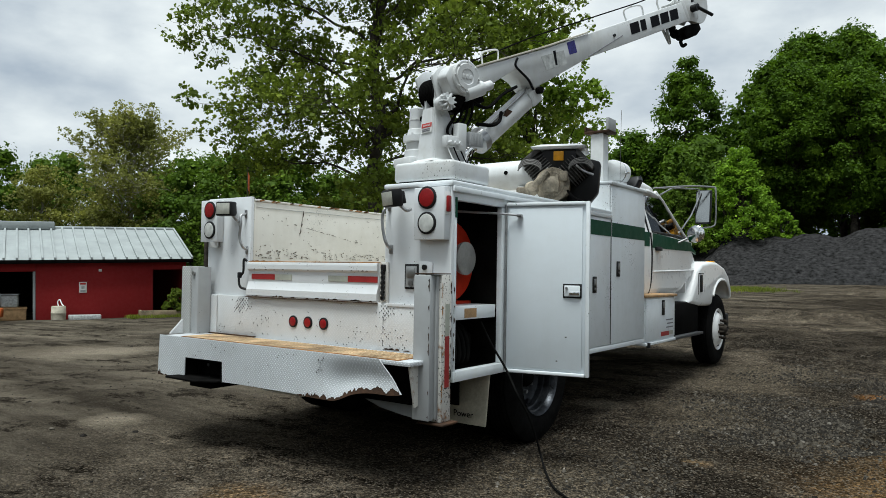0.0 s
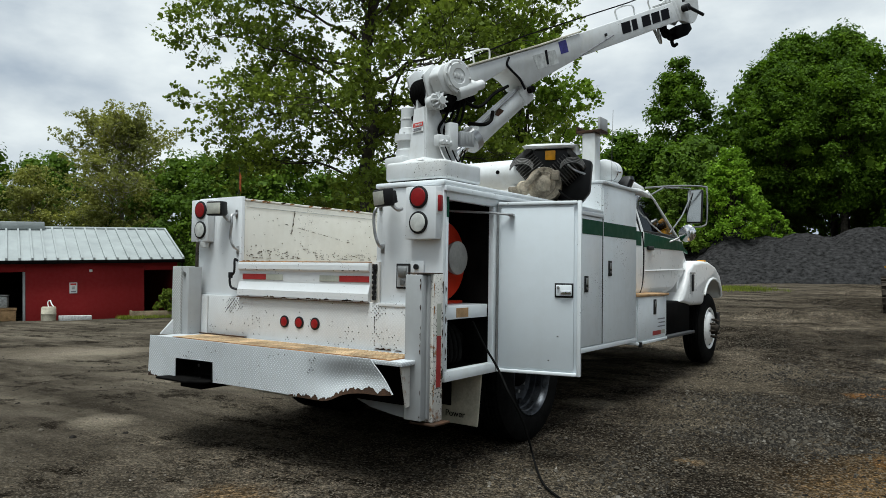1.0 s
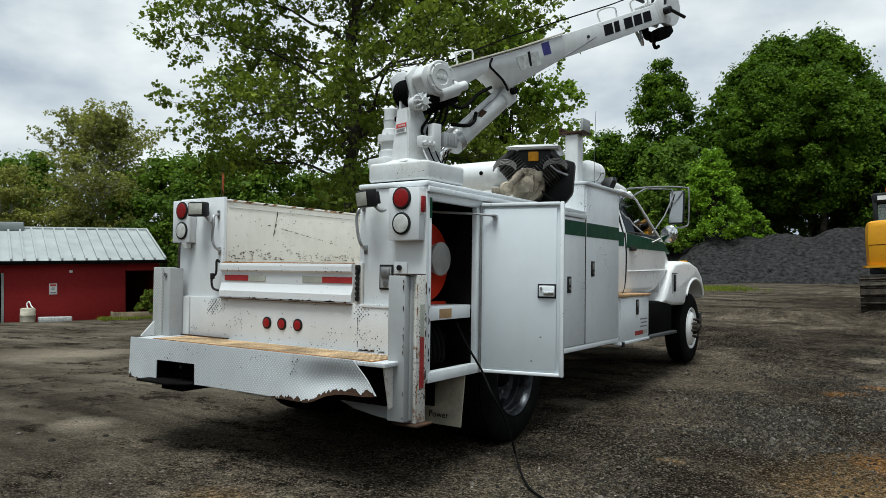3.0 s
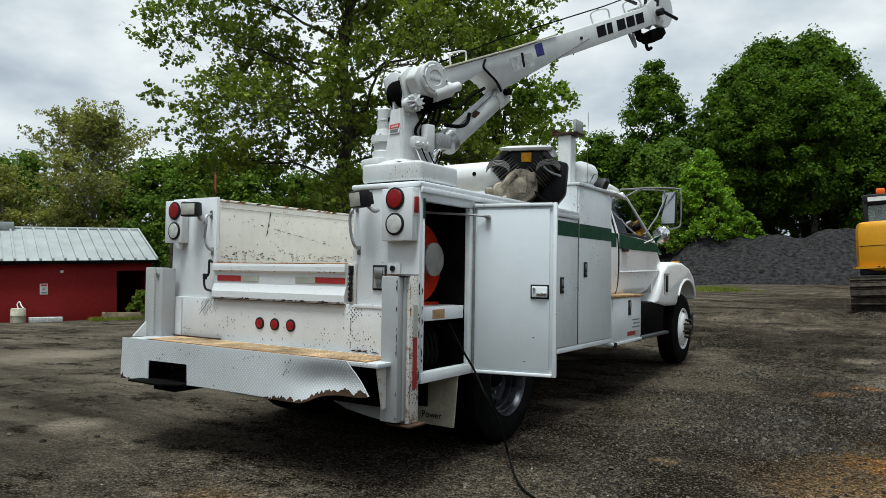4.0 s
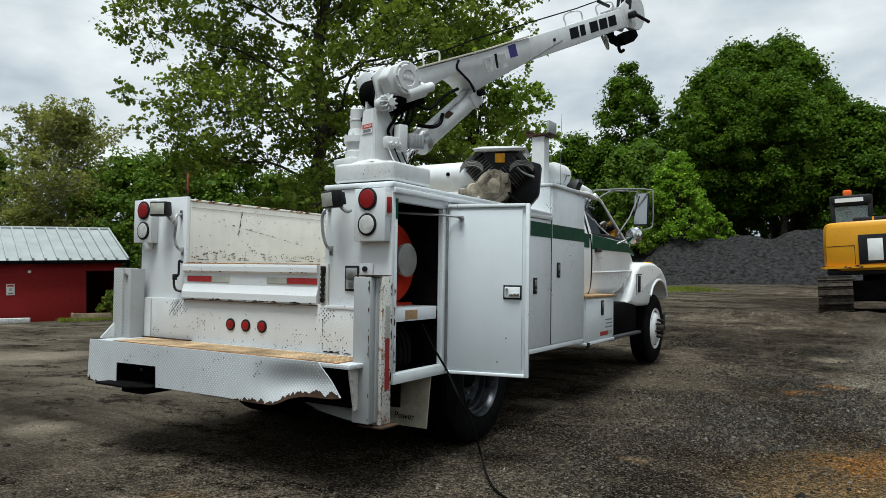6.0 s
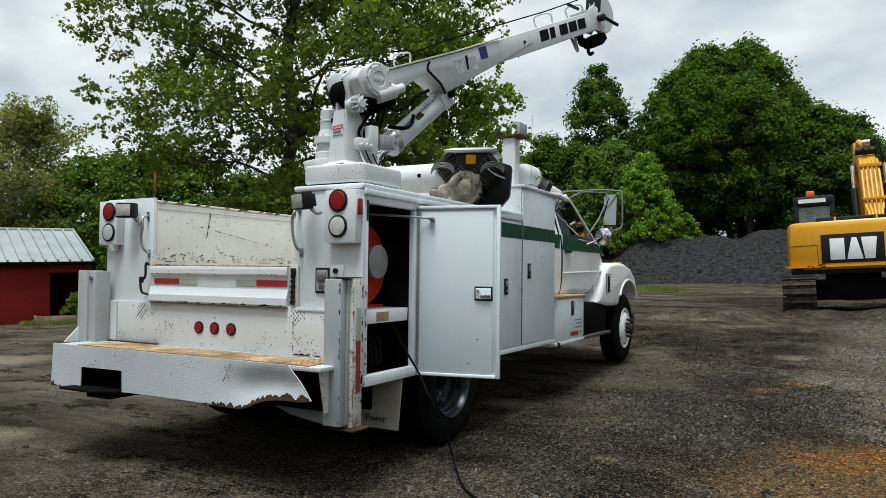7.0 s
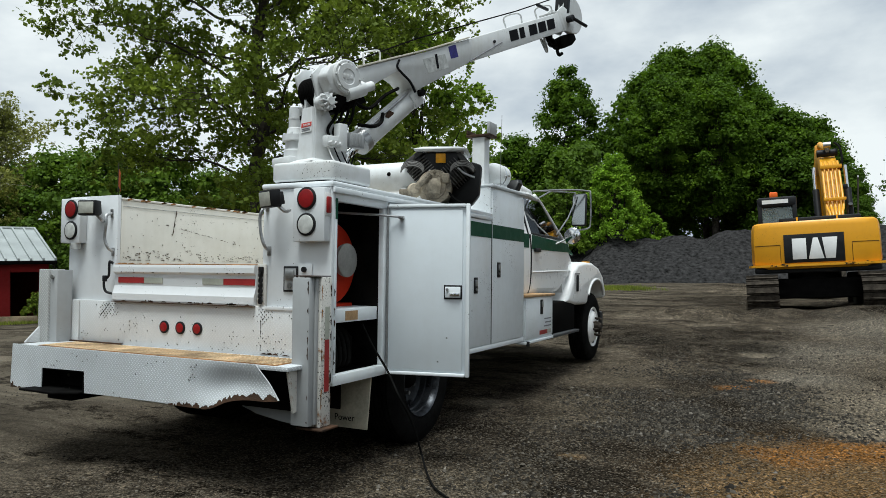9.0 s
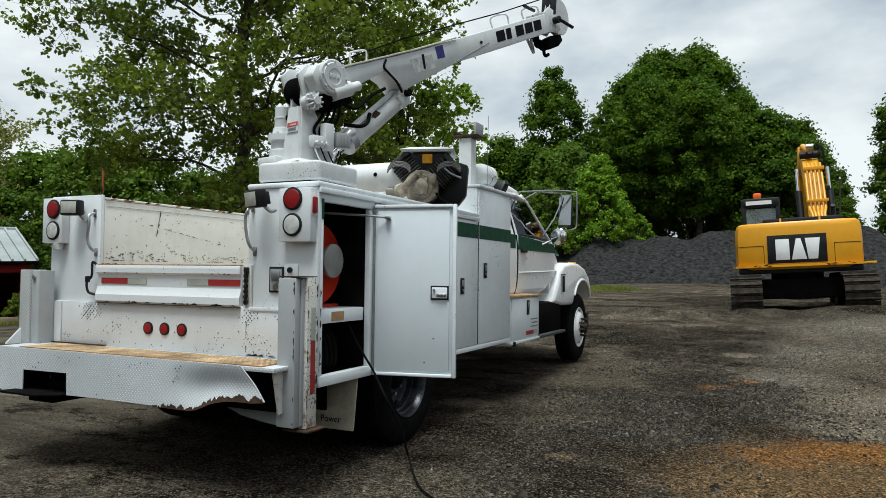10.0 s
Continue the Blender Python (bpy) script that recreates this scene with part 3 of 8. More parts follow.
def yard_lump(x, y):
    """Small unevenness of the yard, calmer under the truck."""
    lump = noise.noise((x * 0.5, y * 0.5, 0)) * 0.04 + noise.noise((x * 1.7, y * 1.7, 3)) * 0.035 + noise.noise((x * 4.3, y * 4.3, 7)) * 0.026 + noise.noise((x * 9, y * 9, 5)) * 0.009
    lump += (noise.noise((x * 0.30 + y * 0.12, y * 1.1 - x * 0.25, 11)) * 0.13 + noise.noise((x * 1.1, y * 2.6, 13)) * 0.05) * smooth(2.0, 4.5, x) * smooth(4.0, 8.0, y) * (1 - smooth(24, 32, y))
    # a low scraped-up berm across the yard
    lump += 0.17 * math.exp(-((y - 13.2 - 0.12 * (x - 1.0) + 0.3 * noise.noise((x * 0.8, 0, 9))) / 0.32) ** 2) * smooth(-0.6, 0.8, x) * (1 - smooth(4.2, 5.6, x)) * (1 + 0.6 * noise.noise((x * 3, y, 4)))
    return lump * (0.25 + 0.75 * smooth(0.0, 1.2, max(abs(x) - 1.6, abs(y - 3.4) - 4.4)))


def ground():
    """One sheet: fine rings near the truck, wider to the horizon."""
    rng = [0.0]
    r = 0.25
    while r < 900:
        rng.append(r)
        r += max(0.075, r * 0.02) if r < 14 else r * 0.045
    seg = 330
    cx, cy = 2.5, 1.0
    verts, faces = [(cx, cy, ground_z(cx, cy))], []
    for r in rng[1:]:
        for k in range(seg):
            a = 2 * math.pi * k / seg
            x, y = cx + r * math.cos(a), cy + r * math.sin(a)
            verts.append((x, y, ground_z(x, y) + yard_lump(x, y)))
    for k in range(seg):
        faces.append((0, 1 + k, 1 + (k + 1) % seg))
    for j in range(len(rng) - 2):
        a, b = 1 + j * seg, 1 + (j + 1) * seg
        for k in range(seg):
            faces.append((a + k, b + k, b + (k + 1) % seg, a + (k + 1) % seg))
    me = bpy.data.meshes.new("ground")
    me.from_pydata(verts, [], faces)
    for p in me.polygons:
        p.use_smooth = True
    me.materials.append(ground_mat())
    tagged(new("ground", me), "dark packed asphalt millings and gravel of a truck yard", "ground", kind="structure")


def scatter(name, label, spots, size, material, seed, flat=0.6):
    """Loose stones in one mesh: squashed, jittered octahedra with a cut top."""
    rnd = random.Random(seed)
    verts, faces = [], []
    for x, y, s in spots:
        s *= size
        z = ground_z(x, y)
        o = len(verts)
        yaw = rnd.random() * 6.28
        for dx, dy, dz in ((1, 0, 0), (0.2, 0.9, 0.1), (-0.9, 0.3, 0), (-0.4, -0.9, 0.1), (0.6, -0.6, 0.1), (0.3, 0.2, 0.8), (-0.35, -0.1, 0.7)):
            j = 0.7 + 0.6 * rnd.random()
            dx, dy = dx * j, dy * j
            verts.append((x + s * (dx * math.cos(yaw) - dy * math.sin(yaw)), y + s * (dx * math.sin(yaw) + dy * math.cos(yaw)), z - s * 0.15 + s * flat * dz * j))
        faces += [(o, o + 1, o + 5), (o + 1, o + 2, o + 6, o + 5), (o + 2, o + 3, o + 6), (o + 3, o + 4, o + 6), (o + 4, o, o + 5), (o + 4, o + 5, o + 6)]
    me = bpy.data.meshes.new(name)
    me.from_pydata(verts, [], faces)
    me.materials.append(material)
    tagged(new(name, me), label, "gravel", kind="stuff")


def stone_mat(name, dim):
    m = bpy.data.materials.new(name)
    m.use_nodes = True
    nt = m.node_tree
    b = nt.nodes["Principled BSDF"]
    g = nt.nodes.new("ShaderNodeNewGeometry")
    tones = ((0.0, (0.016, 0.014, 0.012)), (0.5, (0.045, 0.039, 0.032)), (0.78, (0.13, 0.113, 0.09)), (0.95, (0.165, 0.145, 0.115)), (1.0, (0.34, 0.305, 0.26)))
    col = ramp(nt, g.outputs["Random Per Island"], [(f, tuple(v * dim for v in c) + (1,)) for f, c in tones])
    co = nt.nodes.new("ShaderNodeTexCoord").outputs["Object"]
    n = noise_node(nt, co, 90, 3)
    nt.links.new(mix_node(nt, math_node(nt, "MULTIPLY", n, 0.5), col, (0.03, 0.028, 0.025, 1)), b.inputs["Base Color"])
    b.inputs["Roughness"].default_value = 0.85
    b.inputs["Specular IOR Level"].default_value = 0.02
    bump_node(nt, n, 0.4, 0.004)
    return m


ground()
STONE = stone_mat("mixed_gravel", 1.0)
BLACK_STONE = stone_mat("crushed_asphalt_lumps", 0.55)
def chippings(name, label, n, seed, heap, least, more, material):
    """Very many small crushed stones, each a low broken pyramid, denser where the yard is loose."""
    g = np.random.default_rng(seed)
    half = n if heap else 0
    a, r = g.random(n) * 6.283, 9.0 * g.random(n) ** 0.62
    x, y = 3.2 + r * np.cos(a), 1.0 + r * np.sin(a)
    x[:half], y[:half] = g.normal(3.0, 0.7, half), g.normal(3.4, 2.1, half)
    size = least + more * g.random(n) ** 2.5
    keep = np.ones(n, bool)
    for k in range(n):
        v = noise.noise((x[k] * 1.3, y[k] * 0.9, 2)) + 0.5 * noise.noise((x[k] * 4, y[k] * 3, 8))
        if k < half:
            keep[k] = v + 0.5 * g.random() > 0.15
            size[k] *= 1.0 + 0.6 * max(0.0, v)
        else:
            keep[k] = g.random() < (0.55 + 0.9 * v) * (0.35 + 0.65 * smooth(-1.5, 2.0, x[k]))
        if abs(x[k]) < 1.1 and 0.0 < y[k] < 7.5:
            keep[k] = False
        if math.hypot(x[k] - 4.3, y[k] - 1.6) < 1.35 and g.random() < 0.92:
            keep[k] = False
    x, y, size = x[keep], y[keep], size[keep]
    m = len(x)
    yaw = g.random(m) * 6.283
    verts = np.empty((m, 8, 3))
    z = np.array([ground_z(p, q) + yard_lump(p, q) for p, q in zip(x, y)])
    long_side = 0.75 + 0.6 * g.random(m)
    for k in range(5):
        rad, turn = size * (0.75 + 0.5 * g.random(m)), k * 1.2566 + 0.5 * g.random(m)
        u, v = rad * np.cos(turn) * long_side, rad * np.sin(turn) / long_side
        verts[:, k, 0], verts[:, k, 1] = x + u * np.cos(yaw) - v * np.sin(yaw), y + u * np.sin(yaw) + v * np.cos(yaw)
        verts[:, k, 2] = z - 0.15 * size
    tall = 0.35 + 0.55 * g.random(m)
    for k in range(3):
        rad, turn = size * (0.35 + 0.4 * g.random(m)), k * 2.094 + 0.9 * g.random(m)
        u, v = rad * np.cos(turn) * long_side, rad * np.sin(turn) / long_side
        verts[:, 5 + k, 0], verts[:, 5 + k, 1] = x + u * np.cos(yaw) - v * np.sin(yaw), y + u * np.sin(yaw) + v * np.cos(yaw)
        verts[:, 5 + k, 2] = z + size * tall * (0.75 + 0.5 * g.random(m))
    sides = np.array([(0, 1, 5), (1, 6, 5), (1, 2, 6), (2, 3, 6), (3, 7, 6), (3, 4, 7), (4, 0, 7), (0, 5, 7), (5, 6, 7)])
    tri = (np.arange(m)[:, None, None] * 8 + sides[None]).reshape(-1)
    me = bpy.data.meshes.new(name)
    me.vertices.add(m * 8)
    me.vertices.foreach_set("co", verts.ravel())
    me.loops.add(m * 27)
    me.loops.foreach_set("vertex_index", tri.astype(np.int32))
    me.polygons.add(m * 9)
    me.polygons.foreach_set("loop_start", np.arange(0, m * 27, 3, dtype=np.int32))
    me.update(calc_edges=True)
    me.materials.append(material)
    tagged(new(name, me), label, "gravel", kind="stuff")


rnd = random.Random(5)
chippings("loose_gravel", "loose dark crushed stone strewn over the yard", 50000, 3, False, 0.0042, 0.0085, STONE)
chippings("crushed_asphalt", "band of black crushed asphalt lumps on the yard", 30000, 6, True, 0.0050, 0.0120, BLACK_STONE)
spots = [(x, y, 0.5 + rnd.random()) for x, y in ((rnd.uniform(-14, 9), rnd.uniform(-3, 24)) for _ in range(900)) if abs(x) > 1.4 or y > 8]
spots += [(x, y, 0.4 + 1.3 * rnd.random() ** 2) for x, y in ((rnd.uniform(-2, 9), 7.5 + 14 * rnd.random()) for _ in range(2600)) if noise.noise((x * 0.5, y * 1.0, 21)) > 0.05]
scatter("coarse_gravel", "scattered larger lumps of stone and asphalt", spots, 0.024, STONE, 4)


# ---- stone pile ----
def pile():
    verts, faces = [], []
    nu, nv = 300, 80
    for j in range(nv + 1):
        for i in range(nu + 1):
            x = -26 + 52 * i / nu
            s = j / nv
            y0 = 35.0 + 0.8 * math.sin(x * 0.35) + 0.02 * (x + 4) ** 2 * 0.3
            y = y0 + 13.0 * s
            crest = 2.75 + 0.25 * math.sin(x * 0.9 + 1.0) + 0.22 * math.sin(x * 1.7) + 0.35 * noise.noise((x * 0.6, 0, 4))
            crest *= smooth(-25, -12, x) * 0.6 + 0.4
            crest *= 1.0 - 0.4 * smooth(10, 24, x)
            prof = min(1.0, s / 0.42) if s < 0.62 else 1.0 - (s - 0.62) / 0.38
            prof = max(0.0, prof) ** 0.9
            z = ground_z(x, y) + crest * prof + prof * (0.26 * noise.noise((x * 0.9, y * 0.9, 1)) + 0.10 * noise.noise((x * 2.2, y * 2.2, 2)) + 0.025 * noise.noise((x * 5.0, y * 5.0, 6))) - 0.05
            verts.append((x, y, z))
    for j in range(nv):
        for i in range(nu):
            a = j * (nu + 1) + i
            faces.append((a, a + 1, a + nu + 2, a + nu + 1))
    me = bpy.data.meshes.new("mound")
    me.from_pydata(verts, [], faces)
    for p in me.polygons:
        p.use_smooth = True
    me.materials.append(mat("dark_crushed_stone", (0.032, 0.031, 0.031), 0.95, var=0.55, scale=5.0, fine=38, bump=1.0, spec=0.0))
    tagged(new("mound", me), "long heap of dark grey crushed stone", "mound")


pile()


# ---- trees ----
def leaves_mesh(name, centres, radii, per, size, material, seed, squash=0.7, subs=7):
    """Many small bent leaves round clump centres, joined."""
    g = np.random.default_rng(seed)
    cs, rs = np.asarray(centres, float), np.asarray(radii, float)
    m = len(cs) * subs
    sd = g.normal(size=(m, 3)) + np.array([0, 0, 0.55])
    sd /= np.linalg.norm(sd, axis=1, keepdims=True)
    sr = np.repeat(rs, subs)
    sub = np.repeat(cs, subs, axis=0) + sd * (sr * (0.45 + 0.45 * g.random(m)))[:, None] * np.array([1, 1, squash])
    each = max(1, per // subs)
    n = each * m
    c = np.repeat(sub, each, axis=0)
    rad = np.repeat(sr * (0.25 + 0.25 * g.random(m)), each)
    d = g.normal(size=(n, 3)) + np.array([0, 0, 0.35])
    d /= np.linalg.norm(d, axis=1, keepdims=True)
    rr = g.random(n) ** 0.45
    p = c + d * (rad * rr)[:, None] * np.array([1, 1, 0.8])
    # leaf frame: outward and up, with scatter
    nrm = d * 0.6 + np.array([0, 0, 0.5]) + g.normal(size=(n, 3)) * 0.75
    nrm /= np.linalg.norm(nrm, axis=1, keepdims=True)
    t = g.normal(size=(n, 3))
    t -= nrm * np.sum(t * nrm, axis=1, keepdims=True)
    t /= np.linalg.norm(t, axis=1, keepdims=True)
    w = np.cross(nrm, t)
    s = (size * (0.55 + 0.9 * g.random(n)))[:, None]
    quad = np.empty((n, 4, 3))
    quad[:, 0] = p - t * s * 0.5
    quad[:, 1] = p + w * s * 0.42 + t * s * 0.08 - nrm * s * 0.12
    quad[:, 2] = p + t * s * 0.55 - nrm * s * 0.15
    quad[:, 3] = p - w * s * 0.42 + t * s * 0.08 - nrm * s * 0.12
    me = bpy.data.meshes.new(name)
    me.vertices.add(n * 4)
    me.vertices.foreach_set("co", quad.ravel())
    me.loops.add(n * 4)
    me.loops.foreach_set("vertex_index", np.arange(n * 4, dtype=np.int32))
    me.polygons.add(n)
    me.polygons.foreach_set("loop_start", np.arange(0, n * 4, 4, dtype=np.int32))
    me.update(calc_edges=True)
    me.materials.append(material)
    return me


def crown_mesh(name, centres, radii, per, size, material, seed):
    """A dense crown: leafy domes, their leaves facing outwards and up, round a few broad inner leaves that close the dome."""
    g = np.random.default_rng(seed)
    cs, rs = np.asarray(centres, float), np.asarray(radii, float)
    core = per // 9
    n = per + core
    c, r = np.repeat(cs, n, axis=0), np.repeat(rs, n)
    inner = np.tile(np.arange(n) >= per, len(cs))
    d = g.normal(size=(len(c), 3)) + np.array([0, 0, 0.25])
    d /= np.linalg.norm(d, axis=1, keepdims=True)
    bump = 1.0 + 0.24 * np.sin(d[:, 0] * 5.0 + c[:, 1] * 3) * np.sin(d[:, 1] * 5.0 + c[:, 0] * 3) + 0.18 * np.sin(d[:, 2] * 9 + c[:, 2])
    far = np.where(inner, 0.55 * g.random(len(c)), (0.72 + 0.30 * g.random(len(c)) ** 1.5) * bump)
    p = c + d * (r * far)[:, None] * np.array([1, 1, 0.78])
    nrm = d * 0.9 + np.array([0, 0, 0.35]) + g.normal(size=(len(c), 3)) * 0.5
    nrm /= np.linalg.norm(nrm, axis=1, keepdims=True)
    t = g.normal(size=(len(c), 3))
    t -= nrm * np.sum(t * nrm, axis=1, keepdims=True)
    t /= np.linalg.norm(t, axis=1, keepdims=True)
    w = np.cross(nrm, t)
    s = np.where(inner, 0.75 * r, size * (0.55 + 0.9 * g.random(len(c))))[:, None]
    quad = np.empty((len(c), 4, 3))
    quad[:, 0] = p - t * s * 0.5
    quad[:, 1] = p + w * s * 0.40 - nrm * s * 0.10
    quad[:, 2] = p + t * s * 0.55 - nrm * s * 0.16
    quad[:, 3] = p - w * s * 0.40 - nrm * s * 0.10
    me = bpy.data.meshes.new(name)
    k = len(c) * 4
    me.vertices.add(k)
    me.vertices.foreach_set("co", quad.ravel())
    me.loops.add(k)
    me.loops.foreach_set("vertex_index", np.arange(k, dtype=np.int32))
    me.polygons.add(len(c))
    me.polygons.foreach_set("loop_start", np.arange(0, k, 4, dtype=np.int32))
    me.update(calc_edges=True)
    me.materials.append(material)
    return me


def limb(bm, p0, p1, r0, r1, rnd, wob=0.12, seg=7, n=6):
    p0, p1 = Vector(p0), Vector(p1)
    ln = (p1 - p0).length
    pts = []
    for i in range(n + 1):
        t = i / n
        q = p0.lerp(p1, t)
        if 0 < i < n:
            q += Vector((rnd.uniform(-1, 1), rnd.uniform(-1, 1), rnd.uniform(-0.6, 0.9))) * wob * ln * 0.35
        q.z += 0.10 * ln * math.sin(t * math.pi)
        pts.append(q)
    tube(bm, pts, r0, seg, r1)
    return pts


def tree(name, label, loc, height, trunk_r, base, half, clumps, per, leaf, leaf_m, bark_m, seed, clump_r=1.0, fork=0.55, shape=1.0, lean=(0, 0), group="", dense=False):
    """Trunk, limbs that end in leaf clumps, and twigs. base: where the crown starts; half: the crown's half width; shape: 1 round, more is conical."""
    rnd = random.Random(seed)
    top = thing(name, label, "tree", loc, group=group)
    bm = B()
    tt = Vector((lean[0], lean[1], height * 0.93))
    trunk = limb(bm, (0, 0, -0.5), tt, trunk_r, trunk_r * 0.12, rnd, 0.05, 10, 12)
    centres, radii = [], []
    for i in range(clumps):
        for _ in range(30):
            u = rnd.random() ** 0.9
            z = base + (height - base) * u
            prof = math.sin(math.pi * min(1.0, (0.16 + 0.84 * u) ** (0.75 / shape)) * 0.98) ** 0.65 if shape < 1.4 else (1 - u) ** 0.75 * (0.35 + 0.65 * smooth(0, 0.18, u)) + 0.1
            a = rnd.random() * 2 * math.pi
            rad = half * prof * (0.80 + 0.35 * noise.noise((math.cos(a) * 1.3, math.sin(a) * 1.3, u * 3 + seed)))
            k = rnd.random() ** (0.30 if dense else 0.52)
            c = Vector((math.cos(a) * rad * k + lean[0] * u, math.sin(a) * rad * k + lean[1] * u, z))
            if all((c - o).length > clump_r * 0.62 for o in centres[-60:]):
                break
        centres.append(c)
        radii.append(clump_r * rnd.uniform(0.6, 1.25))
    anchors = []
    for i, c in enumerate(centres):
        j = max(1, min(len(trunk) - 2, int(len(trunk) * (c.z * fork + (base - 1) * (1 - fork) * 0.6) / height)))
        p = trunk[j]
        if anchors and rnd.random() < 0.72:
            near = min(anchors, key=lambda q: (q - c).length + (3 if q.z > c.z + 0.5 else 0))
            if (near - c).length < (p - c).length:
                limb(bm, near, c, trunk_r * 0.11, trunk_r * 0.03, rnd, 0.2, 5, 4)
                anchors.append(near.lerp(c, 0.6))
                continue
        ln = (p - c).length
        pts = limb(bm, p, c, min(trunk_r * 0.32, trunk_r * (0.12 + 0.016 * ln)), trunk_r * 0.04, rnd, 0.16, 6, 6)
        anchors += pts[2:]
    part("trunk", bm, bark_m, top)
    build = crown_mesh if dense else leaves_mesh
    ob = new("crown", build("crown", [tuple(c) for c in centres], radii, per, leaf, leaf_m, seed + 50))
    ob.parent = top
    return top


def open_tree(name, label, loc, height, trunk_r, base, half, primaries, seconds, twigs, per, leaf, leaf_m, bark_m, seed, lean=(0, 0), rise=(12, 62), clump=0.34, group="", turn=0):
    """An open-crowned tree: a straight leader, rising limbs, branches and twigs, with a small spray of leaves at each twig."""
    rnd = random.Random(seed)
    top = thing(name, label, "tree", loc, turn, group=group)
    bm = B()
    trunk = limb(bm, (0, 0, -0.5), (lean[0], lean[1], height * 0.95), trunk_r, trunk_r * 0.10, rnd, 0.035, 10, 14)
    sprays, radii = [], []

    def aim(az, el):
        return Vector((math.cos(az) * math.cos(el), math.sin(az) * math.cos(el), math.sin(el)))

    for i in range(primaries):
        u = (i + rnd.random() * 0.6) / primaries
        z = base + (height * 0.93 - base) * u ** 0.92
        s = (z + 0.5) / (height * 0.95 + 0.5) * 14
        k = min(13, int(s))
        p = trunk[k].lerp(trunk[k + 1], s - k)
        az = i * 2.4 + rnd.uniform(-0.35, 0.35)
        el = radians(rise[0] + (rise[1] - rise[0]) * u + rnd.uniform(-8, 8))
        prof = (0.62 + 0.38 * smooth(0.0, 0.25, u)) * (1.0 - u * 0.96) ** 0.55
        ln = half * prof * rnd.uniform(0.8, 1.15) / max(0.55, math.cos(el))
        d = aim(az, el)
        r = trunk_r * (0.24 - 0.13 * u) * min(1.0, 0.4 + ln / half)
        pts = limb(bm, p, p + d * ln, r, r * 0.14, rnd, 0.10, 6, 8)
        for w in (pts[1], pts[2], pts[3], p):
            sprays.append(tuple(w + Vector((rnd.gauss(0, 0.35), rnd.gauss(0, 0.35), rnd.gauss(0.1, 0.3)))))
            radii.append(clump * 0.9)
        for j in range(seconds):
            v = 0.22 + 0.78 * (j + rnd.random()) / seconds
            q = pts[min(8, int(v * 8 + 0.5))]
            side = 1 if j % 2 else -1
            d2 = aim(az + side * rnd.uniform(0.35, 1.15), el + radians(rnd.uniform(-28, 26)))
            l2 = ln * rnd.uniform(0.22, 0.40) * (1.15 - 0.45 * v) + 0.25
            r2 = r * 0.34 * (1.1 - 0.6 * v)
            sub_pts = limb(bm, q, q + d2 * l2, r2, r2 * 0.3, rnd, 0.16, 4, 4)
            for t in range(twigs):
                w = sub_pts[1 + t % 4]
                d3 = (d2 + Vector((rnd.gauss(0, 0.7), rnd.gauss(0, 0.7), rnd.gauss(0.15, 0.5)))).normalized()
                l3 = rnd.uniform(0.35, 0.95) * (0.6 + 0.05 * half)
                e = w + d3 * l3
                tube(bm, [w, w.lerp(e, 0.5) + Vector((0, 0, 0.05)), e], r2 * 0.3 + 0.003, 3, 0.004)
                sprays.append(tuple(e))
                radii.append(clump * rnd.uniform(0.5, 1.3))
    part("trunk", bm, bark_m, top)
    ob = new("crown", leaves_mesh("crown", sprays, radii, per, leaf, leaf_m, seed + 50, 0.8, 4))
    ob.parent = top
    return top


def bush(name, label, loc, half, height, clumps, per, leaf, leaf_m, seed):
    rnd = random.Random(seed)
    top = thing(name, label, "bush", loc)
    bm = B()
    centres, radii = [], []
    for i in range(clumps):
        a, k, u = rnd.random() * 6.28, rnd.random() ** 0.5, rnd.random()
        w = half * (1.05 - 0.75 * u ** 1.3)
        c = (math.cos(a) * w * k, math.sin(a) * w * k, 0.2 + height * u * (1 - 0.35 * k))
        centres.append(c)
        radii.append(0.13 * height * rnd.uniform(0.5, 1.1))
        if i % 2 == 0:
            limb(bm, (c[0] * 0.15, c[1] * 0.15, -0.2), c, 0.014 * height, 0.004 * height, rnd, 0.12, 5, 4)
    part("stem", bm, BARK, top)
    ob = new("foliage", leaves_mesh("foliage", centres, radii, per, leaf, leaf_m, seed + 9, 0.85))
    ob.parent = top
    return top


def gz(x, y, dz=0.0):
    return (x, y, ground_z(x, y) + dz)


# the big sycamore behind the truck
open_tree("sycamore_tree", "tall sycamore with open crown of young green leaves", gz(-12.1, 14.5, -0.1), 19.5, 0.27, 1.9, 7.4, 60, 11, 8, 32, 0.132,
          LEAF_MAPLE, BARK, 11, lean=(0.2, 0.5), rise=(-6, 64), clump=0.62, turn=40)
tree("maple_tree", "smaller maple with bright spring leaves beside the sycamore", gz(-9.2, 19.9, -0.1), 10.4, 0.16, 1.4, 4.6, 230, 120, 0.15,
     LEAF_SPRING, BARK, 12, clump_r=0.72, fork=0.55)
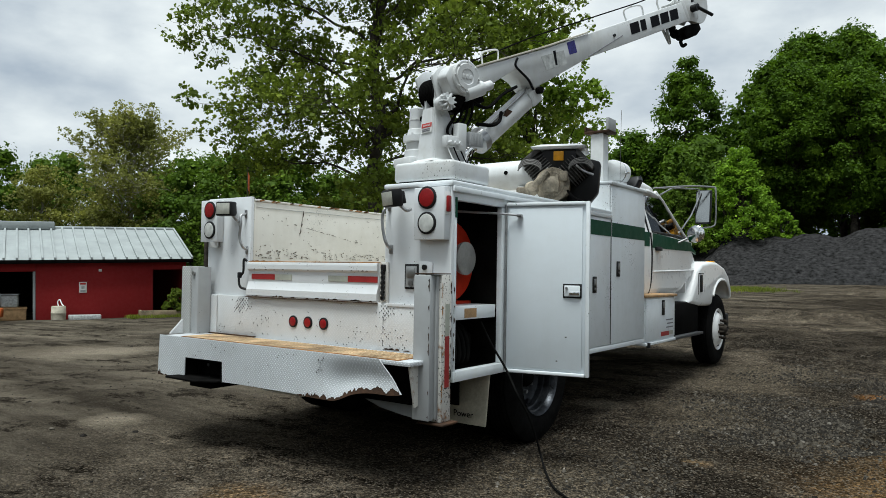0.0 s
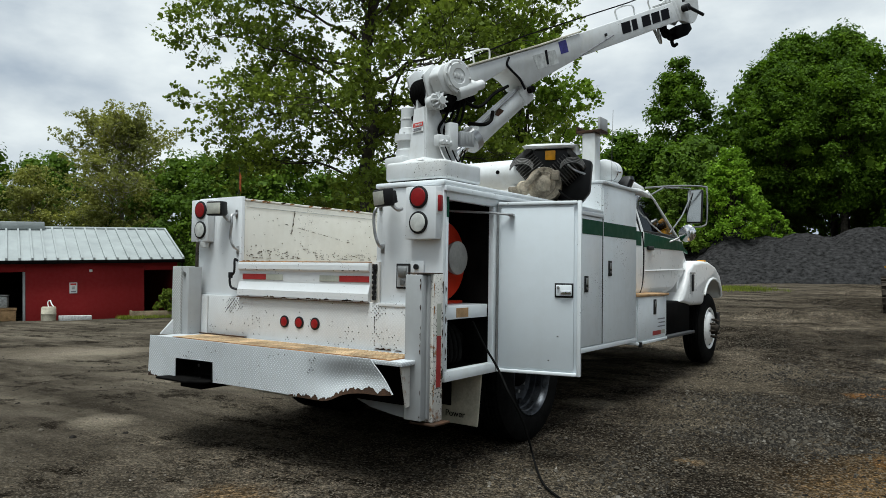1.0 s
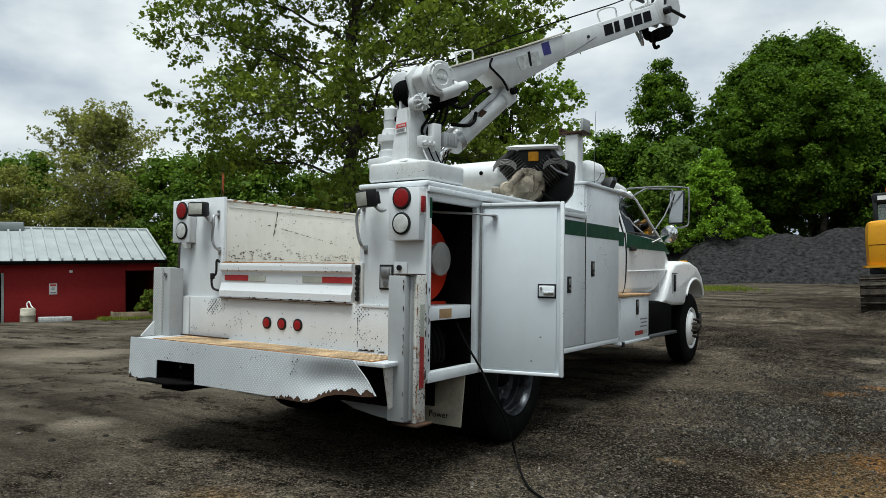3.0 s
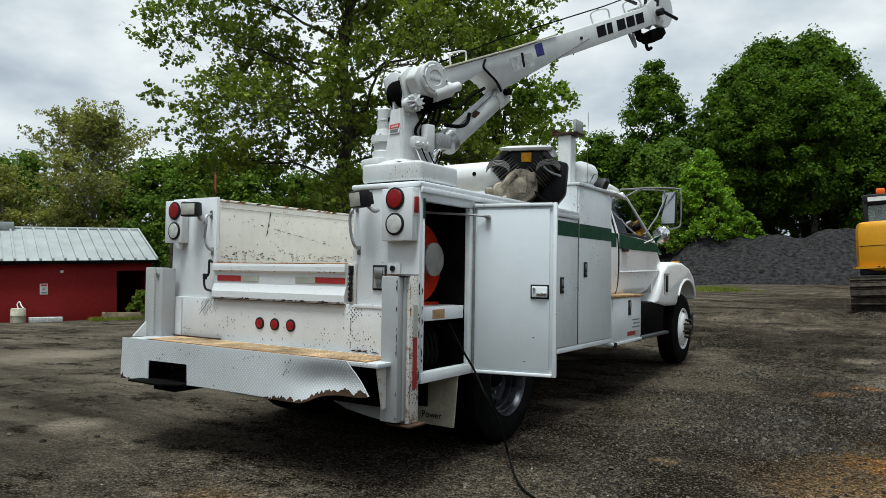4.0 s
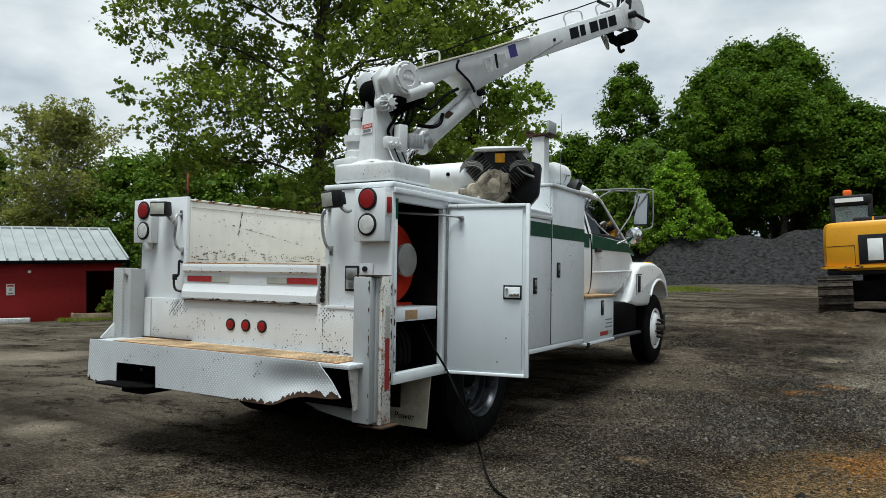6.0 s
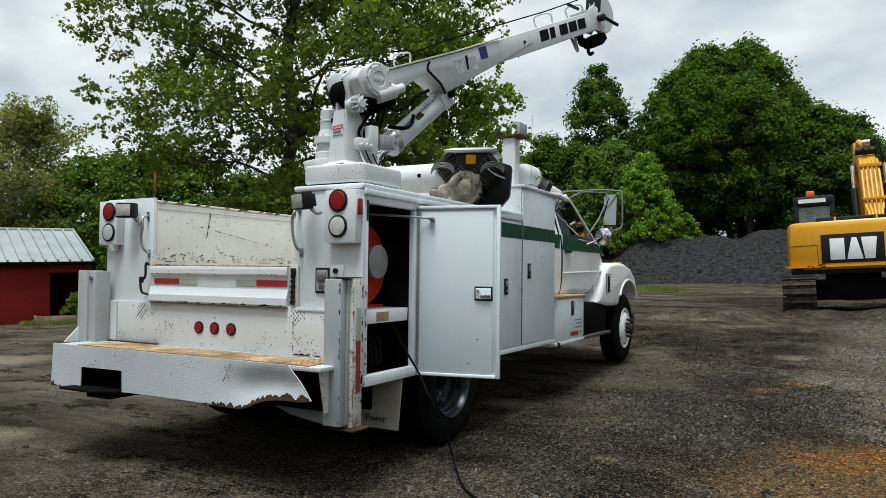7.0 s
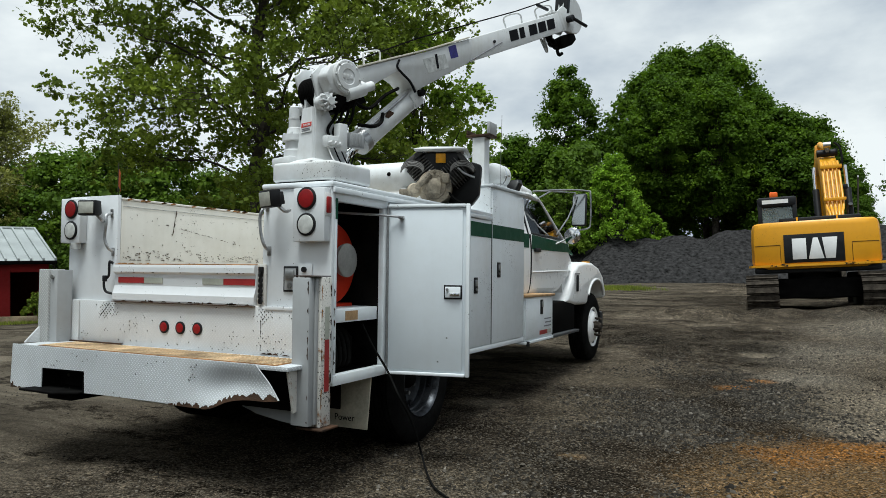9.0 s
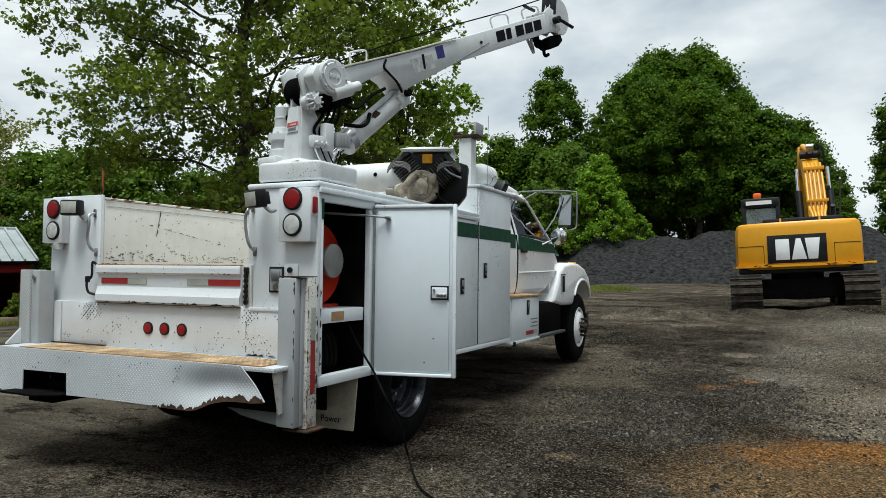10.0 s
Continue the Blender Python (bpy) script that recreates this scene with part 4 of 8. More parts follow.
# woods to the right, over the stone pile
WOOD_EDGE = "trees of the wood"
wood_a = tree("woodland_tree", "tall dense dark green broadleaf tree at the wood's edge", gz(-5.0, 54.0), 17.6, 0.34, 6.0, 4.1, 170, 205, 0.19,
              LEAF_DARK, BARK, 21, clump_r=1.05, shape=0.62, group=WOOD_EDGE, dense=True)
wood_b = tree("woodland_tree", "tall tapering dark green broadleaf tree at the wood's edge", gz(-11.7, 48.2), 16.4, 0.30, 2.2, 3.3, 160, 180, 0.19,
              LEAF_DARK, BARK, 22, clump_r=0.85, shape=0.85, group=WOOD_EDGE, dense=True)
wood_c = tree("woodland_tree", "dense rounded green broadleaf tree at the wood's edge", gz(2.8, 50.5), 11.6, 0.26, 2.4, 3.7, 120, 185, 0.19,
              LEAF_DARK, BARK, 23, clump_r=0.92, group=WOOD_EDGE, dense=True)
# copied mostly out of view, as a screen against low skylight
ring = tree("woodland_tree", "broad dark green broadleaf tree, mostly set unseen to block low skylight", gz(45, 20), 13.0, 0.28, 0.3, 4.6, 60, 56, 0.9, LEAF_DARK, BARK, 24, clump_r=1.6, group=WOOD_EDGE)
for src, x, y, s, rz in ((wood_c, -6.8, 52.4, 1.33, 140), (wood_a, -1.9, 54.4, 1.0, 80), (wood_a, 0.9, 52.8, 0.76, 300), (wood_a, -4.9, 48.8, 0.80, 200), (wood_a, -1.4, 48.4, 0.78, 33),
                         (wood_c, 4.7, 52.5, 0.96, 60), (wood_c, 6.3, 51.4, 0.66, 10), (wood_c, 7.4, 50.4, 0.46, 310), (wood_b, 10.6, 44.6, 0.74, 250),
                         (wood_c, 13.6, 46.0, 0.95, 95), (wood_c, -15.8, 47.9, 1.02, 95), (wood_c, -17.6, 46.3, 0.90, 15), (wood_c, -2.8, 58.5, 1.2, 270),
                         (wood_c, 1.2, 57.5, 1.05, 222), (ring, 22.0, 52, 0.45, 190), (ring, -24.0, 46, 0.72, 222), (ring, 28.0, 55, 0.6, 123)):
    copy_thing(src, Matrix.Translation(gz(x, y)) @ pose(0, 0, 0, 0, 0, rz) @ Matrix.Diagonal((s, s, s, 1)))
# unseen trees added beside and behind the camera to block low skylight
for k in range(15):
    a = radians(44 + 17.0 * k)
    src, s = ring, 0.95 + 0.12 * (k % 3)
    x, y = 3.7 + 46 * math.sin(a), -3.5 + 46 * math.cos(a)
    copy_thing(src, Matrix.Translation(gz(x, y)) @ pose(0, 0, 0, 0, 0, 67 * k) @ Matrix.Diagonal((s * 1.3, s * 1.3, s * 1.1, 1)))
# olive trees and darker wood on the left
BEHIND_SHED = "trees behind the shed"
open_tree("olive_green_tree", "thin spring tree with sparse olive green leaves and pale limbs", gz(-37.7, 20.8), 9.2, 0.30, 0.8, 4.0, 36, 9, 6, 26, 0.115,
          LEAF_OLIVE, PALE_BARK, 31, rise=(8, 76), clump=0.42, group=BEHIND_SHED)
olive_b = tree("olive_green_tree", "rounded spring tree with dense olive green leaves", gz(-39.3, 16.4), 7.3, 0.16, 0.4, 3.1, 130, 150, 0.125,
               LEAF_OLIVE, PALE_BARK, 32, clump_r=0.8, group=BEHIND_SHED)
left_c = tree("green_tree", "broad mid-green tree in the row behind the shed", gz(-27.2, 27.8), 7.6, 0.18, 0.3, 3.9, 110, 108, 0.175,
              LEAF_HEDGE, BARK, 33, clump_r=0.85, group=BEHIND_SHED, dense=True)
for src, x, y, s, rz in ((olive_b, -35.6, 21.0, 0.92, 210), (olive_b, -37.0, 18.4, 0.80, 90), (left_c, -45.6, 15.6, 1.22, 250), (left_c, -46.0, 20.5, 1.22, 75), (left_c, -40.5, 24.5, 1.12, 140),
                         (left_c, -33.2, 22.6, 1.12, 110), (left_c, -29.4, 22.4, 1.08, 15), (left_c, -27.6, 24.6, 1.08, 205), (left_c, -25.5, 30.5, 1.12, 120),
                         (left_c, -21.5, 33.0, 1.05, 190), (left_c, -17.0, 37.0, 1.25, 300), (left_c, -9.8, 44.0, 1.25, 20), (wood_c, -49.0, 13.0, 0.78, 20)):
    copy_thing(src, Matrix.Translation(gz(x, y)) @ pose(0, 0, 0, 0, 0, rz) @ Matrix.Diagonal((s, s, s, 1)))
bush("leafy_bush", "bright yellow-green leafy sapling beside the stone pile", gz(-6.5, 40.3, 2.2), 2.6, 6.0, 170, 190, 0.13, LEAF_BRIGHT, 41)
bush("leafy_bush", "mid-green leafy bush beside the stone pile", gz(-9.6, 39.8, 2.0), 2.7, 5.2, 150, 170, 0.14, LEAF_MID, 42)
bush("leafy_bush", "low bright green leafy bush by the stone pile", gz(-4.3, 40.7, 2.2), 1.3, 2.2, 60, 150, 0.13, LEAF_BRIGHT, 43)
bush("leafy_bush", "mid-green leafy bush beside the stone pile", gz(-14.0, 41.0, 1.6), 3.0, 6.0, 140, 150, 0.17, LEAF_MID, 44)


def grass(name, label, spots, height, seed):
    rnd = random.Random(seed)
    verts, faces = [], []
    for x, y in spots:
        z = ground_z(x, y) - 0.02
        for _ in range(5):
            a, l = rnd.random() * 6.28, height * rnd.uniform(0.4, 1.2)
            dx, dy = math.cos(a), math.sin(a)
            bx, by = x + rnd.uniform(-.08, .08), y + rnd.uniform(-.08, .08)
            o = len(verts)
            wd = 0.012 + 0.05 * height
            verts += [(bx - dy * wd, by + dx * wd, z), (bx + dy * wd, by - dx * wd, z), (bx + dx * l * 0.45, by + dy * l * 0.45, z + l)]
            faces.append((o, o + 1, o + 2))
    me = bpy.data.meshes.new(name)
    me.from_pydata(verts, [], faces)
    me.materials.append(GRASS_MAT)
    tagged(new(name, me), label, "grass", kind="stuff")


rnd = random.Random(8)
grass("weed_strip", "strip of green weeds at the foot of the stone pile", [(rnd.gauss(-4.3, 1.0), rnd.gauss(26.8, 0.9)) for _ in range(2800)], 0.13, 1)
grass("shed_grass", "grass along the foot of the shed", [(-19.0 + 0.918 * (v := rnd.uniform(-0.2, 1.4)) + 0.397 * (u := rnd.uniform(-2.2, 3.5)), 12.3 - 0.397 * v + 0.918 * u) for _ in range(1500)], 0.14, 2)


# ---- red shed ----
def shed():
    """Local x runs along the front towards its right end, y goes back; the origin is the front's right foot."""
    top = thing("red_shed", "long red shed with a pale ribbed metal roof", "shed", (-19.35, 12.32, -0.10), 66.6)
    top.rotation_euler[1] = radians(-1.7)
    eave, ridge, deep, floor_z = 1.66, 2.80, 3.4, -0.75
    # front wall: piers round the open bay and the dark doorway
    bm = B()
    box(bm, -4.84, -1.15, 0.0, 0.12, floor_z, eave, 0.004)
    part("front_wall", bm, BARN_RED, top)
    part("header_board", box(B(), -11.0, -4.845, 0.0, 0.12, 1.28, eave, 0.004), BARN_RED, top)
    part("doorway_header", box(B(), -1.145, 0.0, 0.0, 0.12, 1.28, eave, 0.004), BARN_RED, top)
    part("corner_post", box(B(), -0.12, 0.0, 0.002, 0.13, floor_z, 1.275, 0.004), BARN_RED, top)
    part("door_jamb", box(B(), -4.92, -4.845, -0.02, 0.14, floor_z, 1.275, 0.004), ROOF_METAL, top, "pale door jamb")
    part("gable_wall", prism(B(), [(0.135, floor_z), (deep * 2, floor_z), (deep * 2, eave), (deep, ridge - 0.1), (0.135, eave)], "x", -0.1, 0.0), BARN_RED, top)
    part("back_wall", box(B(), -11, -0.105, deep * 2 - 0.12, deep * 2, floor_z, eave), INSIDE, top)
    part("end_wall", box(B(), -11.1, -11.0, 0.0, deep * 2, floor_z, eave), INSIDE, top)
    part("shed_floor", box(B(), -11, 0, 0.14, deep * 2, floor_z - 0.2, floor_z + 0.12), DARK, top)
    n = (ridge - eave) / deep
    for side, nm in ((1, "front_roof"), (-1, "back_roof")):
        y0, y1 = (-0.25, deep) if side == 1 else (deep * 2 + 0.25, deep)
        za = eave - 0.25 * n + 0.04
        bm = B()
        loft(bm, [[(x, y0, za), (x, y0, za + 0.05), (x, y1, ridge + 0.09), (x, y1, ridge + 0.04)] for x in (-11.2, 0.2)])
        roof = part(nm, bm, ROOF_METAL, top)
        if side == 1:
            for k in range(30):
                x = 0.17 - 0.37 * k
                bm = B()
                loft(bm, [[(x + s, y0 - 0.004, za + 0.052), (x + s, y0 - 0.004, za + 0.125), (x + s, y1, ridge + 0.165), (x + s, y1, ridge + 0.092)] for s in (-0.032, 0.032)])
                part("roof_rib", bm, ROOF_METAL, roof)
    part("eave_trim", box(B(), -11.2, 0.2, -0.285, -0.255, eave - 0.12, eave + 0.0, 0.004), DARK, top)
    part("ridge_cap", cyl(B(), (-11.2, deep, ridge + 0.10), (0.2, deep, ridge + 0.10), 0.07, seg=10), ROOF_METAL, top)
    part("ridge_vent", box(B(), -6.3, -4.15, deep - 0.3, deep + 0.3, ridge + 0.02, ridge + 0.32, 0.03), ROOF_METAL, top)
    part("skylight_patch", box(B(), -7.2, -6.02, 0.6, 2.0, 1.98, 2.36, 0.01), ROOF_METAL, top)
    sign = part("wall_sign", box(B(), -3.54, -3.30, -0.02, -0.004, 0.52, 0.89, 0.004), BADGE_WHITE, top, "small white notice board")
    part("sign_band", box(B(), -3.51, -3.33, -0.026, -0.021, 0.80, 0.86), DECAL_RED, sign)
    part("sign_picture", box(B(), -3.47, -3.37, -0.026, -0.021, 0.66, 0.76), FADED, sign)
    part("sign_line", box(B(), -3.50, -3.34, -0.026, -0.021, 0.56, 0.60), GREY_LETTER, sign)
    part("wall_lamp", box(B(), -2.93, -2.83, -0.08, -0.004, 1.24, 1.33, 0.015), BADGE_WHITE, top)
    return top


shed()


def on_shed(u, v, z=None):
    """A point before (v) the shed's front, u along it."""
    x, y = -19.3 + 0.397 * u + 0.918 * v, 12.43 + 0.918 * u - 0.397 * v
    return (x, y, ground_z(x, y) if z is None else z)


def barrel():
    top = thing("plastic_barrel", "cream plastic barrel standing against the red shed", "barrel", on_shed(-4.3, 0.45), 20)
    part("drum", lathe(B(), (0, 0, 0), (0, 0, 1), [(0, 0.2), (0.02, 0.22), (0.22, 0.225), (0.24, 0.235), (0.26, 0.225), (0.44, 0.22), (0.47, 0.2)], 24), FLAP, top)
    part("hose", tube(B(), arc([(0.0, 0, 0.45), (-0.05, 0, 0.6), (0.02, 0.02, 0.68), (0.12, 0, 0.55), (0.2, 0, 0.48)]), 0.02), BADGE_WHITE, top)


barrel()
tagged(new("concrete_block", finish(box(B(), -0.5, 0.5, -0.15, 0.15, -0.05, 0.15, 0.02), "concrete_block", FADED)), "low grey concrete block by the shed", "block").matrix_basis = Matrix.Translation(on_shed(-3.5, 0.35)) @ pose(0, 0, 0, 0, 0, 66)
planter = thing("timber_planter", "low weathered timber planter edge beside the shed", "planter", on_shed(-0.6, 0.9), 66.6)
part("front_board", box(B(), -1.2, 1.3, -0.06, 0.0, -0.1, 0.24, 0.01), WOOD, planter)
part("end_board", box(B(), -1.2, -1.14, 0.004, 0.6, -0.1, 0.23, 0.01), WOOD, planter)
part("soil", box(B(), -1.13, 1.3, 0.004, 0.6, -0.1, 0.17, 0.02), DARK, planter)
bush("shrub", "green shrub in the timber planter", on_shed(-0.55, 0.55), 0.55, 0.95, 26, 90, 0.13, LEAF_MAPLE, 61)


def clutter():
    """What stands in the shed's open bay."""
    t = thing("workbench", "orange and brown wooden bench in the open shed bay", "bench", on_shed(-5.9, -0.5), 66.6)
    part("bench_top", box(B(), -0.8, 0.7, -0.3, 0.3, 0.38, 0.45, 0.01), PALE_WOOD, t)
    part("bench_front", box(B(), -0.78, 0.68, -0.28, -0.24, 0.02, 0.376, 0.01), PALE_WOOD, t)
    for sx in (-0.7, 0.6):
        part("bench_leg", box(B(), sx - 0.04, sx + 0.04, 0.1, 0.2, 0, 0.376, 0.005), WOOD, t)
    m = thing("garden_machine", "dark wheeled machine with an orange frame in the shed bay", "machine", on_shed(-6.1, 0.3), 40)
    part("wheel", cyl(B(), (-0.1, -0.05, 0.2), (-0.1, 0.05, 0.2), 0.2, seg=20), RUBBER, m)
    part("frame", tube(B(), arc([(-0.1, 0, 0.2), (0.15, 0, 0.6), (0.05, 0, 1.05), (-0.2, 0, 1.15)]), 0.03), STEEL, m)
    part("cover", box(B(), 0.12, 0.24, -0.08, 0.08, 0.15, 0.45, 0.04), mat("dull_orange", (0.45, 0.1, 0.02), 0.6, var=0.3), m)
    c = thing("covered_crate", "grey covered crate on the shed bench", "crate", on_shed(-5.7, -0.5, ground_z(*on_shed(-5.7, -0.5)[:2]) + 0.45), 60)
    part("crate_body", box(B(), -0.25, 0.25, -0.2, 0.2, 0, 0.4, 0.06), FADED, c)
    part("lid", box(B(), -0.27, 0.27, -0.22, 0.22, 0.402, 0.44, 0.01), STEEL, c)


clutter()


def pole(name, label, loc, h, r):
    t = thing(name, label, "pole", loc)
    part("shaft", cyl(B(), (0, 0, -0.3), (0, 0, h), r, r * 0.8, 12), BARK, t)
    part("pole_cap", cyl(B(), (0, 0, h + 0.002), (0, 0, h + 0.08), r * 0.95, r * 0.5, 12), FADED, t)


flag = thing("orange_flag", "small orange flag on a thin pole beyond the truck", "flag", gz(-11.9, 9.0))
part("flag_pole", cyl(B(), (0, 0, 0), (0, 0, 4.25), 0.018, 0.012, 8), BARK, flag)
part("flag_cloth", loft(B(), [[(0.012, -0.005, 3.65), (0.012, 0.005, 3.65), (0.012, 0.005, 4.1), (0.012, -0.005, 4.1)], [(0.05, 0.025, 3.55), (0.05, 0.035, 3.55), (0.045, 0.035, 4.0), (0.045, 0.025, 4.0)], [(0.08, -0.005, 3.5), (0.08, 0.005, 3.5), (0.07, 0.005, 3.9), (0.07, -0.005, 3.9)]]), mat("faded_orange_cloth", (0.45, 0.12, 0.04), 0.8, var=0.3), flag)
pole("utility_pole", "dark weathered utility pole behind the shed", gz(-25.5, 17.6), 5.0, 0.13)
pole("marker_pole", "thin dark pole standing beyond the excavator", gz(5.73, 26.4), 4.2, 0.035)


# ---- excavator ----
def excavator():
    """Seen from behind: local y points away from its counterweight, origin on the ground under its middle."""
    t = thing("excavator", "yellow tracked excavator with black badge on its counterweight", "excavator", (4.15, 16.64, ground_z(4.15, 16.6) - 0.02), 2)
    t.rotation_euler[1] = radians(-3.0)
    # tracks
    for s in (-1, 1):
        bm = B()
        prof = []
        for k in range(33):
            a = math.pi * k / 16
            cy = 1.35 if math.cos(a) > 0 else -1.35
            prof.append((cy + 0.40 * math.cos(a), 0.42 + 0.40 * math.sin(a)))
        prism(bm, prof[:-1], "x", s * 1.2 - 0.24, s * 1.2 + 0.24)
        tr = part("track", bm, TRACK, t)
        shoe = None
        path = [(q, 0.02, 0) for q in np.arange(-1.35, 1.36, 0.19)] + [(q, 0.82, 180) for q in np.arange(-1.35, 1.36, 0.19)]
        for k in range(1, 7):
            for cy, sg in ((1.35, -1), (-1.35, 1)):
                a = -90 + sg * -1 * 180 * k / 7
                path.append((cy + 0.40 * math.cos(radians(a)), 0.42 + 0.40 * math.sin(radians(a)), a + 90))
        for y, z, a in path:
            if shoe is None:
                bm = B()
                box(bm, -0.35, 0.35, -0.085, 0.085, -0.03, 0.0, 0.006, 1)
                box(bm, -0.35, 0.35, 0.02, 0.05, -0.075, -0.031)
                shoe = finish(bm, "track_shoe", TRACK)
            ob = new("track_shoe", shoe)
            ob.parent = tr
            ob.matrix_basis = Matrix.Translation((s * 1.2, y, z)) @ pose(0, 0, 0, a, 0, 0)
    part("undercarriage", box(B(), -0.94, 0.94, -1.0, 1.0, 0.30, 0.78, 0.05), DARK, t)
    for s in (-1, 1):
        part("track_guard", box(B(), s * 1.2 - 0.30, s * 1.2 + 0.30, -0.95, 0.95, 0.86, 0.90, 0.01), EX_BLACK, t)
    part("slew_ring", cyl(B(), (0, 0, 0.785), (0, 0, 0.92), 0.6, seg=32), EX_BLACK, t)
    part("blade_edge", box(B(), -0.9, 0.9, 1.0, 1.08, 0.30, 0.46, 0.01), FADED, t)
    # house
    part("deck", box(B(), -1.35, 1.35, -1.05, 1.7, 0.925, 1.06, 0.03), EX_BLACK, t)
    bm = B()
    outline = [(-1.40, -0.72), (-1.34, -0.98), (-1.1, -1.13), (-0.5, -1.20), (0.5, -1.20), (1.1, -1.13), (1.34, -0.98), (1.40, -0.72)]
    rings = []
    for z, inset in ((1.02, 0.16), (1.07, 0.07), (1.18, 0.0), (1.70, 0.0), (2.02, 0.02), (2.12, 0.06), (2.16, 0.14)):
        rings.append([(x * (1 - inset * 0.55), -0.7 + (y + 0.7) * (1 - inset * 0.8) if y < -0.72 else y, z) for x, y in outline])
    loft(bm, rings)
    cw = part("counterweight", bm, YELLOW, t, "yellow rounded steel counterweight")
    part("lower_lip", loft(B(), [[(x * 1.06, y * 1.0 - (0.05 if y < -0.8 else 0), z) for x, y in outline] for z in (1.075, 1.13)]), YELLOW, cw)
    part("deck_edge", box(B(), 1.30, 1.62, -1.02, 0.6, 1.075, 1.13, 0.01), YELLOW, cw)
    badge = part("badge_panel", box(B(), -0.68, 0.60, -1.214, -1.19, 1.16, 1.84, 0.006), EX_BLACK, cw, "black badge panel")
    for sx in (-1, 1):
        part("panel_groove", tube(B(), [(sx * 1.32, -0.995, 1.60), (sx * 1.1, -1.131, 1.60), (sx * 0.76, -1.172, 1.60)], 0.007, 6), LETTER, cw)
        part("panel_groove", tube(B(), [(sx * 0.76, -1.172, 1.16), (sx * 0.76, -1.172, 1.60)], 0.006, 6), LETTER, cw)
    rnd_ex = random.Random(77)
    for k in range(26):
        sx = rnd_ex.choice((-1, 1)) * rnd_ex.uniform(0.55, 1.08)
        l, h, z = rnd_ex.uniform(0.03, 0.12), rnd_ex.uniform(0.008, 0.028), rnd_ex.uniform(1.085, 1.125)
        y = -1.20 + 0.117 * max(0.0, abs(sx) - 0.5) - 0.052
        part("paint_scrape", loft(B(), [[(sx - l, y + d, z), (sx - l * 0.3, y + d, z + h), (sx + l * 0.4, y + d, z + h * 0.7), (sx + l, y + d, z - h * 0.2), (sx, y + d, z - h)] for d in (0.0, 0.02)]), EX_BLACK, cw)
    part("side_tank", box(B(), 0.55, 1.34, -0.69, 1.6, 1.065, 2.08, 0.05), YELLOW, t)
    part("engine_hood", box(B(), -0.75, 1.0, -0.98, -0.1, 2.10, 2.26, 0.04), EX_BLACK, t)
    for sx in (-0.35, 0.5):
        part("hood_clip", box(B(), sx - 0.02, sx + 0.02, -0.99, -0.94, 2.14, 2.265), YELLOW, t)
    part("exhaust_pipe", tube(B(), [(0.86, -0.3, 2.2), (0.86, -0.3, 2.48), (0.86, -0.38, 2.55)], 0.05), EX_BLACK, t)
    # cab with glass, built as a frame
    cab = part("operator_cab", box(B(), -1.20, -0.32, -0.35, 1.35, 1.07, 1.86, 0.05), EX_BLACK, t)
    for x in (-1.16, -0.36):
        for y in (-0.31, 1.31):
            part("cab_pillar", box(B(), x - 0.05, x + 0.05, y - 0.05, y + 0.05, 1.862, 2.70, 0.015), EX_BLACK, cab)
    roof = part("cab_roof", box(B(), -1.22, -0.30, -0.37, 1.37, 2.60, 2.86, 0.06), EX_BLACK, cab)
    part("rear_window", box(B(), -1.105, -0.415, -0.33, -0.322, 1.88, 2.59), DUSTY, cab)
    for x in (-1.16, -0.36):
        part("side_window", box(B(), x - 0.004, x + 0.004, -0.255, 1.255, 1.88, 2.59), GLASS, cab)
    part("operator_seat", box(B(), -0.88, -0.60, 0.0, 0.12, 1.86, 2.45, 0.05), FADED, cab)
    part("name_bar", box(B(), -1.10, -0.50, -0.382, -0.372, 2.69, 2.79), BADGE_WHITE, cab)
    part("beacon", box(B(), -0.92, -0.72, 0.1, 0.3, 2.862, 3.04, 0.04), ORANGE, cab)
    # boom, stick and hoses
    bm = B()
    prof = [(0.3, 1.75), (0.55, 2.15), (1.0, 3.2), (1.7, 4.0), (2.6, 4.35), (4.0, 4.2), (4.3, 3.85), (2.7, 3.95), (2.0, 3.55), (1.5, 2.7), (0.95, 1.65), (0.6, 1.5)]
    prism(bm, prof, "x", 0.39, 0.79, 0.02)
    boom = part("boom", bm, YELLOW, t)
    for k in range(5):
        x = 0.40 + 0.095 * k
        part("hydraulic_pipe", tube(B(), arc([(x * 0.7 + 0.18, -0.02, 2.1), (x * 0.75 + 0.14, 0.15, 2.4), (x, 0.42, 2.65), (x, 0.95, 3.55), (x, 1.3, 3.85)]), 0.033), YELLOW, boom)
    part("pipe_clamp", box(B(), 0.34, 0.85, 0.34, 0.42, 2.72, 2.80, 0.01), YELLOW, boom)
    part("pipe_clamp", box(B(), 0.34, 0.85, 0.90, 0.99, 3.62, 3.72, 0.01), YELLOW, boom)
    for x in (0.23, 0.97):
        part("lift_cylinder", cyl(B(), (x, 0.75, 2.0), (x, 1.2, 3.1), 0.085), EX_BLACK, t)
        part("cylinder_rod", cyl(B(), (x, 1.05, 2.35), (x, 1.5, 3.75), 0.045), CHROME, t)
    part("stick_cylinder", cyl(B(), (0.59, 1.9, 4.3), (0.59, 3.9, 4.75), 0.09), YELLOW, t)
    part("stick_rod", cyl(B(), (0.59, 1.6, 4.22), (0.59, 2.2, 4.38), 0.06), CHROME, t)
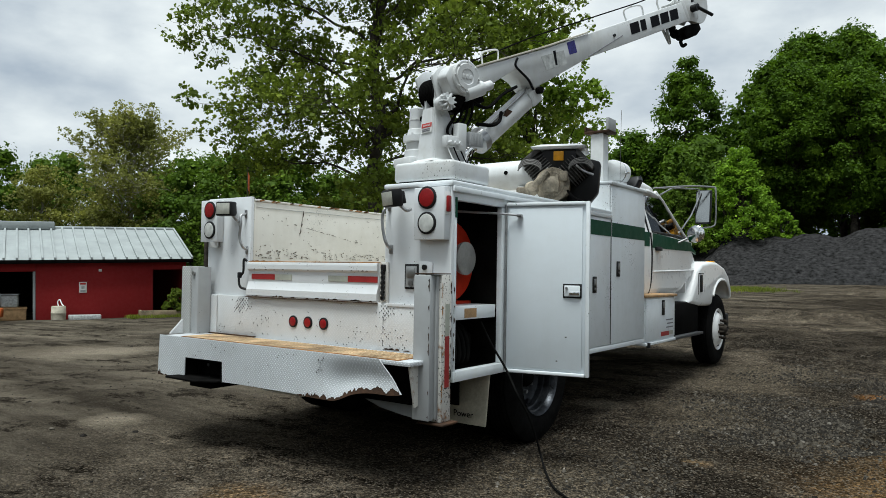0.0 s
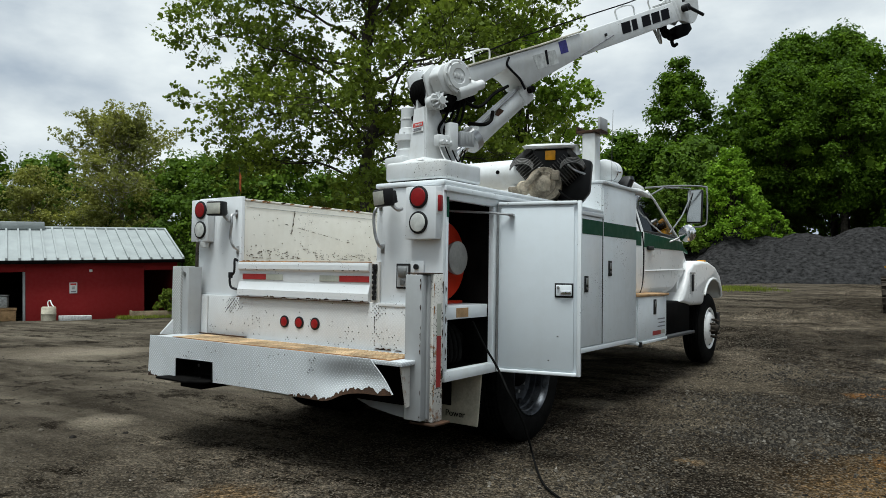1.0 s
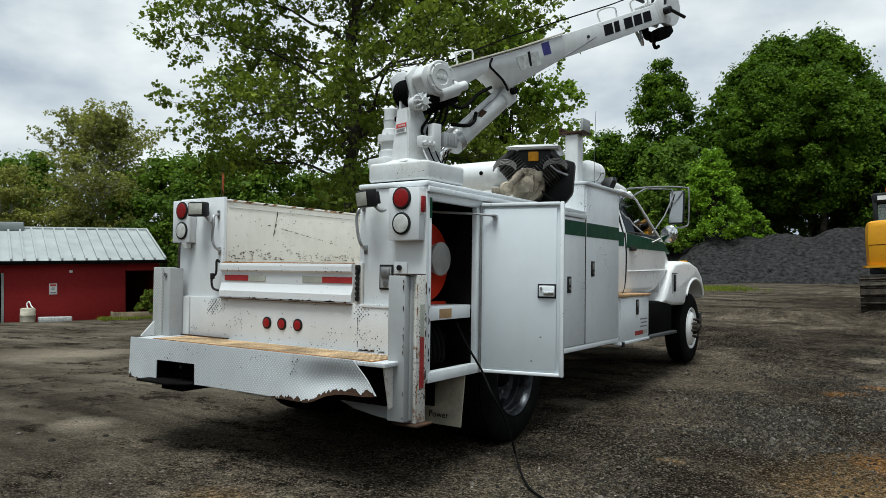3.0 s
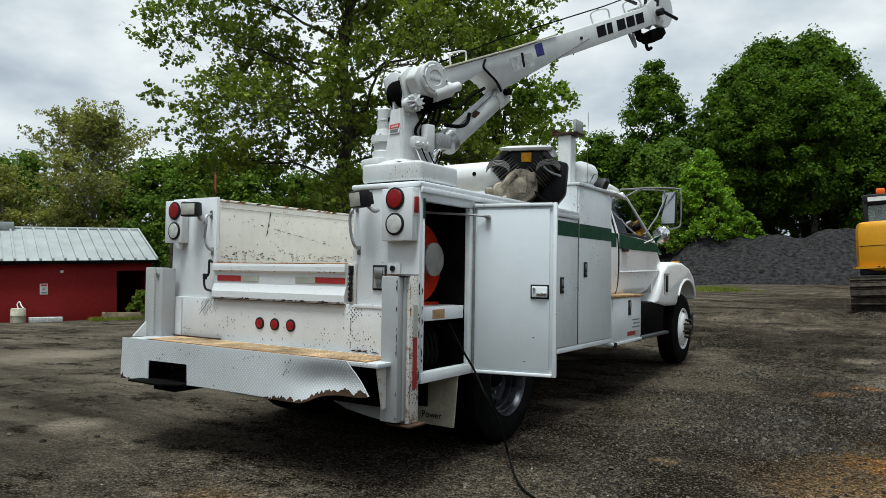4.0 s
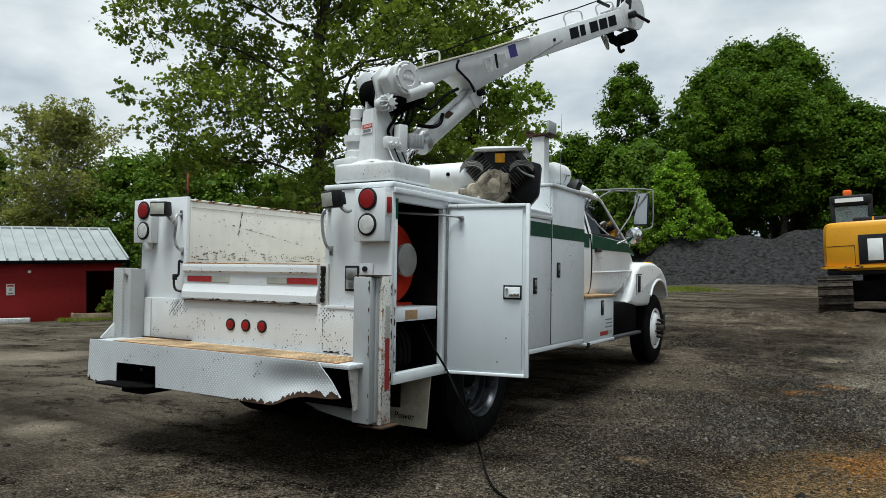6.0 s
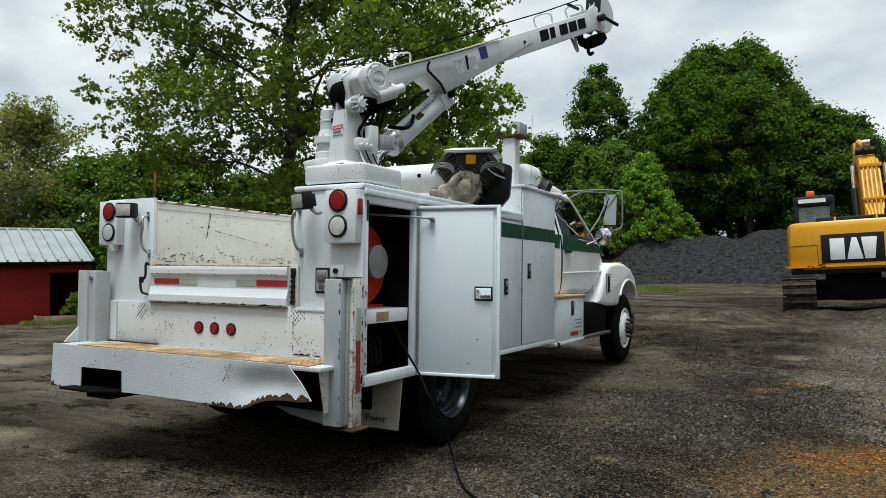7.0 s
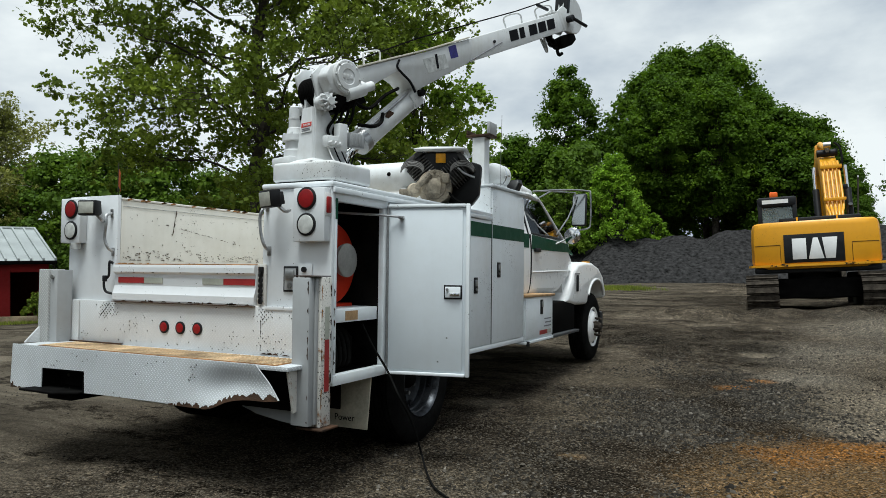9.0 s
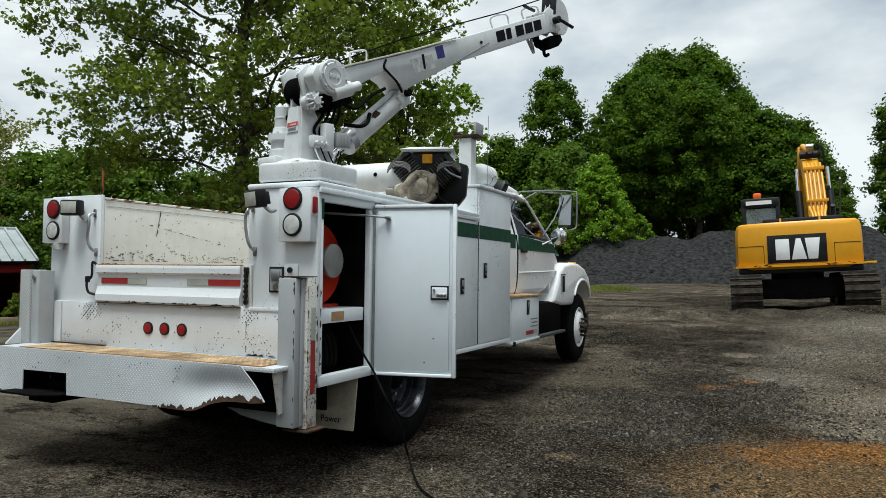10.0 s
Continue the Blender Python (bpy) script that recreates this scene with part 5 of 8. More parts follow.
    part("stick", prism(B(), [(3.8, 4.2), (3.9, 4.75), (4.3, 4.8), (4.8, 4.2), (5.4, 1.6), (5.2, 1.5), (4.3, 3.6)], "x", 0.45, 0.74, 0.02), YELLOW, t)
    part("bucket", loft(B(), [[(x, 5.2, 1.55), (x, 5.7, 1.3), (x, 5.8, 0.6), (x, 5.2, 0.2), (x, 4.5, 0.3), (x, 4.7, 0.9)] for x in (-0.03, 1.12)]), TRACK, t)
    part("knuckle_pin", cyl(B(), (0.34, 1.75, 4.16), (0.84, 1.75, 4.16), 0.10, seg=18), EX_BLACK, boom, "dark greased knuckle pin")
    part("stick_hose", tube(B(), arc([(0.82, 0.95, 3.55), (0.88, 1.1, 3.9), (0.86, 1.4, 4.25), (0.80, 1.9, 4.45)]), 0.03, 8), RUBBER, boom)
    part("cylinder_eye", cyl(B(), (0.50, 1.62, 4.36), (0.68, 1.62, 4.36), 0.085, seg=18), STEEL, boom)
    part("boom_lamp", box(B(), 0.80, 0.94, 0.75, 0.85, 3.05, 3.17, 0.02), EX_BLACK, boom)
    # the maker's badge as plain shapes
    part("badge_block", prism(B(), [(-0.50, 1.24), (-0.20, 1.24), (-0.20, 1.74), (-0.50, 1.74)], "y", -1.2215, -1.216, 0.002), BADGE_WHITE, badge)
    part("badge_wedge", prism(B(), [(-0.16, 1.24), (0.17, 1.24), (0.05, 1.74), (-0.05, 1.74)], "y", -1.2215, -1.216, 0.002), BADGE_WHITE, badge)
    part("badge_block", prism(B(), [(0.20, 1.24), (0.40, 1.24), (0.46, 1.74), (0.14, 1.74)], "y", -1.2215, -1.216, 0.002), BADGE_WHITE, badge)


excavator()


# ---- service truck ----
XR, XI = 1.2, 0.67       # outer and inner face of the side packs
ZB, ZT, ZH = 0.60, 1.81, 2.09   # bottom and top of the packs, top of the tall cabinets
Y1, Y2, YC = 0.66, 2.50, 3.36   # front edge of the open bay, start and end of the tall cabinets
truck = thing("service_truck", "white utility service truck with green stripe and worn rear deck", "truck")


def panel(name, x0, x1, y0, y1, z0, z1, m=WHITE_SIDE, parent=None, bevel=0.004, label=""):
    return part(name, box(B(), x0, x1, y0, y1, z0, z1, bevel), m, parent or truck, label)


def paddle(parent, x, y, z, m=BLACK, w=0.075, h=0.14):
    """Recessed paddle latch on a side door."""
    p = part("latch", box(B(), x, x + 0.008, y - w / 2, y + w / 2, z - h / 2, z + h / 2, 0.003), m, parent, "black paddle latch")
    bm = B()
    box(bm, x + 0.006, x + 0.016, y - w * 0.28, y + w * 0.28, z - h * 0.05, z + h * 0.36, 0.004)
    cyl(bm, (x + 0.008, y, z - h * 0.26), (x + 0.016, y, z - h * 0.26), w * 0.16, seg=12)
    ob = new("latch_paddle", finish(bm, "latch_paddle", STEEL))
    ob.parent = p
    return p


def scabs(parent, p0, p1, n, size, across, proud, m=RUST, seed=1, name="rust_scab"):
    """Ragged flakes of rust along an edge from p0 to p1. across: the way they spread over the face; proud: the face's outward offset."""
    r = random.Random(seed)
    p0, p1, across, proud = Vector(p0), Vector(p1), Vector(across), Vector(proud)
    way = (p1 - p0).normalized()
    for _ in range(n):
        c = p0.lerp(p1, r.random())
        l, h = size * r.uniform(0.4, 2.2), size * r.uniform(0.2, 0.9)
        loop = [c - way * l, c - way * l * 0.4 + across * h * r.uniform(0.4, 1), c + way * l * 0.3 + across * h, c + way * l * 0.7 + across * h * 0.4, c + way * l]
        bm = B()
        loft(bm, [[p + proud * 0.3 for p in loop], [p + proud for p in loop]])
        part(name, bm, m, parent)


# right pack: shell round the open bay, closed bays ahead of it
panel("rear_panel", XI, XR, 0.0, 0.03, 0.62, ZT, WHITE)
frame_m = WHITE_SIDE
panel("bay_rail_top", XR - 0.04, XR, 0.032, Y1 + 0.0, 1.725, ZT, frame_m)
panel("bay_rail_bottom", XR - 0.05, XR + 0.004, 0.032, Y1 + 0.0, ZB, 0.665, frame_m)
panel("bay_stile_rear", XR - 0.04, XR, 0.032, 0.06, 0.667, 1.723, frame_m)
panel("bay_stile_front", XR - 0.04, XR, 0.60, Y1, 0.667, 1.723, frame_m)
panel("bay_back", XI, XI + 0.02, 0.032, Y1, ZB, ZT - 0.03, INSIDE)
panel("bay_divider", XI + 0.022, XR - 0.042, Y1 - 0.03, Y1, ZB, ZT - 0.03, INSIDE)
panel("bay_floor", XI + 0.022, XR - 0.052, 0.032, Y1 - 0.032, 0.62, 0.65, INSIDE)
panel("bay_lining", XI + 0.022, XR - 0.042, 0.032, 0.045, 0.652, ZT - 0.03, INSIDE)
shelf = panel("bay_shelf", XI + 0.022, XR - 0.06, 0.047, Y1 - 0.032, 1.03, 1.06, WHITE_SIDE)
part("shelf_lip", box(B(), XR - 0.058, XR - 0.045, 0.062, 0.598, 0.975, 1.06, 0.003), WHITE_SIDE, shelf)
part("shelf_sticker", box(B(), XR - 0.044, XR - 0.042, 0.22, 0.36, 0.985, 1.045), PALE_WOOD, shelf)
panel("pack_top", XI - 0.01, XR + 0.012, -0.012, Y2, ZT + 0.002, ZT + 0.035, WHITE_SIDE, bevel=0.01)
panel("drip_edge", XR + 0.002, XR + 0.02, 0.0, Y2 - 0.01, ZT - 0.035, ZT + 0.0, WHITE_SIDE)
panel("pack_inner_wall", XI, XI + 0.02, Y1 + 0.002, YC, ZB, ZT, CREAM_BED)
panel("front_pack_core", XI + 0.022, XR - 0.012, Y1 + 0.55, Y2 - 0.005, 1.0, ZT, WHITE_SIDE)
panel("front_pack_lower", XI + 0.022, XR - 0.012, 1.72, Y2 - 0.005, ZB + 0.005, 0.998, WHITE_SIDE)
panel("wheel_bay_core", XI + 0.022, XR - 0.012, Y1 + 0.002, Y1 + 0.548, 1.05, ZT, WHITE_SIDE)
d = panel("bay_door", XR - 0.010, XR + 0.006, Y1 + 0.01, 1.60, 1.02, ZT - 0.04, WHITE_SIDE, label="closed white door above the rear wheel")
paddle(d, XR + 0.007, 1.5, 1.25)
d = panel("bay_door", XR - 0.010, XR + 0.006, 1.63, Y2 - 0.012, ZB + 0.05, ZT - 0.04, WHITE_SIDE, label="closed white cabinet door with latch")
paddle(d, XR + 0.007, 2.13, 1.185)
panel("sill", XR - 0.03, XR + 0.004, 1.63, YC, ZB, ZB + 0.044, WHITE_SIDE)
panel("tall_cabinet_core", XI - 0.1, XR - 0.012, Y2, YC, ZB + 0.005, ZH, WHITE_SIDE)
d = panel("tall_door", XR - 0.010, XR + 0.006, Y2 + 0.012, YC - 0.006, ZB + 0.05, ZH - 0.035, WHITE_SIDE, label="tall closed white cabinet door")
paddle(d, XR + 0.007, 2.66, 1.325)
for ya, yb, za in ((1.603, 1.627, 1.0), (Y2 - 0.0105, Y2 + 0.0105, ZB + 0.05)):
    panel("door_seal", XR - 0.0115, XR + 0.0052, ya + 0.004, yb - 0.004, za, ZT - 0.04, BLACK, bevel=0)
panel("tall_cabinet_cap", XI - 0.11, XR + 0.02, Y2 - 0.006, YC + 0.01, ZH + 0.002, ZH + 0.03, WHITE_SIDE, bevel=0.008)
# stripe, as film on each panel
for a, b in ((0.035, 0.058), (Y1 + 0.02, 1.595), (1.635, Y2 - 0.014), (Y2 + 0.014, YC - 0.008)):
    xs = XR + (0.0065 if a > 0.5 else 0.0005)
    panel("green_stripe", xs, xs + 0.002, a, b, 1.615, 1.742, GREEN, bevel=0)


# open bay door, hinged at the bay's front edge and swung square out
def open_door():
    hinge = Vector((XR + 0.012, Y1 - 0.02, 0))
    free = Vector((1.768, 0.765, 0))
    d = (free - hinge).normalized()
    w = (free - hinge).length
    rz = math.degrees(math.atan2(d.y, d.x))
    m = Matrix.Translation(hinge) @ pose(0, 0, 0, 0, 0, rz)

    def put(name, bm, material, parent=None, label=""):
        ob = part(name, bm, material, truck if parent is None else parent, label)
        if parent is None:
            ob.matrix_basis = m
        return ob
    z0, z1 = 0.605, 1.755
    door = put("open_door", box(B(), 0.0, w, 0.0, 0.03, z0, z1, 0.006), DOOR_INNER, label="grey-white bay door standing open")
    put("door_edge_lip", box(B(), w - 0.022, w + 0.004, -0.022, -0.001, z0, z1, 0.005), WHITE_SIDE, door)
    put("door_top_lip", box(B(), 0.004, w - 0.024, -0.020, -0.001, z1 - 0.022, z1, 0.005), WHITE_SIDE, door)
    put("door_bottom_lip", box(B(), 0.004, w - 0.024, -0.020, -0.001, z0, z0 + 0.022, 0.005), WHITE_SIDE, door)
    put("inner_pan", box(B(), 0.022, w - 0.045, -0.012, -0.001, z0 + 0.04, z1 - 0.04, 0.005), DOOR_INNER, door)
    put("hinge", cyl(B(), (0, -0.004, z0 + 0.01), (0, -0.004, z1 - 0.01), 0.008, seg=10), STEEL, door)
    lx, lz = w - 0.108, 1.165
    lt = put("latch_frame", box(B(), lx - 0.062, lx + 0.062, -0.018, -0.013, lz - 0.047, lz + 0.047, 0.003), BLACK, door, "black latch housing")
    put("latch_plate", box(B(), lx - 0.052, lx + 0.052, -0.026, -0.019, lz - 0.036, lz + 0.036, 0.004), WHITE_SIDE, door)
    put("latch_knob", cyl(B(), (lx - 0.036, -0.036, lz + 0.018), (lx - 0.036, -0.027, lz + 0.018), 0.009, seg=14), STEEL, door)
    put("latch_bolt", box(B(), lx - 0.02, lx + 0.050, -0.036, -0.027, lz - 0.026, lz - 0.004, 0.004), CHROME, door)
    for fx, fz in ((0.42, 0.86), (0.36, 0.70)):
        put("paint_chip", box(B(), fx - 0.005, fx + 0.006, -0.0128, -0.0118, fz - 0.003, fz + 0.004), SCUFF, door)
    put("holder_bracket", box(B(), 0.085, 0.12, -0.05, -0.013, 1.655, 1.675, 0.004), STEEL, door)
    tube_bm = tube(B(), [(XR - 0.25, 0.40, 1.69), (XR - 0.02, 0.55, 1.68), (XR + 0.11, 0.635, 1.668)], 0.008)
    part("door_holder_rod", tube_bm, STEEL, truck)


open_door()

# left pack
panel("rear_panel", -XR, -0.68, 0.0, 0.03, 0.62, ZT + 0.022, WHITE)
panel("left_pack_inner_wall", -0.70, -0.68, 0.032, YC, 0.98, ZT - 0.012, CREAM_BED, label="scratched cream inner bed wall")
panel("left_wall_cap", -0.72, -0.672, 0.032, YC, ZT - 0.010, ZT + 0.006, CREAM_BED, bevel=0.005)
rnd = random.Random(17)
for k in range(34):
    y = 0.05 + 2.2 * rnd.random()
    part("rust_scab", prism(B(), [(y, ZT - 0.002), (y + 0.01, ZT - 0.006 - 0.008 * rnd.random()), (y + 0.02 + 0.03 * rnd.random(), ZT - 0.006), (y + 0.06, ZT + 0.002), (y + 0.03, ZT + 0.0062)], "x", -0.674, -0.6718), TRAY, truck)
panel("left_pack_core", -XR + 0.0, -0.702, 0.032, YC, 0.98, ZT - 0.014, WHITE_SIDE)
panel("left_pack_lower", -XR, -0.702, 1.72, YC, ZB, 0.978, WHITE_SIDE)
panel("left_pack_tail", -XR, -0.702, 0.032, 0.5, ZB, 0.978, WHITE_SIDE)
panel("left_pack_top", -XR - 0.012, -0.722, 0.032, YC, ZT - 0.012, ZT + 0.004, WHITE_SIDE, bevel=0.006)
panel("bed_floor", -0.68, 0.67, 0.034, YC, 0.93, 0.98, RUSTY)
panel("bed_front_wall", -0.678, 0.568, YC - 0.05, YC, 0.982, 1.5, CREAM_BED)


# tailgate: two rolled beams on a recessed board, tape on the board
def tailgate():
    x0, x1 = -0.655, 0.645
    tg = part("tailgate", box(B(), x0, x1, -0.030, -0.004, 1.075, 1.325, 0.004), WHITE, truck, "white steel tailgate with tape")
    part("upper_beam", prism(B(), [(-0.031, 1.328), (-0.046, 1.325), (-0.049, 1.31), (-0.049, 1.278), (-0.031, 1.262)], "x", x0, x1, 0.0), WHITE, tg, angle=0.12)
    part("lower_beam", prism(B(), [(-0.031, 1.182), (-0.046, 1.134), (-0.050, 1.125), (-0.050, 1.080), (-0.046, 1.072), (-0.031, 1.07)], "x", x0, x1, 0.0), WHITE, tg, angle=0.12)
    part("top_rust_edge", box(B(), x0, x1, -0.036, 0.004, 1.329, 1.335, 0.002), TRAY, tg, "rust-stained top edge")
    part("bottom_rust_edge", box(B(), x0, x1, -0.058, -0.034, 1.064, 1.0695, 0.002), RUST, tg)
    for a, b, m, nm in ((-0.615, -0.355, RED_TAPE, "red_tape"), (-0.355, -0.175, SILVER_TAPE, "silver_tape"), (0.19, 0.375, SILVER_TAPE, "silver_tape"), (0.375, 0.64, RED_TAPE, "red_tape")):
        part(nm, box(B(), a, b - 0.002, -0.034, -0.031, 1.200, 1.240), m, tg)
    # side latches
    bm = B()
    tube(bm, arc([(-0.67, -0.035, 1.335), (-0.69, -0.05, 1.345), (-0.695, -0.05, 1.25), (-0.73, -0.06, 1.21), (-0.715, -0.06, 1.14), (-0.675, -0.035, 1.12)]), 0.009, 8)
    box(bm, -0.735, -0.705, -0.075, -0.05, 1.205, 1.25, 0.006)
    part("tailgate_latch", bm, BLACK, truck, "black forged tailgate latch")
    bm = B()
    box(bm, 0.648, 0.712, -0.02, -0.003, 1.06, 1.335, 0.003)
    part("latch_plate", bm, RUSTY, truck, "rust-streaked latch plate")
    bm = B()
    for k in range(7):
        z = 1.30 - 0.033 * k
        lathe(bm, (0.685, -0.035, z), (1, 0, 0) if k % 2 else (0.2, 1, 0), [(-0.006, 0.006), (-0.006, 0.018), (0.006, 0.018), (0.006, 0.006), (-0.006, 0.006)], 10, (False, False))
    box(bm, 0.668, 0.70, -0.04, -0.021, 1.275, 1.32, 0.004)
    part("latch_chain", bm, BLACK, truck, "dark chain latch")
    part("latch_bolt", cyl(B(), (0.685, -0.03, 1.12), (0.685, -0.021, 1.12), 0.014, seg=12), STEEL, truck)


tailgate()

# apron below the tailgate, with side wings
part("rear_apron", box(B(), -XR, 1.2, -0.03, -0.004, 0.74, 1.068, 0.004), APRON, truck, "chipped white tread plate apron")
part("apron_hem", box(B(), 0.72, 1.1, -0.036, -0.031, 1.05, 1.072, 0.002), WHITE, truck)
bm = B()
loft(bm, [[(-1.2, -0.032, 1.065), (-1.185, -0.032, 1.065), (-1.29, -0.26, 0.765), (-1.305, -0.26, 0.765)],
          [(-1.2, -0.034, 0.76), (-1.185, -0.034, 0.76), (-1.29, -0.262, 0.757), (-1.305, -0.262, 0.757)]])
part("apron_wing", bm, APRON, truck)
bm = B()
prism(bm, [(-1.20, 1.062), (-1.02, 1.062), (-1.02, 0.77), (-1.32, 0.77)], "y", -0.040, -0.032)
part("apron_wing_face", bm, APRON, truck)
for x in (-0.15, 0.0, 0.155):
    lamp = part("marker_lamp", lathe(B(), (x, -0.031, 0.905), (0, -1, 0), [(0, 0.043), (0.006, 0.043), (0.009, 0.036)], 24), BLACK, truck)
    part("marker_lens", lathe(B(), (x, -0.0385, 0.905), (0, -1, 0), [(0, 0.032), (0.003, 0.031), (0.005, 0.02), (0.0055, 0.0)], 24), RED_LENS, lamp)


# bumper: bent tread plate skirt, step and hitch mouth
def bumper():
    xs = np.linspace(-1.2, 0.985, 48)

    def face(x, s):
        """A point of the skirt: x across, s from the top (0) to the foot (1)."""
        dent = math.exp(-((x - 0.72) / 0.26) ** 2)
        y = -0.405 - 0.010 * math.sin(x * 4) * s + 0.035 * dent * math.sin(s * math.pi * 0.9) ** 2 * smooth(0.3, 0.7, x)
        foot = 0.482 + 0.008 * math.sin(x * 2.1 + 1.2) + 0.085 * smooth(0.60, 0.88, x) + 0.012 * smooth(0.9, 1.0, x)
        z = 0.768 + (foot - 0.768) * s
        return Vector((x + 0.165 * s * smooth(0.75, 0.98, x), y, z))
    bm = B()
    slot = (-0.895, -0.465, 0.40, 0.985)
    ns = 14
    grid = [[bm.verts.new(face(x, k / ns)) for k in range(ns + 1)] for x in xs]
    for i in range(len(xs) - 1):
        for k in range(ns):
            mx, ms = (xs[i] + xs[i + 1]) / 2, (k + 0.5) / ns
            if slot[0] < mx < slot[1] and slot[2] + 0.12 < ms < slot[3]:
                continue
            bm.faces.new((grid[i][k], grid[i + 1][k], grid[i + 1][k + 1], grid[i][k + 1]))
    loose = [v for v in bm.verts if not v.link_faces]
    bmesh.ops.delete(bm, geom=loose, context="VERTS")
    bmesh.ops.solidify(bm, geom=bm.faces[:], thickness=0.006)
    part("bumper_skirt", bm, TREAD, truck, "dented white tread plate bumper skirt")
    # rusted foot edge: a ragged strip
    bm = B()
    last = None
    for x in np.linspace(-1.195, 0.98, 420):
        k = 0.8 * noise.noise((x * 4, 0, 2)) + 0.95 * smooth(0.0, 0.75, x) - 0.18 + (0.6 if x < -1.16 else 0)
        h = max(0.0, min(1.0, k)) * 0.048 * (0.75 + 0.9 * noise.noise((x * 30, 1, 5)) + 0.8 * noise.noise((x * 85, 4, 1)))
        if h < 0.003:
            last = None
            continue
        p, q = face(x, 1.0), face(x, 1.0 - h / 0.29)
        pair = [bm.verts.new(v) for v in (p + Vector((0, -0.0085, -0.004)), q + Vector((0, -0.0085, 0)))]
        if last:
            bm.faces.new((last[0], pair[0], pair[1], last[1]))
        last = pair
    tagged(part("rust_edge", bm, RUST, truck), kind="stuff")
    # step deck and grating bars
    deck = part("step_deck", box(B(), -1.19, 1.197, -0.385, -0.032, 0.736, 0.762, 0.004), TREAD, truck, "white bumper step")
    part("step_tray", box(B(), -0.98, 1.10, -0.375, -0.09, 0.7625, 0.766), TRAY, deck)
    for k in range(74):
        x = -0.96 + 2.04 * k / 73
        part("grating_bar", box(B(), x - 0.0055, x + 0.0055, -0.372, -0.093, 0.7665, 0.7690), GRATE, deck)
    for y in (-0.37, -0.28, -0.19, -0.10):
        part("grating_rail", box(B(), -0.97, 1.09, y - 0.004, y + 0.004, 0.7662, 0.7680), TRAY, deck)
    part("rust_rim", box(B(), -1.12, -0.55, -0.06, -0.035, 0.764, 0.772, 0.002), RUST, deck)
    part("bumper_end", box(B(), -1.2, -1.19, -0.40, -0.035, 0.48, 0.734, 0.003), TREAD, truck)
    part("bumper_end", prism(B(), [(-0.345, 0.734), (-0.26, 0.734), (-0.245, 0.50), (-0.29, 0.49)], "x", 1.150, 1.162), RUSTY, truck, "rust-eaten bumper end plate")
    # dark sheet standing in for the shade in the bumper's open end
    part("bumper_shade_sheet", box(B(), 0.7, 1.14, -0.20, -0.19, 0.48, 0.734), DARK, truck)
    bm = B()
    loft(bm, [[(x, -0.10 + 0.05 * k, z1), (x, -0.085 + 0.05 * k, z1), (x, -0.125 + 0.05 * k, z0), (x, -0.14 + 0.05 * k, z0)] for x, z0, z1, k in ((0.62, 0.455, 0.475, 0.6), (0.75, 0.42, 0.475, 0.4), (0.95, 0.395, 0.475, 0.2), (1.12, 0.385, 0.475, 0.0))])
    part("bumper_under_plate", bm, GREY_JACK, truck, "bent pale plate under the bumper")
    # hitch mouth
    bm = B()
    box(bm, -0.89, -0.47, -0.26, -0.25, 0.48, 0.625)
    box(bm, -0.895, -0.885, -0.40, -0.25, 0.48, 0.625)
    box(bm, -0.475, -0.465, -0.40, -0.25, 0.48, 0.625)
    box(bm, -0.884, -0.476, -0.40, -0.262, 0.612, 0.625)
    part("hitch_mouth", bm, DARK, truck)
    part("hitch_plate", prism(B(), [(-0.885, -0.26), (-0.475, -0.26), (-0.475, -0.43), (-0.62, -0.52), (-0.95, -0.52), (-0.97, -0.50)], "z", 0.478, 0.492, 0.003), DARK, truck, "black steel hitch step plate")
    part("hitch_receiver", box(B(), -0.80, -0.56, -0.42, -0.1, 0.425, 0.474, 0.006), DARK, truck)
    for x in (-0.80, -0.60):
        part("hitch_bolt", cyl(B(), (x, -0.268, 0.56), (x, -0.262, 0.56), 0.012, seg=8), STEEL, truck)


bumper()


scabs(truck, (-0.65, -0.051, 1.072), (0.64, -0.051, 1.072), 22, 0.016, (0, 0, 1), (0, -0.002, 0), seed=3)
scabs(truck, (-0.65, -0.050, 1.272), (0.64, -0.050, 1.272), 12, 0.009, (0, 0, 1), (0, -0.002, 0), seed=4)
scabs(truck, (XR + 0.001, 0.034, 0.62), (XR + 0.001, 0.034, 1.2), 9, 0.014, (0, 1, 0), (0.002, 0, 0), seed=5)
scabs(truck, (0.72, -0.031, 0.77), (1.18, -0.031, 0.77), 8, 0.018, (0, 0, 1), (0, -0.003, 0), seed=6)
scabs(truck, (0.69, -0.031, 0.80), (0.69, -0.031, 1.05), 5, 0.008, (1, 0, 0), (0, -0.003, 0), SCUFF, seed=7, name="paint_chip")
scabs(truck, (-0.78, -0.041, 0.96), (-0.70, -0.041, 1.04), 10, 0.013, (0, 0, 1), (0, -0.003, 0), SCUFF, seed=8, name="paint_chip")
scabs(truck, (-0.676, 0.1, 1.36), (-0.676, 1.9, 1.37), 44, 0.010, (0, 0, 1), (0.004, 0, 0), BED_SCUFF, seed=9, name="bed_scuff")
scabs(truck, (-0.676, 0.3, 1.66), (-0.676, 1.2, 1.52), 20, 0.010, (0, 0, 1), (0.004, 0, 0), BED_SCUFF, seed=10, name="bed_scuff")
scabs(truck, (-0.676, 0.50, 1.57), (-0.676, 0.53, 1.73), 7, 0.016, (0, 1, 0), (0.004, 0, 0), BED_SCUFF, seed=11, name="bed_scuff")
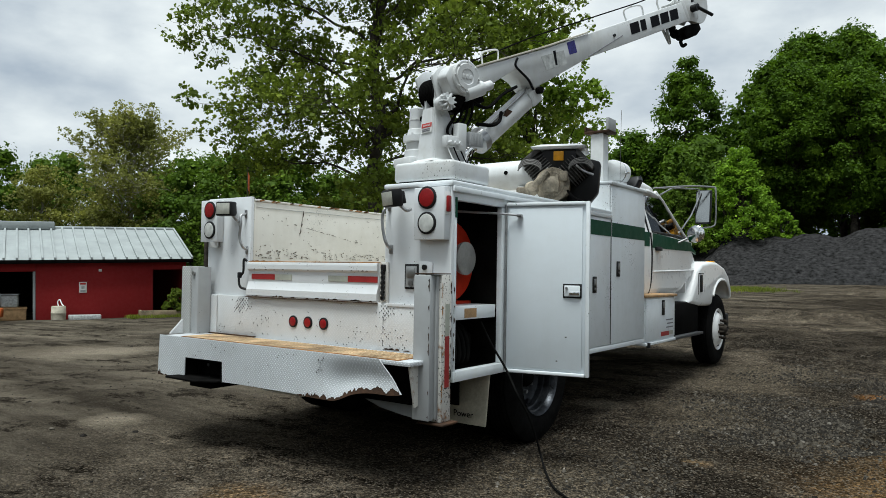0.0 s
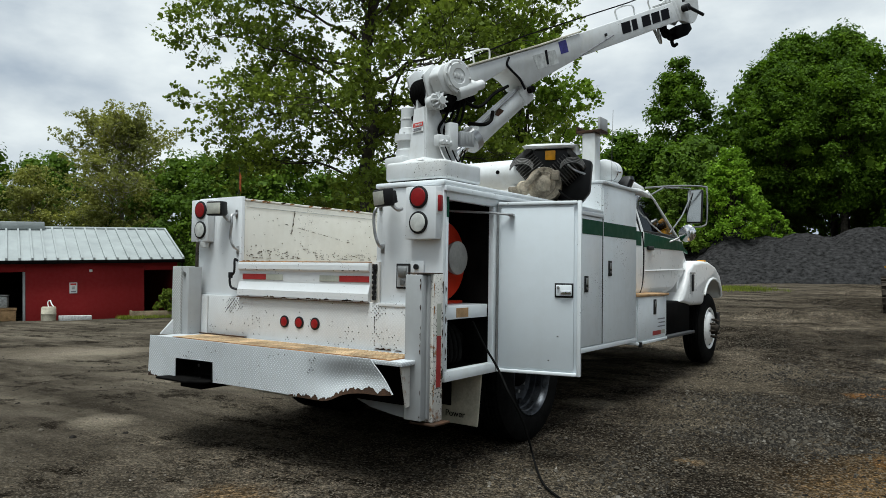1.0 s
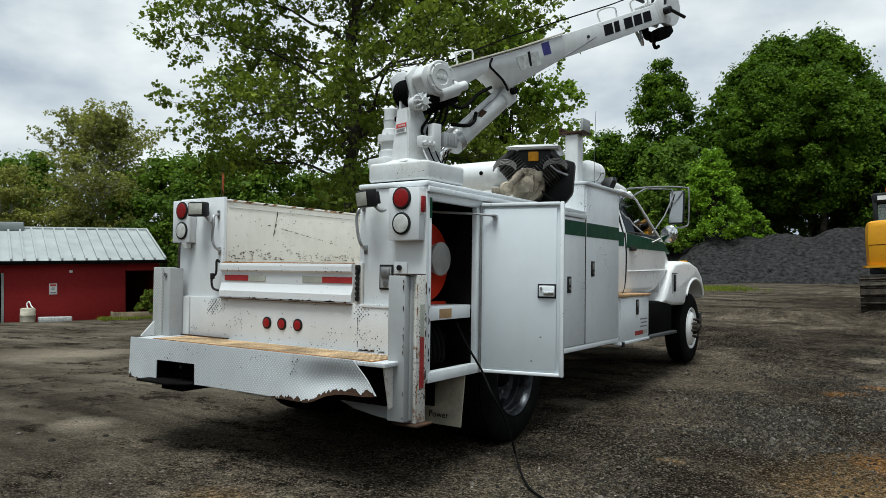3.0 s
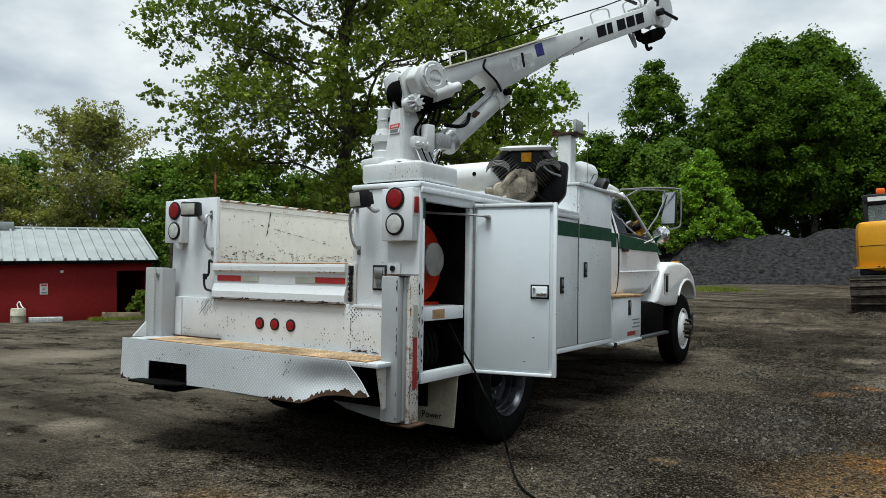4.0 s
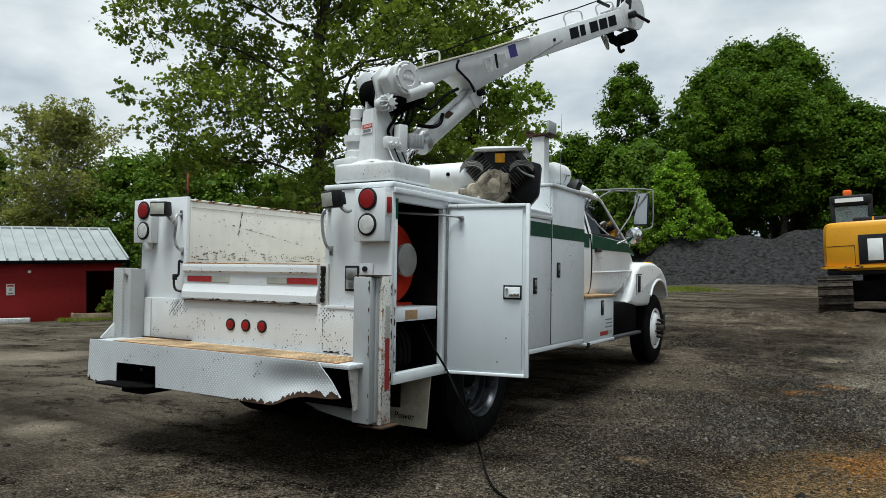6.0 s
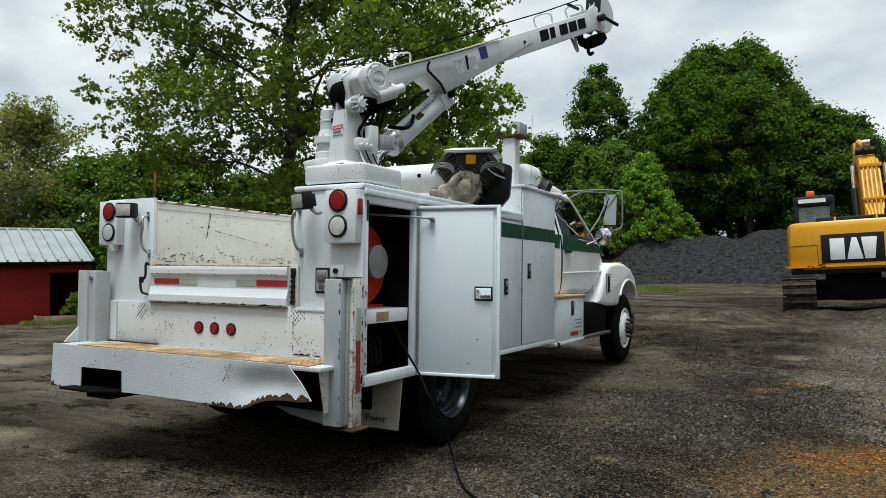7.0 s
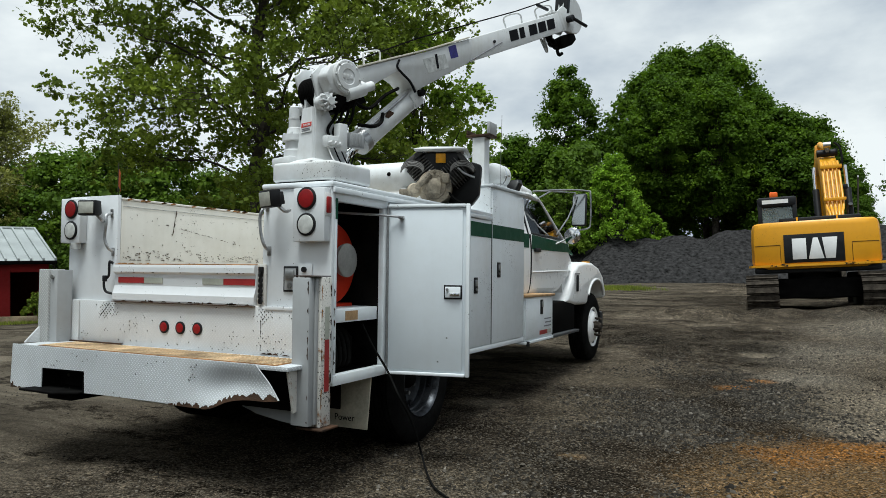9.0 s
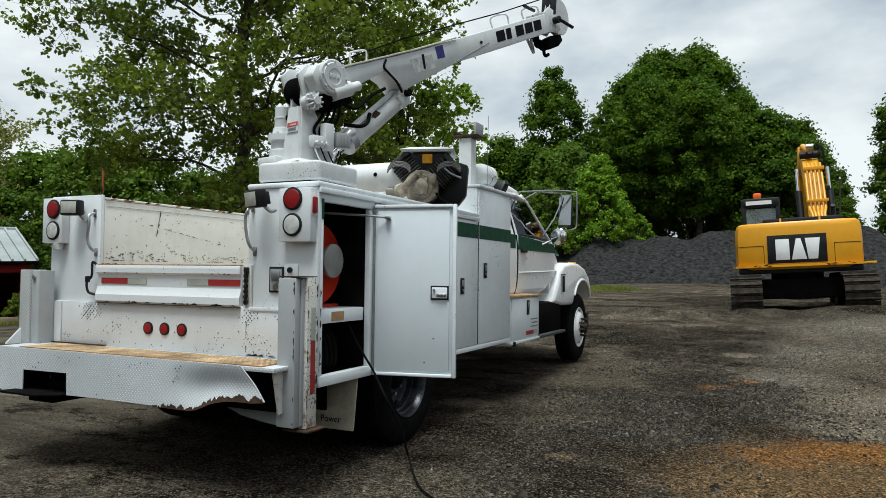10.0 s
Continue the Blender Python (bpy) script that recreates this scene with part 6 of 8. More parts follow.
scabs(truck, (-0.676, 0.0, 1.335), (-0.676, 2.0, 1.335), 20, 0.016, (0, 0, 1), (0.0045, 0, 0), TRAY, seed=12)


def worn_lugs():
    """Tread lugs of the apron and skirt that have lost their paint, in patches."""
    rnd = random.Random(31)
    cell = 0.03
    spread = ((-0.72, 1.03, 0.055, 0.04, 1.6), (-0.75, 0.97, 0.04, 0.04, 0.5), (-0.42, 0.90, 0.06, 0.04, 0.35), (-0.62, 0.84, 0.15, 0.05, 0.08), (0.71, 1.01, 0.038, 0.035, 1.3), (0.70, 0.90, 0.02, 0.07, 0.35),
              (0.46, 0.87, 0.05, 0.04, 0.35), (0.86, 0.85, 0.08, 0.05, 0.22), (0.4, 0.785, 0.6, 0.012, 0.3), (0.6, 0.82, 0.25, 0.04, 0.10), (-1.0, 0.80, 0.06, 0.03, 0.5), (0.5, 0.9, 0.5, 0.3, 0.025))
    skirt = ((0.15, 0.72, 0.5, 0.03, 0.14), (-0.85, 0.66, 0.09, 0.012, 0.6), (0.62, 0.60, 0.2, 0.06, 0.10), (0.3, 0.66, 0.02, 0.03, 0.5), (0.3, 0.50, 0.6, 0.02, 0.12))
    for nm, depth, z0, z1, x1, patches in (("worn_apron_lugs", 0.031, 0.772, 1.06, 1.1, spread), ("worn_skirt_lugs", 0.4115, 0.50, 0.75, 0.6, skirt)):
        bm = B()
        for i in range(-90, 90):
            for j in range(-90, 90):
                x, z = (i + j + 1) * cell / 2, (i - j) * cell / 2 + 0.03
                if not (-1.0 < x < x1 and z0 < z < z1):
                    continue
                p = sum(w * math.exp(-((x - cx) / sx) ** 2 / 2 - ((z - cz) / sz) ** 2 / 2) for cx, cz, sx, sz, w in patches)
                if rnd.random() > p:
                    continue
                tilt = 1 if (i + j) % 2 == 0 else -1
                big = 0.9 + 0.25 * smooth(0.5, 1.2, p)
                ln, wd = 0.0078 * rnd.uniform(0.4, 1.1) * big, 0.0031 * rnd.uniform(0.6, 1.1) * big
                way, wide = Vector((0.707, 0, 0.707 * tilt)), Vector((0.707, 0, -0.707 * tilt))
                c = Vector((x, 0, z)) + way * rnd.uniform(-0.003, 0.003)
                ring_pts = [c - way * ln, c - way * ln * 0.3 + wide * wd, c + way * ln * 0.5 + wide * wd * 0.8, c + way * ln, c + way * ln * 0.2 - wide * wd, c - way * ln * 0.6 - wide * wd * 0.7]
                loft(bm, [[Vector((q.x, -depth + 0.001, q.z)) for q in ring_pts], [Vector((q.x, -depth - 0.0012, q.z)) for q in ring_pts]])
        tagged(part(nm, bm, SCUFF, truck), kind="stuff")


def bed_chips():
    """Small flakes knocked off the cream bed wall, thickest near its foot."""
    rnd = random.Random(37)
    bm = B()
    for k in range(230):
        y = rnd.uniform(0.05, 2.0)
        z = 1.375 + abs(rnd.gauss(0, 0.035)) if k < 160 else rnd.uniform(1.36, 1.70)
        if k < 160 and noise.noise((y * 3.0, z * 9, 1)) < -0.12:
            continue
        l, h = rnd.uniform(0.002, 0.012) * (1.0 if k < 160 else 0.6), rnd.uniform(0.0015, 0.006)
        pts = [(y - l, z), (y - l * 0.2, z + h), (y + l, z + h * rnd.uniform(-0.5, 0.8)), (y + l * 0.3, z - h)]
        loft(bm, [[(-0.679, a, b) for a, b in pts], [(-0.6775, a, b) for a, b in pts]])
    tagged(part("bed_wall_chips", bm, BED_SCUFF, truck), kind="stuff")
    part("bed_wall_fold", box(B(), -0.679, -0.676, 0.04, YC - 0.06, ZT - 0.058, ZT - 0.054), FADED, truck)


worn_lugs()
bed_chips()


# outriggers
def jack_right():
    j = part("outrigger_jack", box(B(), 1.118, 1.240, -0.262, -0.214, 0.415, 1.258, 0.006), GREY_JACK, truck, "grey steel outrigger jack housing")
    part("jack_sleeve", box(B(), 1.135, 1.250, -0.212, -0.186, 0.42, 1.255, 0.004), GREY_JACK, j)
    part("jack_side_plate", box(B(), 1.14, 1.268, -0.184, -0.085, 0.40, 1.262, 0.004), RUSTY, j, "rust-eaten side plate")
    part("jack_cap", box(B(), 1.12, 1.266, -0.255, -0.09, 1.264, 1.270, 0.002), RUST, j)
    part("jack_foot", box(B(), 1.13, 1.31, -0.22, -0.06, 0.385, 0.398, 0.004), RUST, j)
    part("red_tape", box(B(), 1.269, 1.271, -0.150, -0.108, 0.60, 0.90), RED_TAPE, j)
    part("silver_tape", box(B(), 1.269, 1.271, -0.150, -0.108, 0.903, 1.09), SILVER_TAPE, j)
    part("jack_arm", box(B(), 0.3, 1.12, -0.05, 0.05, 0.62, 0.72, 0.006), DARK, j)


def jack_left():
    j = part("outrigger_jack", box(B(), -1.28, -1.172, -0.18, -0.045, 0.42, 1.29, 0.006), TREAD_BARE, truck, "grey tread plate outrigger housing")
    part("jack_side_plate", box(B(), -1.170, -1.09, -0.165, -0.045, 0.42, 1.285, 0.004), GREY_JACK, j)
    part("jack_bolt", cyl(B(), (-1.14, -0.178, 1.235), (-1.14, -0.166, 1.235), 0.016, seg=12), STEEL, j)


jack_right()
jack_left()
scabs(truck, (1.269, -0.183, 0.42), (1.269, -0.183, 1.25), 16, 0.014, (0, 1, 0), (0.002, 0, 0), TRAY, seed=21)
scabs(truck, (1.269, -0.087, 0.42), (1.269, -0.087, 1.25), 14, 0.014, (0, -1, 0), (0.002, 0, 0), RUST, seed=22)
scabs(truck, (1.235, -0.263, 0.42), (1.235, -0.263, 1.25), 10, 0.012, (-1, 0, 0), (0, -0.002, 0), seed=23)


# lamps on the rear posts
def lamp_box(x0, x1, z0, z1, lens_x, sign):
    bm = prism(B(), [(x0, z0), (x1, z0), (x1, z1), (x0, z1)], "y", -0.065, -0.002, 0.006)
    bx = part("lamp_box", bm, WHITE, truck)
    for z, m, nm in ((1.735, RED_LENS, "tail_lamp"), (1.578, CLEAR_LENS, "reverse_lamp")):
        ring = part(nm, lathe(B(), (lens_x, -0.066, z), (0, -1, 0), [(0, 0.070), (0.006, 0.070), (0.010, 0.064), (0.010, 0.056)], 32), BLACK, bx)
        lens = new("lamp_lens", finish(lathe(B(), (lens_x, -0.0765, z), (0, -1, 0), [(0, 0.057), (0.002, 0.055), (0.004, 0.042), (0.005, 0.02), (0.0055, 0.0)], 32), "lamp_lens", m))
        lens.parent = bx
        if m is RED_LENS:
            lens["label"] = "red ribbed lens"
    return bx


bx = lamp_box(0.955, 1.19, 1.475, 1.80, 1.06, 1)
part("side_marker", box(B(), 1.192, 1.21, -0.055, -0.015, 1.645, 1.745, 0.008), RED_LENS, bx, "red side marker")
part("side_marker_base", box(B(), 1.191, 1.195, -0.062, -0.008, 1.63, 1.77, 0.003), BADGE_WHITE, bx)
bx = lamp_box(-1.215, -1.005, 1.485, 1.815, -1.095, -1)
part("side_marker", box(B(), -1.235, -1.217, -0.05, -0.015, 1.62, 1.68, 0.006), AMBER_LENS, bx, "amber side marker")
part("plug", cyl(B(), (-1.07, -0.04, 1.44), (-1.07, -0.04, 1.484), 0.035, seg=16), FADED, bx)


def work_light(cx, cy, cz, w, rz, rx):
    m = Matrix.Translation((cx, cy, cz)) @ pose(0, 0, 0, rx, 0, rz)
    h = part("work_light", box(B(), -w / 2, w / 2, -0.02, 0.05, -0.055, 0.055, 0.012), BLACK, truck, "black rectangular work light")
    h.matrix_basis = m
    part("light_lens", box(B(), -w / 2 + 0.014, w / 2 - 0.014, -0.026, -0.0205, -0.042, 0.042, 0.003), WORK_LENS, h)
    part("light_back", prism(B(), [(-w * 0.35, -0.04), (w * 0.35, -0.04), (w * 0.3, 0.04), (-w * 0.3, 0.04)], "y", 0.051, 0.085, 0.008), BLACK, h)
    part("light_bracket", tube(B(), arc([(w * 0.3, 0.04, -0.05), (w * 0.42, 0.07, -0.085), (w * 0.3, 0.11, -0.08)], 4), 0.012, 8), STEEL, h)


work_light(0.815, -0.13, 1.735, 0.16, -22, 8)
work_light(-0.855, -0.11, 1.735, 0.15, 14, 0)
for x, s in ((0.705, 1), (-0.735, -1)):
    bm = tube(B(), arc([(x, -0.003, 1.70), (x, -0.05, 1.68), (x - 0.012 * s, -0.06, 1.62), (x, -0.06, 1.52), (x + 0.02, -0.05, 1.45), (x + 0.02, -0.003, 1.42)]), 0.010, 8)
    box(bm, x - 0.014, x + 0.014, -0.008, -0.001, 1.67, 1.73, 0.003)
    box(bm, x + 0.006, x + 0.034, -0.008, -0.001, 1.39, 1.45, 0.003)
    part("grab_handle", bm, STEEL, truck, "bent steel grab handle")
# recessed latch and switch on the right rear post
lt = part("rear_latch", box(B(), 0.845, 0.955, -0.010, -0.002, 1.165, 1.325, 0.004), BLACK, truck, "steel recessed paddle latch")
part("latch_cup", box(B(), 0.857, 0.943, -0.013, -0.0105, 1.178, 1.312, 0.003), GREY_JACK, lt)
part("latch_paddle", box(B(), 0.867, 0.935, -0.024, -0.0135, 1.238, 1.302, 0.006), STEEL, lt)
part("latch_lock", cyl(B(), (0.901, -0.022, 1.205), (0.901, -0.0135, 1.205), 0.018, seg=16), STEEL, lt)
sw = part("switch_plate", box(B(), 0.965, 1.065, -0.012, -0.002, 1.262, 1.34, 0.003), WHITE, truck)
part("switch_button", cyl(B(), (1.01, -0.026, 1.305), (1.01, -0.0125, 1.305), 0.017, seg=16), BLACK, sw)

# chassis, tank, flaps
panel("frame_rail", 0.38, 0.46, 0.0, 7.3, 0.62, 0.86, DARK)
panel("frame_rail", -0.46, -0.38, 0.0, 7.3, 0.62, 0.86, DARK)
for y in (0.2, 2.2, 4.0, 5.6):
    panel("cross_member", -0.379, 0.379, y, y + 0.12, 0.64, 0.84, DARK)
part("rear_axle", cyl(B(), (-0.85, 1.28, 0.50), (0.85, 1.28, 0.50), 0.09), DARK, truck)
part("differential", lathe(B(), (0, 1.05, 0.50), (0, 1, 0), [(0, 0.05), (0.05, 0.16), (0.2, 0.2), (0.35, 0.14), (0.45, 0.06)], 20), DARK, truck)
part("front_axle", cyl(B(), (-0.9, 6.67, 0.5), (0.9, 6.67, 0.5), 0.07), DARK, truck)
part("drive_shaft", cyl(B(), (0, 1.3, 0.55), (0, 5.5, 0.75), 0.05), DARK, truck)
panel("under_box", -1.1, 0.36, 2.3, 3.6, 0.42, 0.618, DARK)
# two unseen boxes added to stop light coming under from the left
panel("left_light_block", -1.08, -0.48, 3.7, 5.6, 0.36, 0.9, DARK, bevel=0.05)
panel("left_skirt_light_block", -1.15, -0.5, 1.9, 3.3, 0.30, 0.598, DARK, bevel=0.02)
panel("fuel_tank", 0.48, 1.06, 4.45, 5.75, 0.55, 0.95, DARK, bevel=0.04)
for s in (1, -1):
    a, b = sorted((s * 0.62, s * 1.13))
    prof = [(0.52, 0.64), (0.50, 0.5), (0.47, 0.26), (0.482, 0.26), (0.514, 0.5), (0.534, 0.64)]
    fl = part("mud_flap", prism(B(), [(y + 0.06, z - 0.025) for y, z in prof], "x", a, b, 0.003), FLAP, truck, "cream rubber mud flap")
    if s == 1:
        # dark sheet added as the shade over the flap's upper inner part
        part("flap_shadow_plate", box(B(), 0.66, 0.93, 0.50, 0.515, 0.36, 0.60, 0.004), DARK, fl)
        words("Power", 0.062, LETTER, fl, pose(0.955, 0.522, 0.285, 90, 0, 0), "flap_lettering")
        part("flap_letter_bar", box(B(), 0.70, 0.84, 0.518, 0.521, 0.287, 0.325), LETTER, fl)


# wheels
def tyre_mesh(r, w, rim):
    bm = B()
    prof = [(-w / 2, rim), (-w / 2 - 0.004, rim + 0.03), (-w / 2 - 0.012, (r + rim) / 2), (-w / 2 + 0.008, r - 0.03), (-w / 2 + 0.03, r - 0.006)]
    for k in range(5):
        a = -w / 2 + 0.035 + (w - 0.07) * k / 5
        b = a + (w - 0.07) / 5
        prof += [(a, r), (b - 0.012, r), (b - 0.012, r - 0.012), (b, r - 0.012)]
    prof += [(w / 2 - 0.03, r - 0.006), (w / 2 - 0.008, r - 0.03), (w / 2 + 0.012, (r + rim) / 2), (w / 2 + 0.004, rim + 0.03), (w / 2, rim)]
    lathe(bm, (0, 0, 0), (1, 0, 0), prof, 56, (False, False))
    return finish(bm, "tyre", RUBBER)


def wheel(x, y, z, r, w, side, front):
    """side: +1 for the truck's right. The dished rim looks outwards."""
    wh = new("front_wheel" if front else "rear_wheel", tyre_mesh(r, w, 0.285))
    wh.parent = truck
    wh["label"] = "black tyre on a white steel wheel" if front else "black tyre on a grey steel wheel"
    wh.matrix_basis = Matrix.Translation((x, y, z))
    s = side
    m = WHITE_CAB if front else RIM_GREY
    if front:
        prof = [(s * (w / 2 - 0.01), 0.29), (s * (w / 2 + 0.006), 0.283), (s * (w / 2 - 0.01), 0.262), (s * (w / 2 - 0.03), 0.245), (s * (w / 2 + 0.02), 0.20), (s * (w / 2 + 0.035), 0.16), (s * (w / 2 + 0.035), 0.09)]
    else:
        prof = [(s * (w / 2 - 0.01), 0.29), (s * (w / 2 + 0.006), 0.283), (s * (w / 2 - 0.012), 0.270), (s * (w / 2 - 0.045), 0.262), (s * (w / 2 - 0.048), 0.250), (s * (w / 2 - 0.09), 0.246), (s * (w / 2 - 0.094), 0.232), (s * (w / 2 - 0.135), 0.226), (s * (w / 2 - 0.15), 0.195), (s * (w / 2 - 0.155), 0.10)]
    part("rim", lathe(B(), (0, 0, 0), (1, 0, 0), prof, 40, (False, True)), m, wh)
    o = prof[-1][0]
    part("hub", lathe(B(), (o, 0, 0), (s, 0, 0), [(0, 0.085), (0.04, 0.08), (0.07, 0.06), (0.085, 0.03)], 20), DARK if not front else TRACK, wh)
    for k in range(8):
        a = math.pi * 2 * k / 8 + 0.2
        part("lug_nut", cyl(B(), (o - s * 0.005, 0.125 * math.cos(a), 0.125 * math.sin(a)), (o + s * (0.075 if front else 0.03), 0.125 * math.cos(a), 0.125 * math.sin(a)), 0.016, seg=6), TRACK if front else STEEL, wh)
    for k in range(5):
        a = math.pi * 2 * k / 5
        part("hand_hole", lathe(B(), (s * (w / 2 - 0.028 if front else w / 2 - 0.148), 0.222 * math.cos(a), 0.222 * math.sin(a)), (s, 0.0, 0.0), [(0, 0.030), (0.02, 0.028)], 14), BLACK, wh)
    return wh


for s in (1, -1):
    wheel(s * 1.03, 1.28, 0.485, 0.485, 0.235, s, False)
    wheel(s * 0.75, 1.28, 0.485, 0.485, 0.235, s, False)
    wheel(s * 0.94, 6.67, 0.485 + 0.05, 0.485, 0.245, s, True)


# ---- cab ----
def cab():
    W = 1.0
    # lower body: rounded sides, door sheet above the sill
    loops = []
    for y, hw, z0, z1, r in ((3.50, 0.97, 1.06, 1.74, 0.06), (3.62, W, 1.03, 1.75, 0.08), (5.0, W, 1.02, 1.75, 0.10), (5.3, W, 1.06, 1.74, 0.12), (5.6, 0.98, 1.18, 1.71, 0.12), (5.85, 0.94, 1.30, 1.66, 0.12)):
        loops.append([(x, y, z) for x, z in rounded(0, (z0 + z1) / 2, hw, (z1 - z0) / 2, r, 5)])
    c = part("cab_body", loft(B(), loops), WHITE_CAB, truck, "white rounded truck cab")
    # roof
    loops = []
    for y, hw, z0, z1, r in ((3.50, 0.80, 2.14, 2.25, 0.05), (3.58, 0.86, 2.14, 2.31, 0.07), (4.2, 0.88, 2.15, 2.345, 0.08), (4.62, 0.85, 2.15, 2.32, 0.075), (4.78, 0.80, 2.16, 2.26, 0.045)):
        loops.append([(x, y, z) for x, z in rounded(0, (z0 + z1) / 2, hw, (z1 - z0) / 2, r, 5)])
    part("cab_roof", loft(B(), loops), WHITE_CAB, c)
    for s in (1, -1):
        # rear quarter, door post, windscreen post, window frame
        def q(x, y, z):
            return (s * x, y, z)
        part("rear_quarter", loft(B(), [[q(0.99, 3.52, 1.74), q(0.99, 4.06, 1.74), q(0.955, 4.06, 1.74), q(0.955, 3.52, 1.74)],
                                         [q(0.865, 3.54, 2.22), q(0.865, 3.98, 2.22), q(0.83, 3.98, 2.22), q(0.83, 3.54, 2.22)]]), WHITE_CAB, c)
        part("door_post", loft(B(), [[q(0.992, 4.10, 1.74), q(0.992, 4.19, 1.74), q(0.955, 4.19, 1.74), q(0.955, 4.10, 1.74)],
                                      [q(0.868, 4.01, 2.22), q(0.868, 4.09, 2.22), q(0.83, 4.09, 2.22), q(0.83, 4.01, 2.22)]]), WHITE_CAB, c)
        part("windscreen_post", tube(B(), [q(0.955, 5.60, 1.70), q(0.93, 5.32, 1.86), q(0.87, 4.86, 2.16), q(0.84, 4.70, 2.25)], 0.024, 8), WHITE_CAB, c)
        part("door_rail", tube(B(), [q(0.865, 4.05, 2.21), q(0.865, 4.4, 2.225), q(0.855, 4.72, 2.20)], 0.03, 8), WHITE_CAB, c)
        part("window_seal", tube(B(), [q(0.99, 4.18, 1.755), q(0.985, 4.9, 1.752), q(0.965, 5.50, 1.735)], 0.012, 6), BLACK, c)
        part("rear_seal", tube(B(), [q(0.995, 4.085, 1.70), q(0.94, 4.05, 1.95), q(0.875, 4.0, 2.2)], 0.014, 6), BLACK, c)
        g = part("side_window", loft(B(), [[q(0.975, 4.18, 1.76), q(0.955, 5.50, 1.74), q(0.88, 4.80, 2.17), q(0.85, 4.72, 2.20), q(0.85, 4.08, 2.20)],
                                           [q(0.970, 4.18, 1.76), q(0.950, 5.50, 1.74), q(0.875, 4.80, 2.17), q(0.845, 4.72, 2.20), q(0.845, 4.08, 2.20)]]), GLASS, c)
        # door sheet, seam, stripe, handle
        d = part("cab_door", loft(B(), [[q(1.004, 4.16, 1.12), q(1.004, 5.10, 1.12), q(1.006, 5.60, 1.28), q(1.004, 5.62, 1.69), q(1.004, 4.16, 1.74)],
                                         [q(0.99, 4.16, 1.12), q(0.985, 5.10, 1.12), q(0.98, 5.60, 1.28), q(0.985, 5.62, 1.69), q(0.99, 4.16, 1.74)]]), WHITE_CAB, c)
        part("door_seam", tube(B(), arc([q(1.0, 4.11, 1.74), q(1.004, 4.15, 1.5), q(1.0, 4.13, 1.2), q(0.99, 4.05, 1.04)]), 0.010, 6), BLACK, d)
        part("door_crease", tube(B(), [q(1.003, 4.18, 1.31), q(1.004, 5.0, 1.325), q(1.002, 5.70, 1.34)], 0.011, 6), WHITE_CAB, d)
        part("door_stripe", loft(B(), [[q(1.008, 4.165, 1.575), q(1.008, 5.64, 1.575), q(1.008, 5.58, 1.685), q(1.008, 4.165, 1.738)],
                                        [q(1.005, 4.165, 1.575), q(1.005, 5.64, 1.575), q(1.005, 5.58, 1.685), q(1.005, 4.165, 1.738)]]), GREEN, d)
        part("door_handle", box(B(), *sorted((s * 1.006, s * 1.035)), 4.24, 4.42, 1.545, 1.59, 0.008), BLACK, d, "black door handle")
        part("quarter_stripe", box(B(), *sorted((s * 1.0005, s * 1.004)), 3.66, 4.08, 1.585, 1.74), GREEN, c)
        # hood side stripe and fender with wheel arch
        arch = [(6.80 + 0.45 * math.cos(radians(a)), 0.92 + 0.29 * math.sin(radians(a))) for a in range(15, 166, 10)]
        prof = [(7.24, 0.92)] + arch + [(6.36, 0.98), (6.30, 0.87), (5.70, 0.88), (5.30, 0.93), (5.45, 1.05), (5.62, 1.22), (5.70, 1.36), (5.85, 1.43), (6.22, 1.46), (6.60, 1.455), (6.95, 1.39), (7.19, 1.27), (7.33, 1.08), (7.34, 0.95)]
        a, b = (0.60, 1.08) if s == 1 else (-1.08, -0.60)
        fe = part("front_fender", prism(B(), prof, "x", a, b, 0.05, 4), WHITE_CAB, c)
        lip = [q(1.075, 6.80 + 0.455 * math.cos(radians(t)), 0.92 + 0.30 * math.sin(radians(t))) for t in range(12, 170, 8)]
        part("arch_lip", tube(B(), lip, 0.02, 8), WHITE_CAB, fe)
        part("fender_liner", loft(B(), [[(x, 6.72 + 0.60 * math.cos(radians(t)), 0.50 + 0.62 * math.sin(radians(t))) for t in range(0, 181, 20)] for x in (s * 0.62, s * 0.58)], caps=True), BLACK, fe)
        part("hood_latch", box(B(), *sorted((s * 1.083, s * 1.10)), 5.72, 5.80, 1.06, 1.28, 0.01), BLACK, fe, "black rubber hood latch")
        part("hood_seam", box(B(), *sorted((s * 1.079, s * 1.0835)), 5.66, 5.672, 1.03, 1.30), BLACK, fe)
        part("hood_seam", box(B(), *sorted((s * 1.079, s * 1.0835)), 5.672, 5.90, 1.292, 1.302), BLACK, fe)
        part("marker_lamp", box(B(), *sorted((s * 0.9, s * 1.0)), 6.62, 6.74, 1.45, 1.475, 0.01), AMBER_LENS, fe)
        part("running_board", box(B(), *sorted((s * 0.75, s * 1.12)), 4.4, 5.75, 0.53, 0.565, 0.008), DARK_TREAD, c)
    # hood and windscreen
    loops = []
    for y, hw, z1, r in ((5.45, 0.975, 1.72, 0.14), (5.9, 0.94, 1.66, 0.16), (6.5, 0.80, 1.57, 0.18), (7.2, 0.66, 1.44, 0.2), (7.48, 0.60, 1.25, 0.18)):
        loops.append([(x, y, z) for x, z in rounded(0, (z1 + 0.75) / 2, hw, (z1 - 0.75) / 2, r, 6)])
    h = part("hood", loft(B(), loops), WHITE_CAB, c, "white sloping hood")
